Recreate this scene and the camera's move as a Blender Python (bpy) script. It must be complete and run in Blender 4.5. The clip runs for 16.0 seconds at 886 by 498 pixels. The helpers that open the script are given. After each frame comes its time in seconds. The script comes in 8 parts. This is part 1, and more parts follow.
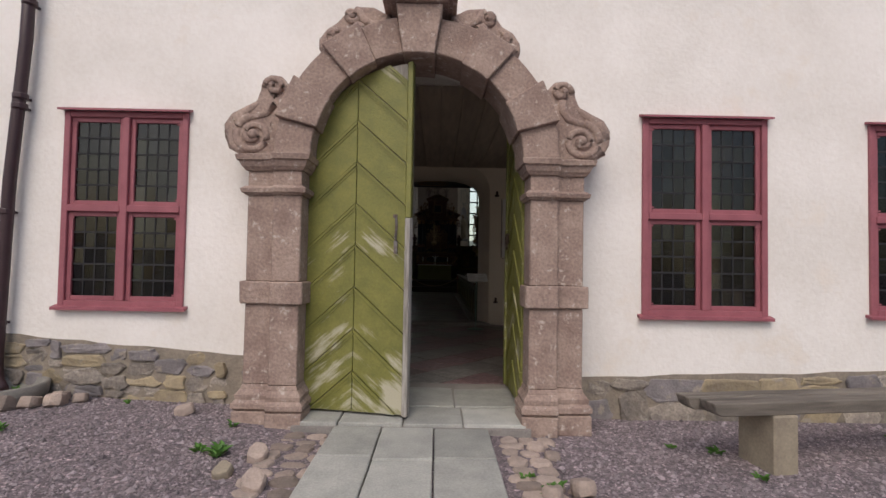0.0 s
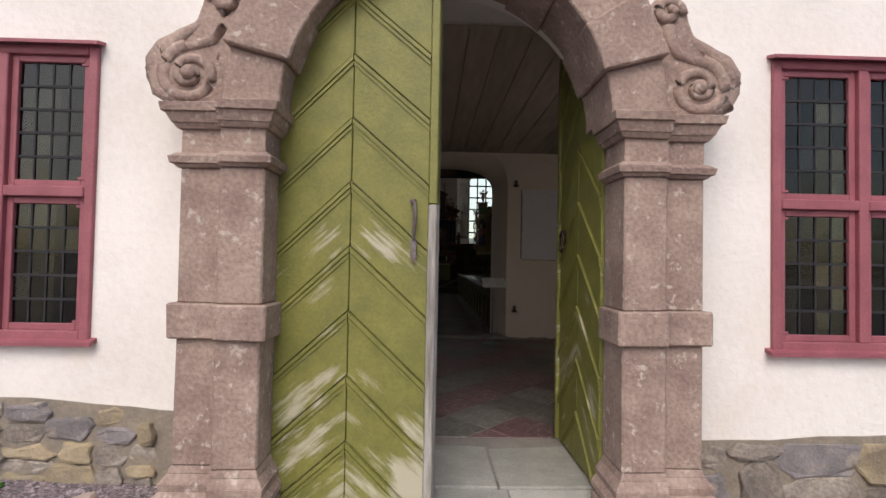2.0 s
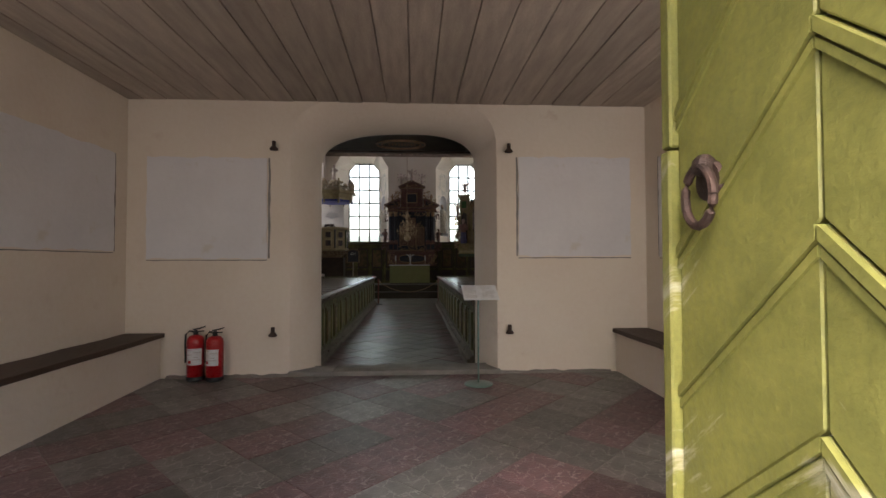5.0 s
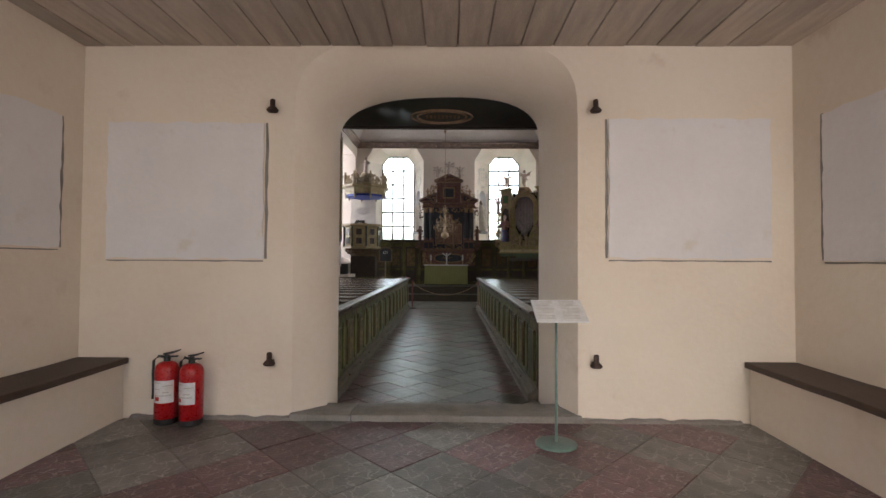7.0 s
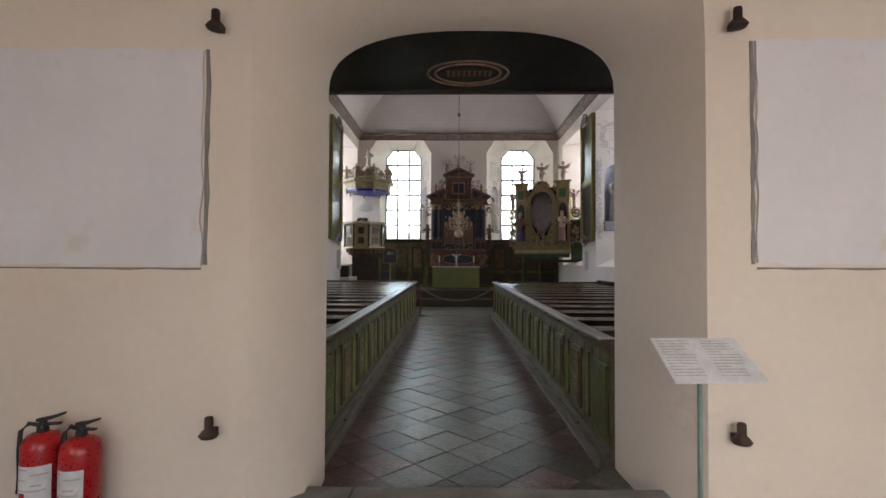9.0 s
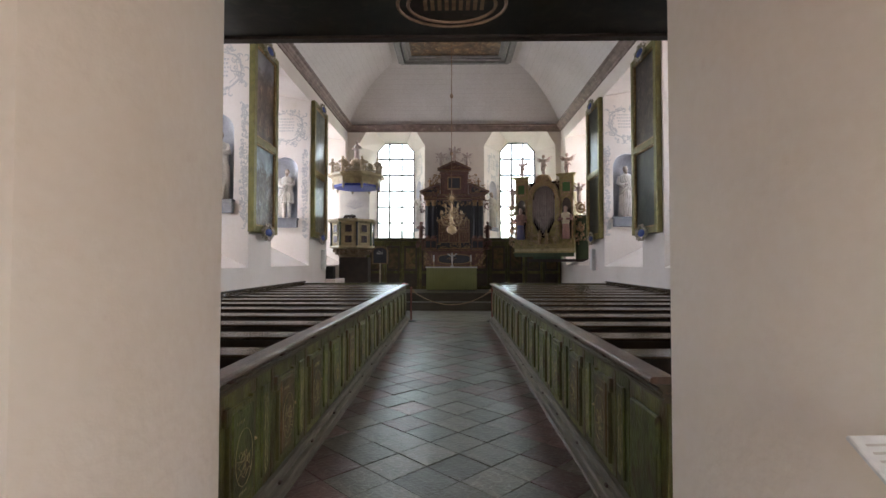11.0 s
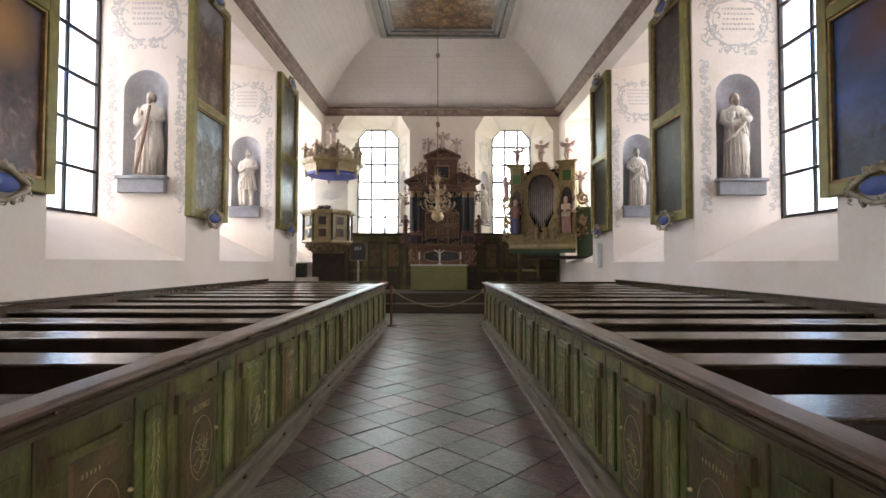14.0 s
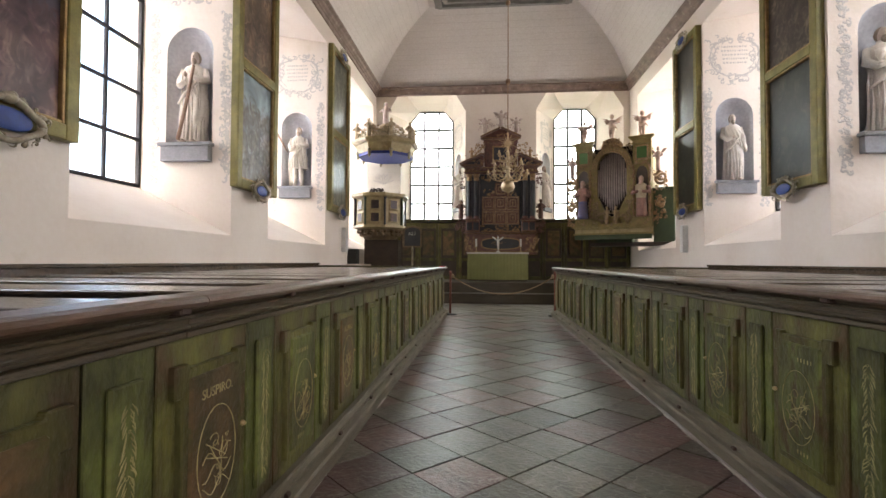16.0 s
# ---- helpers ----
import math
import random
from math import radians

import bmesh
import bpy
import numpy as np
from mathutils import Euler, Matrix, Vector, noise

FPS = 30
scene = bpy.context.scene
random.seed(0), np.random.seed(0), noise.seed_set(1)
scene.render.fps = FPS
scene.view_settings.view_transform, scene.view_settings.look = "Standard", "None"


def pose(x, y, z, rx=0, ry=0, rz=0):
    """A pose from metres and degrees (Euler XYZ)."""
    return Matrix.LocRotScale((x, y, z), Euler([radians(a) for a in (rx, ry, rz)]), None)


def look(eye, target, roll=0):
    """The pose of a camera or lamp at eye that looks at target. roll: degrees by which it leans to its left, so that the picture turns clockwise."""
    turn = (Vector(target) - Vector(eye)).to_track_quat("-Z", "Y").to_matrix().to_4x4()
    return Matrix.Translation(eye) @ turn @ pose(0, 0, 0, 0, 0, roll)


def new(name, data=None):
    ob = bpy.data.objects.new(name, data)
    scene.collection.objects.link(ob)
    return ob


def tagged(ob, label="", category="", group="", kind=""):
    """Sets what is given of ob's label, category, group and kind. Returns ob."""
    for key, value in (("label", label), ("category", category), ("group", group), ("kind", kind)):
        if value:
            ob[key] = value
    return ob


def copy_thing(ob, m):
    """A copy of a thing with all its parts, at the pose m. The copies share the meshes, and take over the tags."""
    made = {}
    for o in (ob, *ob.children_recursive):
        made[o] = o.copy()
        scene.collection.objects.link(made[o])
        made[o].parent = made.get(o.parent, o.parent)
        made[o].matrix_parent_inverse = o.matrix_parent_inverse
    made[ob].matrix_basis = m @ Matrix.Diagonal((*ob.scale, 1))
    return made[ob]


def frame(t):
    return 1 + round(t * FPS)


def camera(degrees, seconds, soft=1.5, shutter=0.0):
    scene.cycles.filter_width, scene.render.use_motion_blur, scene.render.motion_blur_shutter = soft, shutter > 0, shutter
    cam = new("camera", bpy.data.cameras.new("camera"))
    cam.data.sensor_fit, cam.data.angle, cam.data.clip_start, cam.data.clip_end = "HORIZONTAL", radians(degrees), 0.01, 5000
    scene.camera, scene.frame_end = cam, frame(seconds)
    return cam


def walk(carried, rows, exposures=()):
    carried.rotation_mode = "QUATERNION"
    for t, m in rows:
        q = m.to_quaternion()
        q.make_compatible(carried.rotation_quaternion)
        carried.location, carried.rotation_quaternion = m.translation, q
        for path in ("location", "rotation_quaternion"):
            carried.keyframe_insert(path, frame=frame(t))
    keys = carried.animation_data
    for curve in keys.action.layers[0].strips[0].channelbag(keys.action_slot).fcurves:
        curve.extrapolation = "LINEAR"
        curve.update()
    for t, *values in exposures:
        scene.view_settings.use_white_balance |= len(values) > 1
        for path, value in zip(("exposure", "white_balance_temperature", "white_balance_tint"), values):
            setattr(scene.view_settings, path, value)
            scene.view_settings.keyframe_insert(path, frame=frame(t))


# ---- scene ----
cam = camera(85.0, 16.0)
PATH = [
    (0, (0.207, -0.546, 1.458), (0.228, 1.452, 1.52), 1.0),
    (0.5, (0.01, -0.256, 1.497), (0.023, 1.742, 1.565), 1.4),
    (1, (-0.006, 0.156, 1.483), (0.01, 2.155, 1.543), 1.0),
    (1.5, (-0.022, 0.575, 1.491), (0.001, 2.574, 1.543), 0.9),
    (2, (-0.083, 1.063, 1.542), (-0.032, 3.062, 1.593), 1.1),
    (2.5, (-0.021, 1.561, 1.524), (0.085, 3.557, 1.574), 0.7),
    (3, (0.047, 2.055, 1.51), (0.168, 4.051, 1.561), 0.9),
    (3.5, (0.132, 2.523, 1.543), (0.269, 4.518, 1.59), 1.0),
    (4, (0.273, 3.011, 1.547), (0.434, 5.004, 1.596), 0.1),
    (4.2, (0.294, 3.178, 1.54), (0.456, 5.171, 1.593), -0.2),
    (6.5, (0.188, 5.121, 1.587), (0.184, 7.12, 1.637), 0.5),
    (7, (0.143, 5.552, 1.59), (0.12, 7.551, 1.638), 0.3),
    (7.5, (0.019, 5.967, 1.592), (-0.014, 7.966, 1.642), 0.5),
    (8, (-0.042, 6.37, 1.598), (-0.073, 8.369, 1.649), 0.3),
    (8.5, (-0.045, 6.787, 1.612), (-0.078, 8.786, 1.66), 0.1),
    (9, (-0.119, 7.225, 1.631), (-0.156, 9.224, 1.68), 0.3),
    (11.5, (0.056, 8.876, 1.604), (0.021, 10.875, 1.656), -0.0),
    (12, (0.042, 9.192, 1.595), (0.009, 11.191, 1.649), 0.1),
    (12.5, (0.064, 9.48, 1.609), (0.048, 11.479, 1.666), 0.1),
    (13, (0.144, 9.863, 1.591), (0.155, 11.863, 1.644), -0.1),
    (13.5, (0.171, 10.082, 1.567), (0.185, 12.081, 1.627), -0.1),
    (14, (0.099, 10.332, 1.45), (0.108, 12.331, 1.51), 0.1),
    (14.5, (0.065, 10.6, 1.34), (0.048, 12.599, 1.396), 0.1),
    (15, (0.021, 10.856, 1.262), (-0.044, 12.854, 1.317), -0.1),
    (15.5, (-0.136, 11.108, 1.178), (-0.257, 13.104, 1.234), 0.2),
    (16, (-0.272, 11.377, 1.119), (-0.455, 13.368, 1.172), 0.3),
]
EXPOSURES = [(0.0, 0.0, 6500), (1.5, 0.2, 6500), (2.5, 0.65, 6500), (3.5, 1.2, 6500), (4.2, 1.8, 6500), (5.2, 3.0, 6500), (6.3, 3.65, 6400), (8.0, 3.62, 6350), (9.0, 3.65, 6150), (11.5, 4.05, 6250), (13.0, 4.28, 6500), (14.5, 4.38, 6750), (16.0, 4.5, 6900)]
walk(cam, [(t, look(eye, target, roll)) for t, eye, target, roll in PATH], EXPOSURES)

# ---- world and large lights ----
world = bpy.data.worlds.new("sky")
scene.world = world
world.use_nodes = True
wn = world.node_tree
bg = wn.nodes["Background"]
sky = wn.nodes.new("ShaderNodeTexSky")
sky.sky_type = "NISHITA"
sky.sun_disc = False
sky.sun_elevation, sky.sun_rotation = radians(48), radians(200)
sky.air_density, sky.dust_density = 1.0, 4.0
wn.links.new(sky.outputs["Color"], bg.inputs["Color"])
bg.inputs["Strength"].default_value = 0.135
sun_data = bpy.data.lights.new("sun", "SUN")
sun_data.energy, sun_data.angle, sun_data.color = 0.9, radians(25), (1.0, 0.96, 0.9)
sun = new("sun", sun_data)
sun.matrix_world = look((0, -8, 12), (0, 2, 0))


def window_light(name, loc, direction, w, h, watts, spread=165, colour=(1.0, 0.925, 0.85)):
    d = bpy.data.lights.new(name, "AREA")
    d.shape, d.size, d.size_y, d.energy, d.color, d.spread = "RECTANGLE", w, h, watts, colour, radians(spread)
    o = new(name, d)
    o.matrix_world = look(loc, Vector(loc) + Vector(direction))
    return o


# ---- materials ----
def material(name, base, base2=None, rough=0.6, scale=3.0, bump=0.15, fine=60.0, metal=0.0, stain=None, amount=0.5, spec=0.5, vary=0.0, coord="Object", stretch=(1, 1, 1), grain=0.3, veins=None):
    m = bpy.data.materials.new(name)
    m.use_nodes = True
    n, l = m.node_tree.nodes, m.node_tree.links
    b = n["Principled BSDF"]
    tc = n.new("ShaderNodeTexCoord")
    mp = n.new("ShaderNodeMapping")
    mp.inputs["Scale"].default_value = stretch
    l.new(tc.outputs[coord], mp.inputs["Vector"])
    big = n.new("ShaderNodeTexNoise")
    big.inputs["Scale"].default_value, big.inputs["Detail"].default_value = scale, 6
    l.new(mp.outputs[0], big.inputs["Vector"])
    small = n.new("ShaderNodeTexNoise")
    small.inputs["Scale"].default_value, small.inputs["Detail"].default_value = fine, 5
    l.new(mp.outputs[0], small.inputs["Vector"])
    ramp = n.new("ShaderNodeValToRGB")
    ramp.color_ramp.elements[0].position, ramp.color_ramp.elements[1].position = 0.5 - amount * 0.4, 0.5 + amount * 0.4
    ramp.color_ramp.elements[0].color, ramp.color_ramp.elements[1].color = (*base, 1), (*(base2 or [c * 0.8 for c in base]), 1)
    l.new(big.outputs["Fac"], ramp.inputs["Fac"])
    mix = n.new("ShaderNodeMix")
    mix.data_type, mix.blend_type = "RGBA", "OVERLAY"
    mix.inputs["Factor"].default_value = grain
    l.new(ramp.outputs["Color"], mix.inputs["A"])
    l.new(small.outputs["Fac"], mix.inputs["B"])
    col = mix.outputs["Result"]
    if stain:
        patch = n.new("ShaderNodeTexNoise")
        patch.inputs["Scale"].default_value, patch.inputs["Detail"].default_value, patch.inputs["Roughness"].default_value = stain[1], 8, 0.65
        l.new(mp.outputs[0], patch.inputs["Vector"])
        cut = n.new("ShaderNodeMapRange")
        cut.inputs["From Min"].default_value, cut.inputs["From Max"].default_value = stain[2], stain[2] + 0.08
        l.new(patch.outputs["Fac"], cut.inputs["Value"])
        mix2 = n.new("ShaderNodeMix")
        mix2.data_type = "RGBA"
        l.new(cut.outputs[0], mix2.inputs["Factor"])
        l.new(col, mix2.inputs["A"])
        mix2.inputs["B"].default_value = (*stain[0], 1)
        col = mix2.outputs["Result"]
    if veins:
        vor = n.new("ShaderNodeTexVoronoi")
        vor.feature = "DISTANCE_TO_EDGE"
        vor.inputs["Scale"].default_value = veins[1]
        warp = n.new("ShaderNodeMix")
        warp.data_type, warp.blend_type = "RGBA", "LINEAR_LIGHT"
        warp.inputs["Factor"].default_value = 0.12
        l.new(mp.outputs[0], warp.inputs["A"])
        l.new(big.outputs["Color"], warp.inputs["B"])
        l.new(warp.outputs["Result"], vor.inputs["Vector"])
        thin = n.new("ShaderNodeMapRange")
        thin.inputs["From Min"].default_value, thin.inputs["From Max"].default_value = 0.03, 0.0
        l.new(vor.outputs["Distance"], thin.inputs["Value"])
        part_of = n.new("ShaderNodeMath")
        part_of.operation = "MULTIPLY"
        l.new(thin.outputs[0], part_of.inputs[0])
        l.new(big.outputs["Fac"], part_of.inputs[1])
        mixv = n.new("ShaderNodeMix")
        mixv.data_type = "RGBA"
        l.new(part_of.outputs[0], mixv.inputs["Factor"])
        l.new(col, mixv.inputs["A"])
        mixv.inputs["B"].default_value = (*veins[0], 1)
        col = mixv.outputs["Result"]
    if vary:
        info = n.new("ShaderNodeObjectInfo")
        geo = n.new("ShaderNodeNewGeometry")
        add = n.new("ShaderNodeMath")
        add.operation = "ADD"
        l.new(info.outputs["Random"], add.inputs[0])
        l.new(geo.outputs["Random Per Island"], add.inputs[1])
        fr = n.new("ShaderNodeMath")
        fr.operation = "FRACT"
        l.new(add.outputs[0], fr.inputs[0])
        rng = n.new("ShaderNodeMapRange")
        rng.inputs["To Min"].default_value, rng.inputs["To Max"].default_value = 1 - vary, 1 + vary
        l.new(fr.outputs[0], rng.inputs["Value"])
        hsv = n.new("ShaderNodeHueSaturation")
        l.new(rng.outputs[0], hsv.inputs["Value"])
        l.new(col, hsv.inputs["Color"])
        col = hsv.outputs["Color"]
    l.new(col, b.inputs["Base Color"])
    b.inputs["Metallic"].default_value = metal
    b.inputs["Specular IOR Level"].default_value = spec
    rr = n.new("ShaderNodeMapRange")
    rr.inputs["To Min"].default_value, rr.inputs["To Max"].default_value = max(0.02, rough - 0.12), min(1.0, rough + 0.12)
    l.new(small.outputs["Fac"], rr.inputs["Value"])
    l.new(rr.outputs[0], b.inputs["Roughness"])
    if bump:
        bp = n.new("ShaderNodeBump")
        bp.inputs["Strength"].default_value, bp.inputs["Distance"].default_value = bump, 0.01
        both = n.new("ShaderNodeMath")
        both.operation = "ADD"
        l.new(small.outputs["Fac"], both.inputs[0])
        l.new(big.outputs["Fac"], both.inputs[1])
        l.new(both.outputs[0], bp.inputs["Height"])
        l.new(bp.outputs["Normal"], b.inputs["Normal"])
    return m


LIME = material("limewash_outside", (0.83, 0.79, 0.765), (0.73, 0.69, 0.655), 0.9, 0.9, 0.6, 25, stain=((0.76, 0.7, 0.645), 1.1, 0.59), grain=0.22, amount=0.35)
LIME_IN = material("limewash_inside", (0.76, 0.685, 0.585), (0.68, 0.585, 0.49), 0.9, 0.6, 0.4, 18, grain=0.1, stain=((0.64, 0.53, 0.44), 1.1, 0.62))
LIME_NAVE = material("limewash_nave", (0.72, 0.655, 0.6), (0.64, 0.565, 0.505), 0.9, 0.8, 0.3, 18, grain=0.1, stain=((0.62, 0.55, 0.47), 1.6, 0.63))
PLAQUE = material("grey_plaster", (0.74, 0.72, 0.73), (0.67, 0.65, 0.66), 0.9, 1.4, 0.3, 20, stain=((0.64, 0.6, 0.56), 2.2, 0.62), grain=0.1)
SANDSTONE = material("red_sandstone", (0.37, 0.275, 0.232), (0.25, 0.175, 0.15), 0.92, 4, 1.0, 38, stain=((0.5, 0.42, 0.37), 15, 0.585), grain=0.5, amount=0.4)
GREY_WOOD = material("weathered_wood", (0.46, 0.43, 0.4), (0.2, 0.18, 0.16), 0.85, 7, 0.6, 80, stretch=(6, 6, 0.5))
RED_PAINT = material("red_paint", (0.33, 0.105, 0.13), (0.25, 0.075, 0.095), 0.55, 6, 0.3, 80)
IRON = material("rusty_iron", (0.09, 0.055, 0.045), (0.05, 0.035, 0.03), 0.7, 20, 0.4, 120, metal=0.6)
LEAD = material("lead_came", (0.03, 0.03, 0.034), None, 0.65, 20, 0.2, 80, metal=0.1, spec=0.3)
def gravel_material():
    """Crushed purple-grey stone: one tone and one facet for each chip."""
    m = material("gravel", (0.27, 0.228, 0.24), (0.2, 0.168, 0.178), 0.95, 3, 0.0, 90, grain=0.5)
    n, l = m.node_tree.nodes, m.node_tree.links
    b = n["Principled BSDF"]
    col = b.inputs["Base Color"].links[0].from_socket
    tc = n.new("ShaderNodeTexCoord")
    height = None
    for scale in (38.0, 95.0):
        v = n.new("ShaderNodeTexVoronoi")
        v.inputs["Scale"].default_value = scale
        l.new(tc.outputs["Object"], v.inputs["Vector"])
        sep = n.new("ShaderNodeSeparateColor")
        l.new(v.outputs["Color"], sep.inputs[0])
        ramp = n.new("ShaderNodeValToRGB")
        ramp.color_ramp.elements[0].color, ramp.color_ramp.elements[1].color = (0.45, 0.44, 0.46, 1), (1.5, 1.45, 1.45, 1)
        e = ramp.color_ramp.elements.new(0.93)
        e.color = (1.15, 1.12, 1.12, 1)
        ramp.color_ramp.elements[2].color = (2.4, 2.3, 2.25, 1)
        l.new(sep.outputs[0], ramp.inputs["Fac"])
        mu = n.new("ShaderNodeMix")
        mu.data_type, mu.blend_type = "RGBA", "MULTIPLY"
        mu.inputs["Factor"].default_value = 0.8
        l.new(col, mu.inputs["A"])
        l.new(ramp.outputs["Color"], mu.inputs["B"])
        col = mu.outputs["Result"]
        bp = n.new("ShaderNodeBump")
        bp.inputs["Strength"].default_value, bp.inputs["Distance"].default_value = 0.9, 0.25 / scale
        bp.invert = True
        l.new(v.outputs["Distance"], bp.inputs["Height"])
        if height:
            l.new(height, bp.inputs["Normal"])
        height = bp.outputs["Normal"]
    l.new(col, b.inputs["Base Color"])
    l.new(height, b.inputs["Normal"])
    return m


GRAVEL = gravel_material()
FIELDSTONE = material("field_stone", (0.33, 0.285, 0.24), (0.19, 0.165, 0.15), 0.9, 7, 0.9, 40, vary=0.35, grain=0.6, stain=((0.42, 0.38, 0.33), 9, 0.6))
SLAB = material("paving_slab", (0.41, 0.405, 0.375), (0.3, 0.3, 0.28), 0.85, 4, 0.4, 60, vary=0.2)
# pew wood coloured extra dark, to put shade into the gaps between rows
CHURCH_WOOD = material("dark_pew_wood", (0.055, 0.035, 0.024), (0.03, 0.02, 0.014), 0.35, 5, 0.2, 60)
PLANK = material("bare_ceiling_plank", (0.44, 0.37, 0.31), (0.33, 0.275, 0.235), 0.8, 3, 0.3, 50, vary=0.12, stretch=(5, 0.6, 5))
CEIL = material("grey_white_ceiling", (0.69, 0.645, 0.625), (0.61, 0.565, 0.545), 0.85, 0.8, 0.2, 20)
def board_lines(m, pitch):
    """Narrow joints between painted boards."""
    n, l = m.node_tree.nodes, m.node_tree.links
    b = n["Principled BSDF"]
    col = b.inputs["Base Color"].links[0].from_socket
    tc, sep = n.new("ShaderNodeTexCoord"), n.new("ShaderNodeSeparateXYZ")
    l.new(tc.outputs["Object"], sep.inputs[0])
    chain = sep.outputs["Z"]
    for op, val in (("DIVIDE", pitch), ("FRACT", 0.0), ("LESS_THAN", 0.06)):
        k = n.new("ShaderNodeMath")
        k.operation = op
        k.inputs[1].default_value = val
        l.new(chain, k.inputs[0])
        chain = k.outputs[0]
    share = n.new("ShaderNodeMath")
    share.operation = "MULTIPLY"
    share.inputs[1].default_value = 0.35
    l.new(chain, share.inputs[0])
    mix = n.new("ShaderNodeMix")
    mix.data_type = "RGBA"
    l.new(share.outputs[0], mix.inputs["Factor"])
    l.new(col, mix.inputs["A"])
    mix.inputs["B"].default_value = (0.42, 0.37, 0.35, 1)
    l.new(mix.outputs["Result"], b.inputs["Base Color"])


board_lines(CEIL, 0.125)
CORNICE = material("brown_cornice", (0.27, 0.195, 0.165), (0.15, 0.105, 0.09), 0.7, 5, 0.3, 40, stain=((0.36, 0.3, 0.26), 6, 0.6))
TILE_GREY = material("grey_limestone", (0.185, 0.172, 0.16), (0.1, 0.093, 0.09), 0.42, 6, 0.45, 50, vary=0.35, stain=((0.27, 0.25, 0.23), 12, 0.6), veins=((0.4, 0.37, 0.34), 6))
TILE_RED = material("red_limestone", (0.165, 0.092, 0.096), (0.085, 0.05, 0.058), 0.42, 7, 0.6, 50, vary=0.35, stain=((0.28, 0.205, 0.195), 14, 0.575), veins=((0.4, 0.32, 0.3), 7))
JOINT = material("mortar_joint", (0.27, 0.245, 0.23), None, 0.95, 8, 0.4, 60)
JOINT_DARK = material("dirty_floor_joint", (0.075, 0.066, 0.055), None, 0.95, 8, 0.4, 60)
STONE_GREY = material("grey_step_stone", (0.26, 0.24, 0.22), (0.18, 0.17, 0.155), 0.85, 5, 0.5, 60)
ALTAR_RED = material("red_brown_carved_wood", (0.19, 0.085, 0.07), (0.085, 0.04, 0.035), 0.36, 9, 0.3, 50, stain=((0.34, 0.22, 0.11), 16, 0.6))
GILT_WOOD = material("brown_gilt_carving", (0.42, 0.275, 0.135), (0.19, 0.105, 0.06), 0.42, 14, 0.3, 60, metal=0.15)
ALTAR_DARK = material("dark_carved_wood", (0.05, 0.03, 0.022), (0.025, 0.015, 0.012), 0.45, 6, 0.25, 60)
GOLD = material("worn_gilding", (0.36, 0.24, 0.1), (0.2, 0.13, 0.06), 0.45, 12, 0.3, 60, metal=0.6)


# ---- mesh helpers ----
def box(bm, x0, y0, z0, x1, y1, z1):
    m = Matrix.Translation(((x0 + x1) / 2, (y0 + y1) / 2, (z0 + z1) / 2)) @ Matrix.Diagonal((abs(x1 - x0), abs(y1 - y0), abs(z1 - z0), 1))
    return bmesh.ops.create_cube(bm, size=1, matrix=m)["verts"]


def prism(bm, outline, axis, a, b):
    """Extrudes an outline of (u, v) pairs from a to b along axis x (u=y, v=z), y (u=x, v=z) or z (u=x, v=y)."""
    def at(u, v, w):
        return {"x": (w, u, v), "y": (u, w, v), "z": (u, v, w)}[axis]
    lo = [bm.verts.new(at(u, v, a)) for u, v in outline]
    hi = [bm.verts.new(at(u, v, b)) for u, v in outline]
    n = len(outline)
    fs = [bm.faces.new(lo[::-1]), bm.faces.new(hi)]
    for i in range(n):
        fs.append(bm.faces.new((lo[i], lo[(i + 1) % n], hi[(i + 1) % n], hi[i])))
    bmesh.ops.recalc_face_normals(bm, faces=fs)
    return lo + hi


def lathe(bm, profile, segs=16, centre=(0, 0, 0), arc=(0, 360)):
    """Turns (radius, z) pairs about the z axis."""
    full = arc[1] - arc[0] >= 360
    count = segs if full else segs + 1
    rings = []
    for r, z in profile:
        ring = []
        for i in range(count):
            a = radians(arc[0] + (arc[1] - arc[0]) * i / segs)
            ring.append(bm.verts.new((centre[0] + r * math.cos(a), centre[1] + r * math.sin(a), centre[2] + z)))
        rings.append(ring)
    fs = []
    for p, q in zip(rings, rings[1:]):
        for i in range(segs if full else segs):
            j = (i + 1) % count
            fs.append(bm.faces.new((p[i], p[j], q[j], q[i])))
    if full:
        for ring in (rings[0], rings[-1]):
            fs.append(bm.faces.new(ring))
        bmesh.ops.recalc_face_normals(bm, faces=fs)
    return fs


def tube(bm, pts, r, segs=8, close=True):
    """A round bar along a line of points; r may be one radius or one for each point."""
    pts = [Vector(p) for p in pts]
    rs = r if isinstance(r, (list, tuple)) else [r] * len(pts)
    rings = []
    for i, p in enumerate(pts):
        d = (pts[min(i + 1, len(pts) - 1)] - pts[max(i - 1, 0)]).normalized()
        s = d.cross(Vector((0, 0, 1)) if abs(d.z) < 0.95 else Vector((1, 0, 0))).normalized()
        u = s.cross(d)
        rings.append([bm.verts.new(p + rs[i] * (s * math.cos(a) + u * math.sin(a))) for a in [2 * math.pi * k / segs for k in range(segs)]])
    fs = []
    for p, q in zip(rings, rings[1:]):
        for i in range(segs):
            fs.append(bm.faces.new((p[i], p[(i + 1) % segs], q[(i + 1) % segs], q[i])))
    if close:
        fs += [bm.faces.new(rings[0]), bm.faces.new(rings[-1])]
    bmesh.ops.recalc_face_normals(bm, faces=fs)


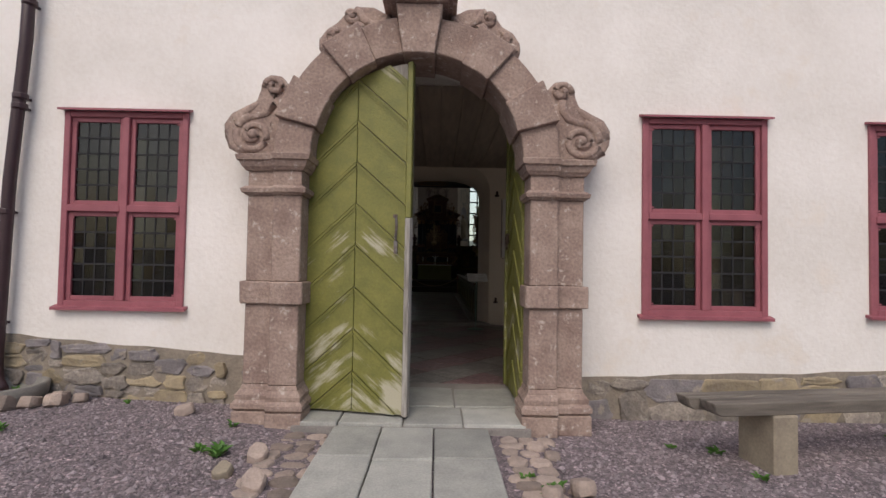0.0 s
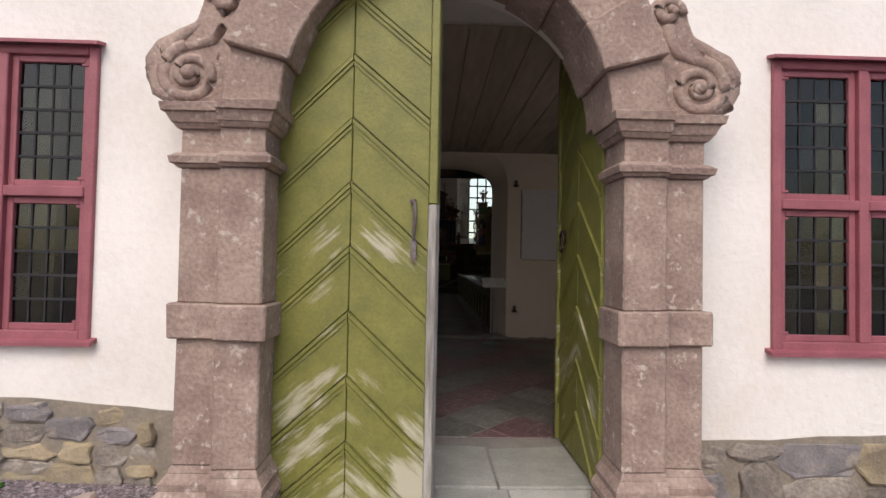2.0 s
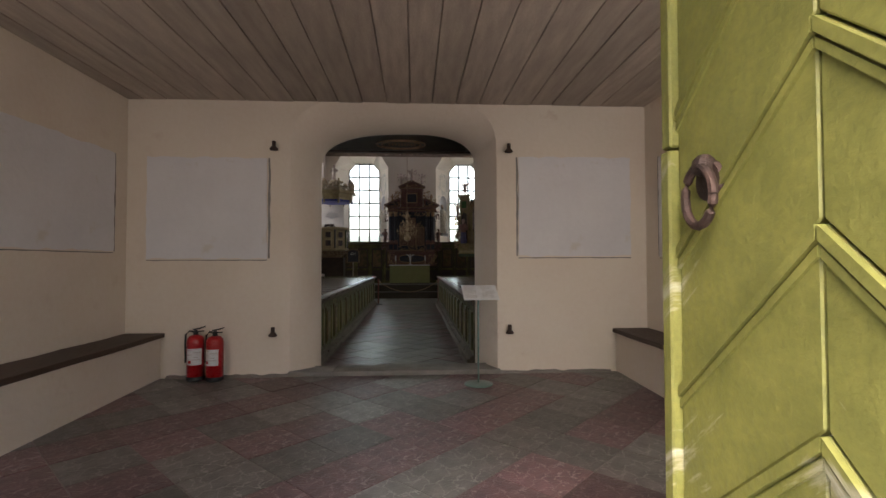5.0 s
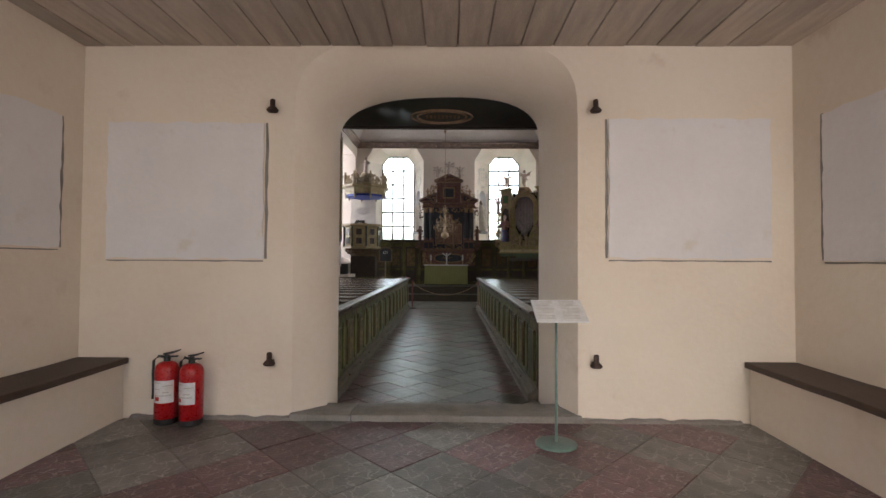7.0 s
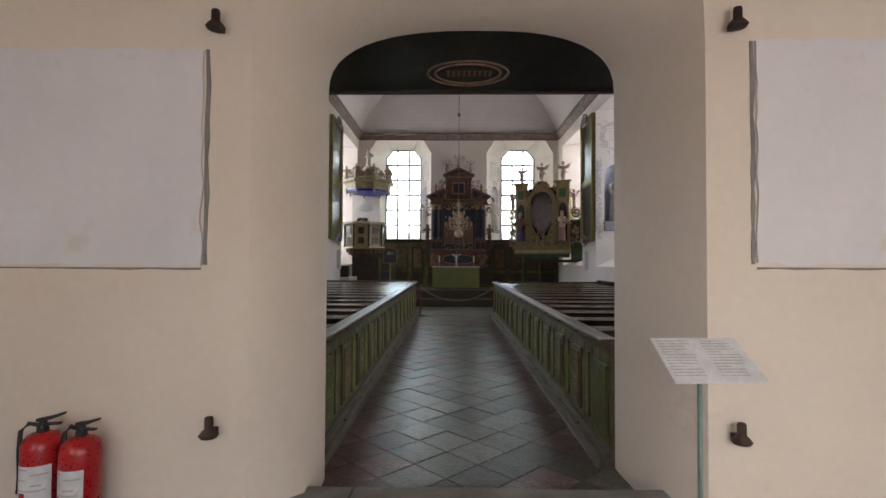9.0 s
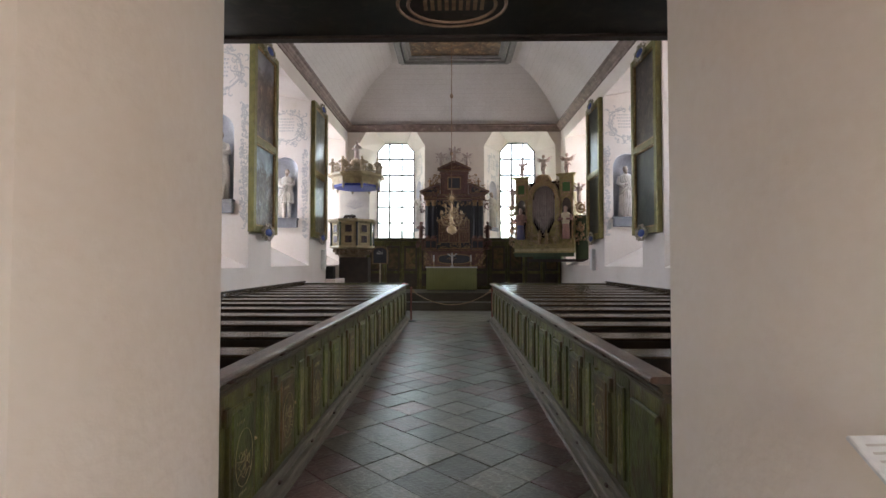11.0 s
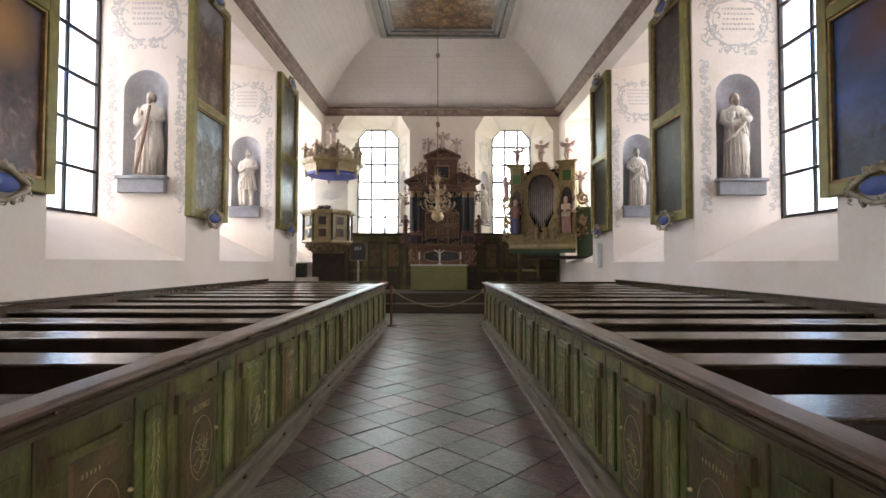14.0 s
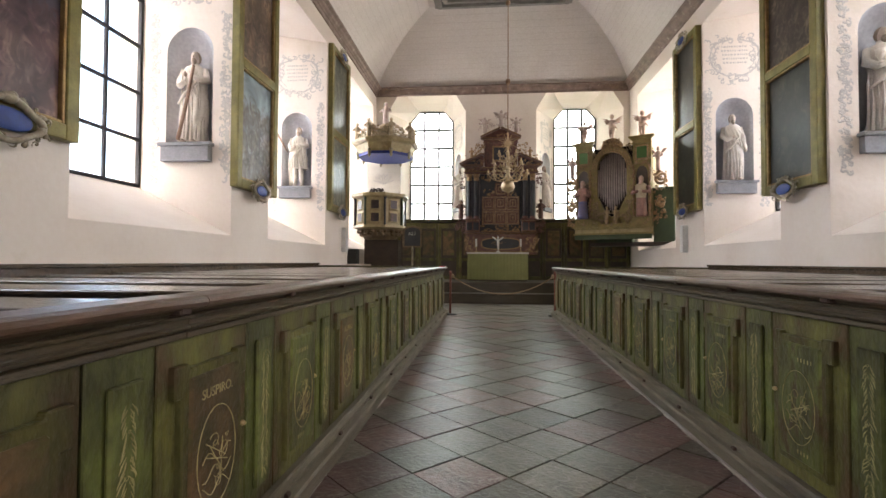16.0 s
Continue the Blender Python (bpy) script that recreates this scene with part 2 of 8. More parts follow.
def ball(bm, c, rx, ry=None, rz=None, seg=10):
    ry, rz = ry or rx, rz or rx
    return bmesh.ops.create_uvsphere(bm, u_segments=seg, v_segments=max(5, seg * 2 // 3), radius=1, matrix=Matrix.Translation(c) @ Matrix.Diagonal((rx, ry, rz, 1)))["verts"]


def bevel(bm, width, segs=1):
    bmesh.ops.bevel(bm, geom=[e for e in bm.edges if len(e.link_faces) == 2 and e.calc_face_angle(0) > 0.5], offset=width, segments=segs, affect="EDGES", profile=0.6)


def roughen(bm, amount, scale=6.0):
    for v in bm.verts:
        v.co += noise.noise_vector(v.co * scale) * amount


def mesh_of(bm, name, mat, smooth=False):
    me = bpy.data.meshes.new(name)
    bm.to_mesh(me)
    bm.free()
    for m in mat if isinstance(mat, (list, tuple)) else [mat]:
        me.materials.append(m)
    if smooth:
        for p in me.polygons:
            p.use_smooth = True
    return me


def thing(name, loc=(0, 0, 0), rz=0, label="", category="", group="", kind=""):
    o = new(name)
    o.matrix_world = pose(*loc, 0, 0, rz)
    o.empty_display_size = 0.1
    return tagged(o, label, category, group, kind)


def part(name, bm, mat, parent, label="", smooth=False):
    o = new(name, mesh_of(bm, name, mat, smooth))
    o.parent = parent
    if label:
        tagged(o, label)
    return o


def again(ob, parent, m=None):
    """Another piece on the same mesh."""
    o = new(ob.name.split(".")[0], ob.data)
    o.parent = parent
    if m is not None:
        o.matrix_basis = m
    return o


def whole(name, bm, mat, label="", category="", group="", kind="", smooth=False):
    return tagged(new(name, mesh_of(bm, name, mat, smooth)), label, category, group, kind)


def structure(name, bm, mat, label="", smooth=False):
    return whole(name, bm, mat, label, name.rstrip("_0123456789").split("_")[0], "", "structure", smooth)


def arch(cx, half, spring, rise, segs=20, reverse=False):
    pts = [(cx - half * math.cos(math.pi * i / segs), spring + rise * math.sin(math.pi * i / segs)) for i in range(segs + 1)]
    return pts[::-1] if reverse else pts


def basket(cx, half, spring, rise, power=2.6, segs=24):
    """A flattened arch, left to right."""
    pts = []
    for i in range(segs + 1):
        a = math.pi * i / segs
        c, s = math.cos(a), math.sin(a)
        pts.append((cx - half * math.copysign(abs(c) ** (2 / power), c), spring + rise * abs(s) ** (2 / power)))
    return pts


# ---- large structure: the facade ----
FY, FIN = 4.38, 5.25            # outer and inner face of the facade
GZ = -0.02                      # ground at the door
WINS = [(-3.60, -2.35, 0.97, 2.95), (2.29, 3.58, 0.97, 3.0), (4.64, 5.92, 1.0, 2.97)]
bm = bmesh.new()
edges = [-9.0, -3.60, -2.35, 2.29, 3.58, 4.64, 5.92, 9.5]
for i, (a, b) in enumerate(zip(edges, edges[1:])):
    if (a, b) == (-2.35, 2.29):
        prism(bm, [(a, -0.6), (-1.08, -0.6)] + arch(0, 1.08, 2.40, 1.08) + [(1.08, -0.6), (b, -0.6), (b, 7.5), (a, 7.5)], "y", FY, FY + 0.2)
        prism(bm, [(a, -0.6), (-1.2, -0.6), (-1.2, 3.6), (1.2, 3.6), (1.2, -0.6), (b, -0.6), (b, 7.5), (a, 7.5)], "y", FY + 0.2, FIN)
    else:
        hole = [w for w in WINS if (w[0], w[1]) == (a, b)]
        if hole:
            box(bm, a, FY, -0.6, b, FIN, hole[0][2])
            box(bm, a, FY, hole[0][3], b, FIN, 7.5)
        else:
            box(bm, a, FY, -0.6, b, FIN, 7.5)
structure("wall_facade", bm, LIME, "uneven white limewashed outer wall with worn patches")

bm = bmesh.new()
gx = [-300, -60, -20] + [-8 + 0.4 * i for i in range(41)] + [20, 60, 300]
gy = [-300, -60, -20] + [-6 + 0.4 * i for i in range(27)] + [4.6, 12, 30, 80, 300]
def ground_z(x, y):
    if y > 4.5:
        return GZ - 0.3
    left = (max(0.0, min(1.0, (-0.9 - x) / 0.7)) * 0.06 + max(0.0, min(1.0, (-1.6 - x) / 2.4)) * 0.09) * max(0, min(1, y / 4.0))
    return GZ - 0.03 + left - (0.03 if x > 1.2 else 0)
vs = [[bm.verts.new((x, y, ground_z(x, y))) for x in gx] for y in gy]
for r0, r1 in zip(vs, vs[1:]):
    for i in range(len(gx) - 1):
        bm.faces.new((r0[i], r0[i + 1], r1[i + 1], r1[i]))
structure("ground", bm, GRAVEL, "purple-grey fine gravel forecourt")

# ---- large structure: the porch ----
VX0, VX1, VY1, CZ = -3.27, 3.30, 10.0, 3.60
def porch_z(y):
    return 0.03 + 0.017 * (y - 3.8)
bm = bmesh.new()
prism(bm, [(4.42, 0.034), (10.0, 0.128), (10.0, -0.4), (4.42, -0.4)], "x", VX0 - 0.2, VX1 + 0.2)
prism(bm, [(3.76, 0.005), (4.42, 0.02), (4.42, -0.4), (3.76, -0.4)], "x", -1.06, 1.06)
structure("floor_porch", bm, JOINT, "mortar bed under worn porch floor tiles")
bm = bmesh.new()
box(bm, VX0 - 0.8, FIN, -0.4, VX0, 11.2, 5)
structure("wall_porch_west", bm, LIME_IN, "cream limewashed porch side wall")
bm = bmesh.new()
box(bm, VX1, FIN, -0.4, VX1 + 0.8, 11.2, 5)
structure("wall_porch_east", bm, LIME_IN, "cream limewashed porch side wall")
bm = bmesh.new()
# front face with the wide opening, splayed reveal, back face with the narrower one
front = [(-1.29, 0.0)] + basket(0.02, 1.31, 2.9, 0.77, 3.2) + [(1.33, 0.0)]
back = [(-1.06, 0.0)] + basket(0.0575, 1.1175, 2.9, 0.49, 2.6) + [(1.175, 0.0)]
fv = [bm.verts.new((x, 10.0, z)) for x, z in front]
def back_y(x):
    return 10.85 + max(0.0, min(0.25, 0.112 * (x + 1.06)))
bv = [bm.verts.new((x, back_y(x), 1.63 + (z - 1.63) * (back_y(x) - 7.2) / 3.68 if z > 1 else z)) for x, z in back]
jamb = [(-1.03, 0.0)] + basket(0.0975, 1.1275, 2.9, 0.53, 2.8) + [(1.225, 0.0)]
jv = [bm.verts.new((x, 10.24, z)) for x, z in jamb]
for near, far in ((fv, jv), (jv, bv)):
    for i in range(len(fv) - 1):
        bm.faces.new((near[i], near[i + 1], far[i + 1], far[i])).smooth = True
for ring in (fv, bv):
    for p, q in zip(ring, ring[1:]):
        bm.edges.get((p, q)).smooth = False
for vv, y, x0, x1, top in ((fv, 10.0, VX0 - 0.2, VX1 + 0.2, 5.0), (bv, 10.88, -6.5, 6.8, 9.5)):
    low, yl, yr = (-0.1, y, y) if y < 10.5 else (-0.05, back_y(x0), back_y(x1))
    ring = [bm.verts.new(p) for p in ((x0, yl, low), (x0, yl, top), (x1, yr, top), (x1, yr, low))]
    k = len(vv) // 2
    bm.faces.new([ring[0]] + vv[:k + 1] + [ring[1]])
    bm.faces.new([ring[1]] + vv[k:k + 1] + [ring[2]])
    bm.faces.new([ring[2]] + vv[k:] + [ring[3]])
bmesh.ops.recalc_face_normals(bm, faces=bm.faces)
structure("wall_partition", bm, LIME_IN, "thick cream limewashed wall with rounded passage")
bm = bmesh.new()
box(bm, VX0 - 0.8, FIN - 0.1, CZ, VX1 + 0.8, 10.0, CZ + 0.1)
structure("ceiling_porch", bm, PLANK, "grey-brown bare board porch ceiling")

# ---- large structure: the nave ----
NL, NR, NY0, NY1, HZ = -4.0, 4.25, 10.88, 27.2, 6.95
bm = bmesh.new()
box(bm, -6.4, 10.30, -0.3, 6.6, 29.5, -0.006)
structure("floor_nave", bm, JOINT_DARK, "mortar bed under the church floor")

SILL, HEAD, DEEP = 1.49, 6.2, 1.45
RECESS = [(11.4, 13.9), (15.36, 18.1), (19.3, 22.2), (24.1, 26.8)]
RECESS_E = [(11.4, 13.9), (15.36, 18.2), (19.3, 21.95), (23.5, 26.4)]
def side_wall(name, x_in, sign, recess, hollows):
    bm = bmesh.new()
    x_out = x_in + sign * (DEEP + 0.35)
    lo, hi = sorted((x_in, x_out))
    ys = [NY0] + [v for r in recess for v in r] + [NY1 + 2.0]
    for k, (a, b) in enumerate(zip(ys[::2], ys[1::2])):
        made = box(bm, lo, a, -0.2, hi, b, 9.6)
        if k and hollows[k - 1]:
            # front of the splay, pierced by a round-headed niche
            front = [f for f in {f for v in made for f in v.link_faces} if abs(f.calc_center_median().y - a) < 1e-4]
            bmesh.ops.delete(bm, geom=front, context="FACES_ONLY")
            h0, h1 = hollows[k - 1]
            rad = (h1 - h0) / 2
            hole = [bm.verts.new((x, a, z)) for x, z in [(h0, 2.84)] + arch((h0 + h1) / 2, rad, 4.22, rad, 16) + [(h1, 2.84)]]
            c = [bm.verts.new((x, a, z)) for x, z in ((lo, -0.2), (lo, 9.6), (hi, 9.6), (hi, -0.2))]
            m = len(hole) // 2
            bm.faces.new([c[0]] + hole[:m + 1] + [c[1]])
            bm.faces.new([c[1], hole[m], c[2]])
            bm.faces.new([c[2]] + hole[m:] + [c[3]])
            bm.faces.new([c[3], hole[-1], hole[0], c[0]])
    for a, b in recess:
        # sloping sill and head of the window recess, and the wall outside round the window
        prism(bm, [(x_in, -0.2), (x_out, -0.2), (x_out, 2.2), (x_in + sign * DEEP, 2.2), (x_in, SILL)], "y", a, b)
        prism(bm, [(x_in, 9.6), (x_out, 9.6), (x_out, HEAD + 0.25), (x_in + sign * DEEP, HEAD + 0.25), (x_in, HEAD)], "y", a, b)
        o0, o1 = sorted((x_in + sign * DEEP, x_out))
        box(bm, o0, a, 2.2, o1, a + 0.75, HEAD + 0.25)
    return structure(name, bm, LIME_NAVE, "white limewashed nave wall with deep window recesses")
side_wall("wall_west", NL, -1, RECESS, [None, (-5.03, -4.31), (-5.06, -4.34), None])
side_wall("wall_east", NR, 1, RECESS_E, [None, (4.62, 5.36), (4.5, 5.25), None])
bm = bmesh.new()
EW = [(-3.08, -1.52), (2.06, 3.52)]
xs = [NL - 2, -3.6, -1.0, 1.3, 4.05, NR + 2]
for a, b in zip(xs[::2], xs[1::2]):
    box(bm, a, NY1, -0.2, b, NY1 + 2.0, 9.6)
for (a, b), (w0, w1) in zip(((-3.6, -1.0), (1.3, 4.05)), EW):
    cx = (w0 + w1) / 2
    box(bm, a, NY1, -0.2, b, NY1 + 2.0, 2.45)
    # head with cut corners, splayed
    prism(bm, [(a, 9.6), (a, 6.1), (a + 0.45, 6.85), (b - 0.45, 6.85), (b, 6.1), (b, 9.6)], "y", NY1, NY1 + 0.02)
    rim = [(a, 2.45), (a, 6.1), (a + 0.45, 6.85), (b - 0.45, 6.85), (b, 6.1), (b, 2.45)]
    win = [(w0, 2.55), (w0, 6.2), (w0 + 0.35, 6.57), (w1 - 0.35, 6.57), (w1, 6.2), (w1, 2.55)]
    rv = [bm.verts.new((x, NY1 + 0.02, z)) for x, z in rim]
    wv = [bm.verts.new((x, NY1 + 1.6, z)) for x, z in win]
    inner = 4 if a < 0 else 0
    for i in range(6):
        j = (i + 1) % 6
        if i != inner:
            bm.faces.new((rv[i], rv[j], wv[j], wv[i]))
    # inner splay, pierced by a niche
    sx0, sx1 = (b, w1) if a < 0 else (a, w0)
    top_r, top_w, low_r, low_w = (rv[4], wv[4], rv[5], wv[5]) if a < 0 else (rv[1], wv[1], rv[0], wv[0])
    hole = [bm.verts.new((sx0 + (sx1 - sx0) * u, NY1 + 0.02 + 1.58 * u, z)) for u, z in [(0.3, 2.98)] + arch(0.55, 0.25, 4.45, 0.41, 12) + [(0.8, 2.98)]]
    m = len(hole) // 2
    bm.faces.new([low_r] + hole[:m + 1] + [top_r])
    bm.faces.new([top_r, hole[m], top_w])
    bm.faces.new([top_w] + hole[m:] + [low_w])
    bm.faces.new([low_w, hole[-1], hole[0], low_r])
structure("wall_end", bm, LIME_NAVE, "white limewashed altar wall with two splayed windows")

# coved ceiling
bm = bmesh.new()
CX0, CX1, CY1, TOPZ = -2.0, 2.3, 25.35, 8.62
rows = []
for i in range(11):
    a = math.radians(90 * i / 10)
    k = 0.35 * (1 - math.cos(a)) + 0.65 * i / 10
    z = HZ - 0.09 + (TOPZ - HZ + 0.09) * (0.55 * math.sin(a) + 0.45 * i / 10)
    rows.append([bm.verts.new(p) for p in ((NL + (CX0 - NL) * k, NY0, z), (NL + (CX0 - NL) * k, NY1 + (CY1 - NY1) * k, z), (NR + (CX1 - NR) * k, NY1 + (CY1 - NY1) * k, z), (NR + (CX1 - NR) * k, NY0, z))])
for p, q in zip(rows, rows[1:]):
    for i in range(3):
        bm.faces.new((p[i], p[i + 1], q[i + 1], q[i])).smooth = True
    for i in (1, 2):
        bm.edges.get((p[i], q[i])).smooth = False
bm.faces.new(rows[-1])
structure("ceiling_nave", bm, CEIL, "grey-white boarded coved ceiling")
bm = bmesh.new()
prof = [(0, -0.32), (0.045, -0.32), (0.05, -0.29), (0.035, -0.275), (0.045, -0.24), (0.08, -0.225), (0.085, -0.205), (0.13, -0.175), (0.14, -0.15), (0.15, -0.13), (0.22, -0.11), (0.225, -0.075), (0, -0.075)]
prism(bm, [(NL + u, HZ + v) for u, v in prof], "y", NY0, NY1)
prism(bm, [(NR - u, HZ + v) for u, v in prof], "y", NY0, NY1)
prism(bm, [(NY1 - u, HZ + v) for u, v in prof], "x", NL + 0.02, NR - 0.02)
structure("trim_cornice", bm, CORNICE, "brown painted moulded wooden cornice")

# windows lit by the sky
for i, (a, b) in enumerate(RECESS):
    window_light("window_light", (NL - DEEP - 0.95, (a + 0.75 + b) / 2, 4.75), (1, 0, -0.42), b - a - 0.5, 4.4, (5, 5.6, 6.2, 15)[i], colour=(0.97, 0.945, 0.96))
for i, (a, b) in enumerate(RECESS_E):
    window_light("window_light", (NR + DEEP + 0.95, (a + 0.75 + b) / 2, 4.75), (-1, 0, -0.42), b - a - 0.5, 4.4, (9.5, 7.5, 8, 17)[i])
for w0, w1 in EW:
    window_light("window_light", ((w0 + w1) / 2, NY1 + 2.5, 5.0), (0, -1, -0.42), w1 - w0 + 0.3, 4.4, 14, colour=(0.98, 1.0, 0.82))
for w, watts in zip(WINS[:2], (2.7, 5.2)):
    window_light("window_light", ((w[0] + w[1]) / 2, FIN - 0.06, 2.0), (0, 1, 0), w[1] - w[0], 2.0, watts, 160)

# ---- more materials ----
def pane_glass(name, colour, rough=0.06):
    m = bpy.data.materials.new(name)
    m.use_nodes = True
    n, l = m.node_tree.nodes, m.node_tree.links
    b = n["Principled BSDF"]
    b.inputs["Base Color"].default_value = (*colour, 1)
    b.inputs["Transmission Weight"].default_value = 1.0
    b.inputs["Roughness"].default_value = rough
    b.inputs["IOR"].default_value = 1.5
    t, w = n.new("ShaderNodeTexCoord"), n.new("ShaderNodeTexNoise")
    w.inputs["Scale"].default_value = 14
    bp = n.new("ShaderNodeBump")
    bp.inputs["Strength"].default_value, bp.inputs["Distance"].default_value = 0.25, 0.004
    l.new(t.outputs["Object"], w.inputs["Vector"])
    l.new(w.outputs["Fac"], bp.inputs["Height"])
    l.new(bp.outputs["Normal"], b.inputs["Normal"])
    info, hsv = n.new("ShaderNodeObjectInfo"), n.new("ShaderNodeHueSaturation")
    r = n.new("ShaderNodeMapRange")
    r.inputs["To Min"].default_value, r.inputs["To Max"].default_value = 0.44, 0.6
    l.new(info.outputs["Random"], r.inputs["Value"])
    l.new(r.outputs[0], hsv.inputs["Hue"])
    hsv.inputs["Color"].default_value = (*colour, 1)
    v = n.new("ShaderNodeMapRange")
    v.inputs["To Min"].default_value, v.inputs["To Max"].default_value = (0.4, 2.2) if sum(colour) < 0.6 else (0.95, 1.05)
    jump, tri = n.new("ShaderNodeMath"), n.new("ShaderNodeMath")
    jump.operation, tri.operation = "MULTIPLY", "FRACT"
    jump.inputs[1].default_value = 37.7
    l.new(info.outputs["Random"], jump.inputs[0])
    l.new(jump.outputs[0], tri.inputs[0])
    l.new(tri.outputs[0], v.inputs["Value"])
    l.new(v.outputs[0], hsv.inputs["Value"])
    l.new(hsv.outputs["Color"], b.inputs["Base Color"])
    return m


def worn_paint(name, paint, paint2, under, low):
    """Old paint on boards: scraped and bleached more the nearer to the ground."""
    m = material(name, paint, paint2, 0.55, 6, 0.35, 55, stretch=(1, 1, 1))
    n, l = m.node_tree.nodes, m.node_tree.links
    b = n["Principled BSDF"]
    col = b.inputs["Base Color"].links[0].from_socket
    tc = n.new("ShaderNodeTexCoord")
    split = n.new("ShaderNodeSeparateXYZ")
    l.new(tc.outputs["Object"], split.inputs[0])
    chain = split.outputs["X"]
    for op, val in (("ABSOLUTE", 0), ("SUBTRACT", 0.5), ("ABSOLUTE", 0)):
        k = n.new("ShaderNodeMath")
        k.operation = op
        k.inputs[1].default_value = val
        l.new(chain, k.inputs[0])
        chain = k.outputs[0]
    fold = n.new("ShaderNodeCombineXYZ")
    l.new(chain, fold.inputs["X"])
    l.new(split.outputs["Y"], fold.inputs["Y"])
    l.new(split.outputs["Z"], fold.inputs["Z"])
    turn = n.new("ShaderNodeVectorRotate")
    turn.rotation_type = "Y_AXIS"
    turn.inputs["Angle"].default_value = radians(-41)
    l.new(fold.outputs[0], turn.inputs["Vector"])
    def streak(scale, detail):
        mp, w = n.new("ShaderNodeMapping"), n.new("ShaderNodeTexNoise")
        mp.inputs["Scale"].default_value = scale
        l.new(turn.outputs[0], mp.inputs["Vector"])
        w.inputs["Scale"].default_value, w.inputs["Detail"].default_value, w.inputs["Roughness"].default_value = 1.0, detail, 0.65
        l.new(mp.outputs[0], w.inputs["Vector"])
        return w.outputs["Fac"]
    patch = n.new("ShaderNodeTexNoise")
    patch.inputs["Scale"].default_value = 1.7
    l.new(tc.outputs["Object"], patch.inputs["Vector"])
    hgt = n.new("ShaderNodeMapRange")
    hgt.inputs["From Min"].default_value, hgt.inputs["From Max"].default_value = 0.0, low
    hgt.inputs["To Min"].default_value, hgt.inputs["To Max"].default_value = 0.11, 0.0
    l.new(split.outputs["Z"], hgt.inputs["Value"])
    total = hgt.outputs[0]
    for source, share in ((streak((1.1, 1, 5.5), 7), 0.62), (streak((3.0, 1, 50.0), 3), 0.14), (patch.outputs["Fac"], 0.42)):
        k = n.new("ShaderNodeMath")
        k.operation = "MULTIPLY_ADD"
        k.inputs[1].default_value = share
        l.new(source, k.inputs[0])
        l.new(total, k.inputs[2])
        total = k.outputs[0]
    cut = n.new("ShaderNodeMapRange")
    cut.inputs["From Min"].default_value, cut.inputs["From Max"].default_value = 0.69, 0.75
    l.new(total, cut.inputs["Value"])
    mix = n.new("ShaderNodeMix")
    mix.data_type = "RGBA"
    l.new(cut.outputs[0], mix.inputs["Factor"])
    l.new(col, mix.inputs["A"])
    mix.inputs["B"].default_value = (*under, 1)
    l.new(mix.outputs["Result"], b.inputs["Base Color"])
    return m


GREEN_DOOR = worn_paint("worn_green_door_paint", (0.212, 0.204, 0.05), (0.15, 0.15, 0.036), (0.44, 0.41, 0.31), 1.9)
PANE_DARK = pane_glass("old_leaded_glass", (0.05, 0.056, 0.045))
STEEL = material("grey_forged_iron", (0.2, 0.19, 0.2), (0.12, 0.08, 0.07), 0.5, 25, 0.3, 90, metal=0.6)
PIPE = material("dark_pipe_paint", (0.045, 0.02, 0.025), None, 0.45, 8, 0.1, 60)
LEAF = material("weed_leaf", (0.06, 0.17, 0.02), (0.09, 0.2, 0.03), 0.6, 20, 0.1, 60, vary=0.3)
BENCH_WOOD = material("grey_bench_wood", (0.22, 0.19, 0.16), (0.09, 0.078, 0.066), 0.8, 3, 0.5, 60, stretch=(0.6, 6, 6))
BENCH_STONE = material("pale_bench_stone", (0.33, 0.28, 0.21), (0.24, 0.2, 0.155), 0.9, 5, 0.5, 50)
COBBLE = material("pink_cobble", (0.35, 0.275, 0.235), (0.24, 0.195, 0.17), 0.85, 5, 0.5, 50, vary=0.35)
PEBBLE = material("gravel_pebble", (0.29, 0.245, 0.258), (0.19, 0.16, 0.17), 0.9, 8, 0.2, 60, vary=0.5)


# ---- clip helper ----
def clip(poly, region):
    """The part of a polygon inside a convex region (anticlockwise)."""
    out = list(poly)
    for (ax, ay), (bx, by) in zip(region, region[1:] + region[:1]):
        src, out = out, []
        for i, q in enumerate(src):
            p = src[i - 1]
            dp = (bx - ax) * (p[1] - ay) - (by - ay) * (p[0] - ax)
            dq = (bx - ax) * (q[1] - ay) - (by - ay) * (q[0] - ax)
            if (dp >= 0) != (dq >= 0):
                t = dp / (dp - dq)
                out.append((p[0] + t * (q[0] - p[0]), p[1] + t * (q[1] - p[1])))
            if dq >= 0:
                out.append(q)
        if not out:
            return []
    return out


def area(p):
    return 0.5 * sum(a[0] * b[1] - b[0] * a[1] for a, b in zip(p, p[1:] + p[:1]))


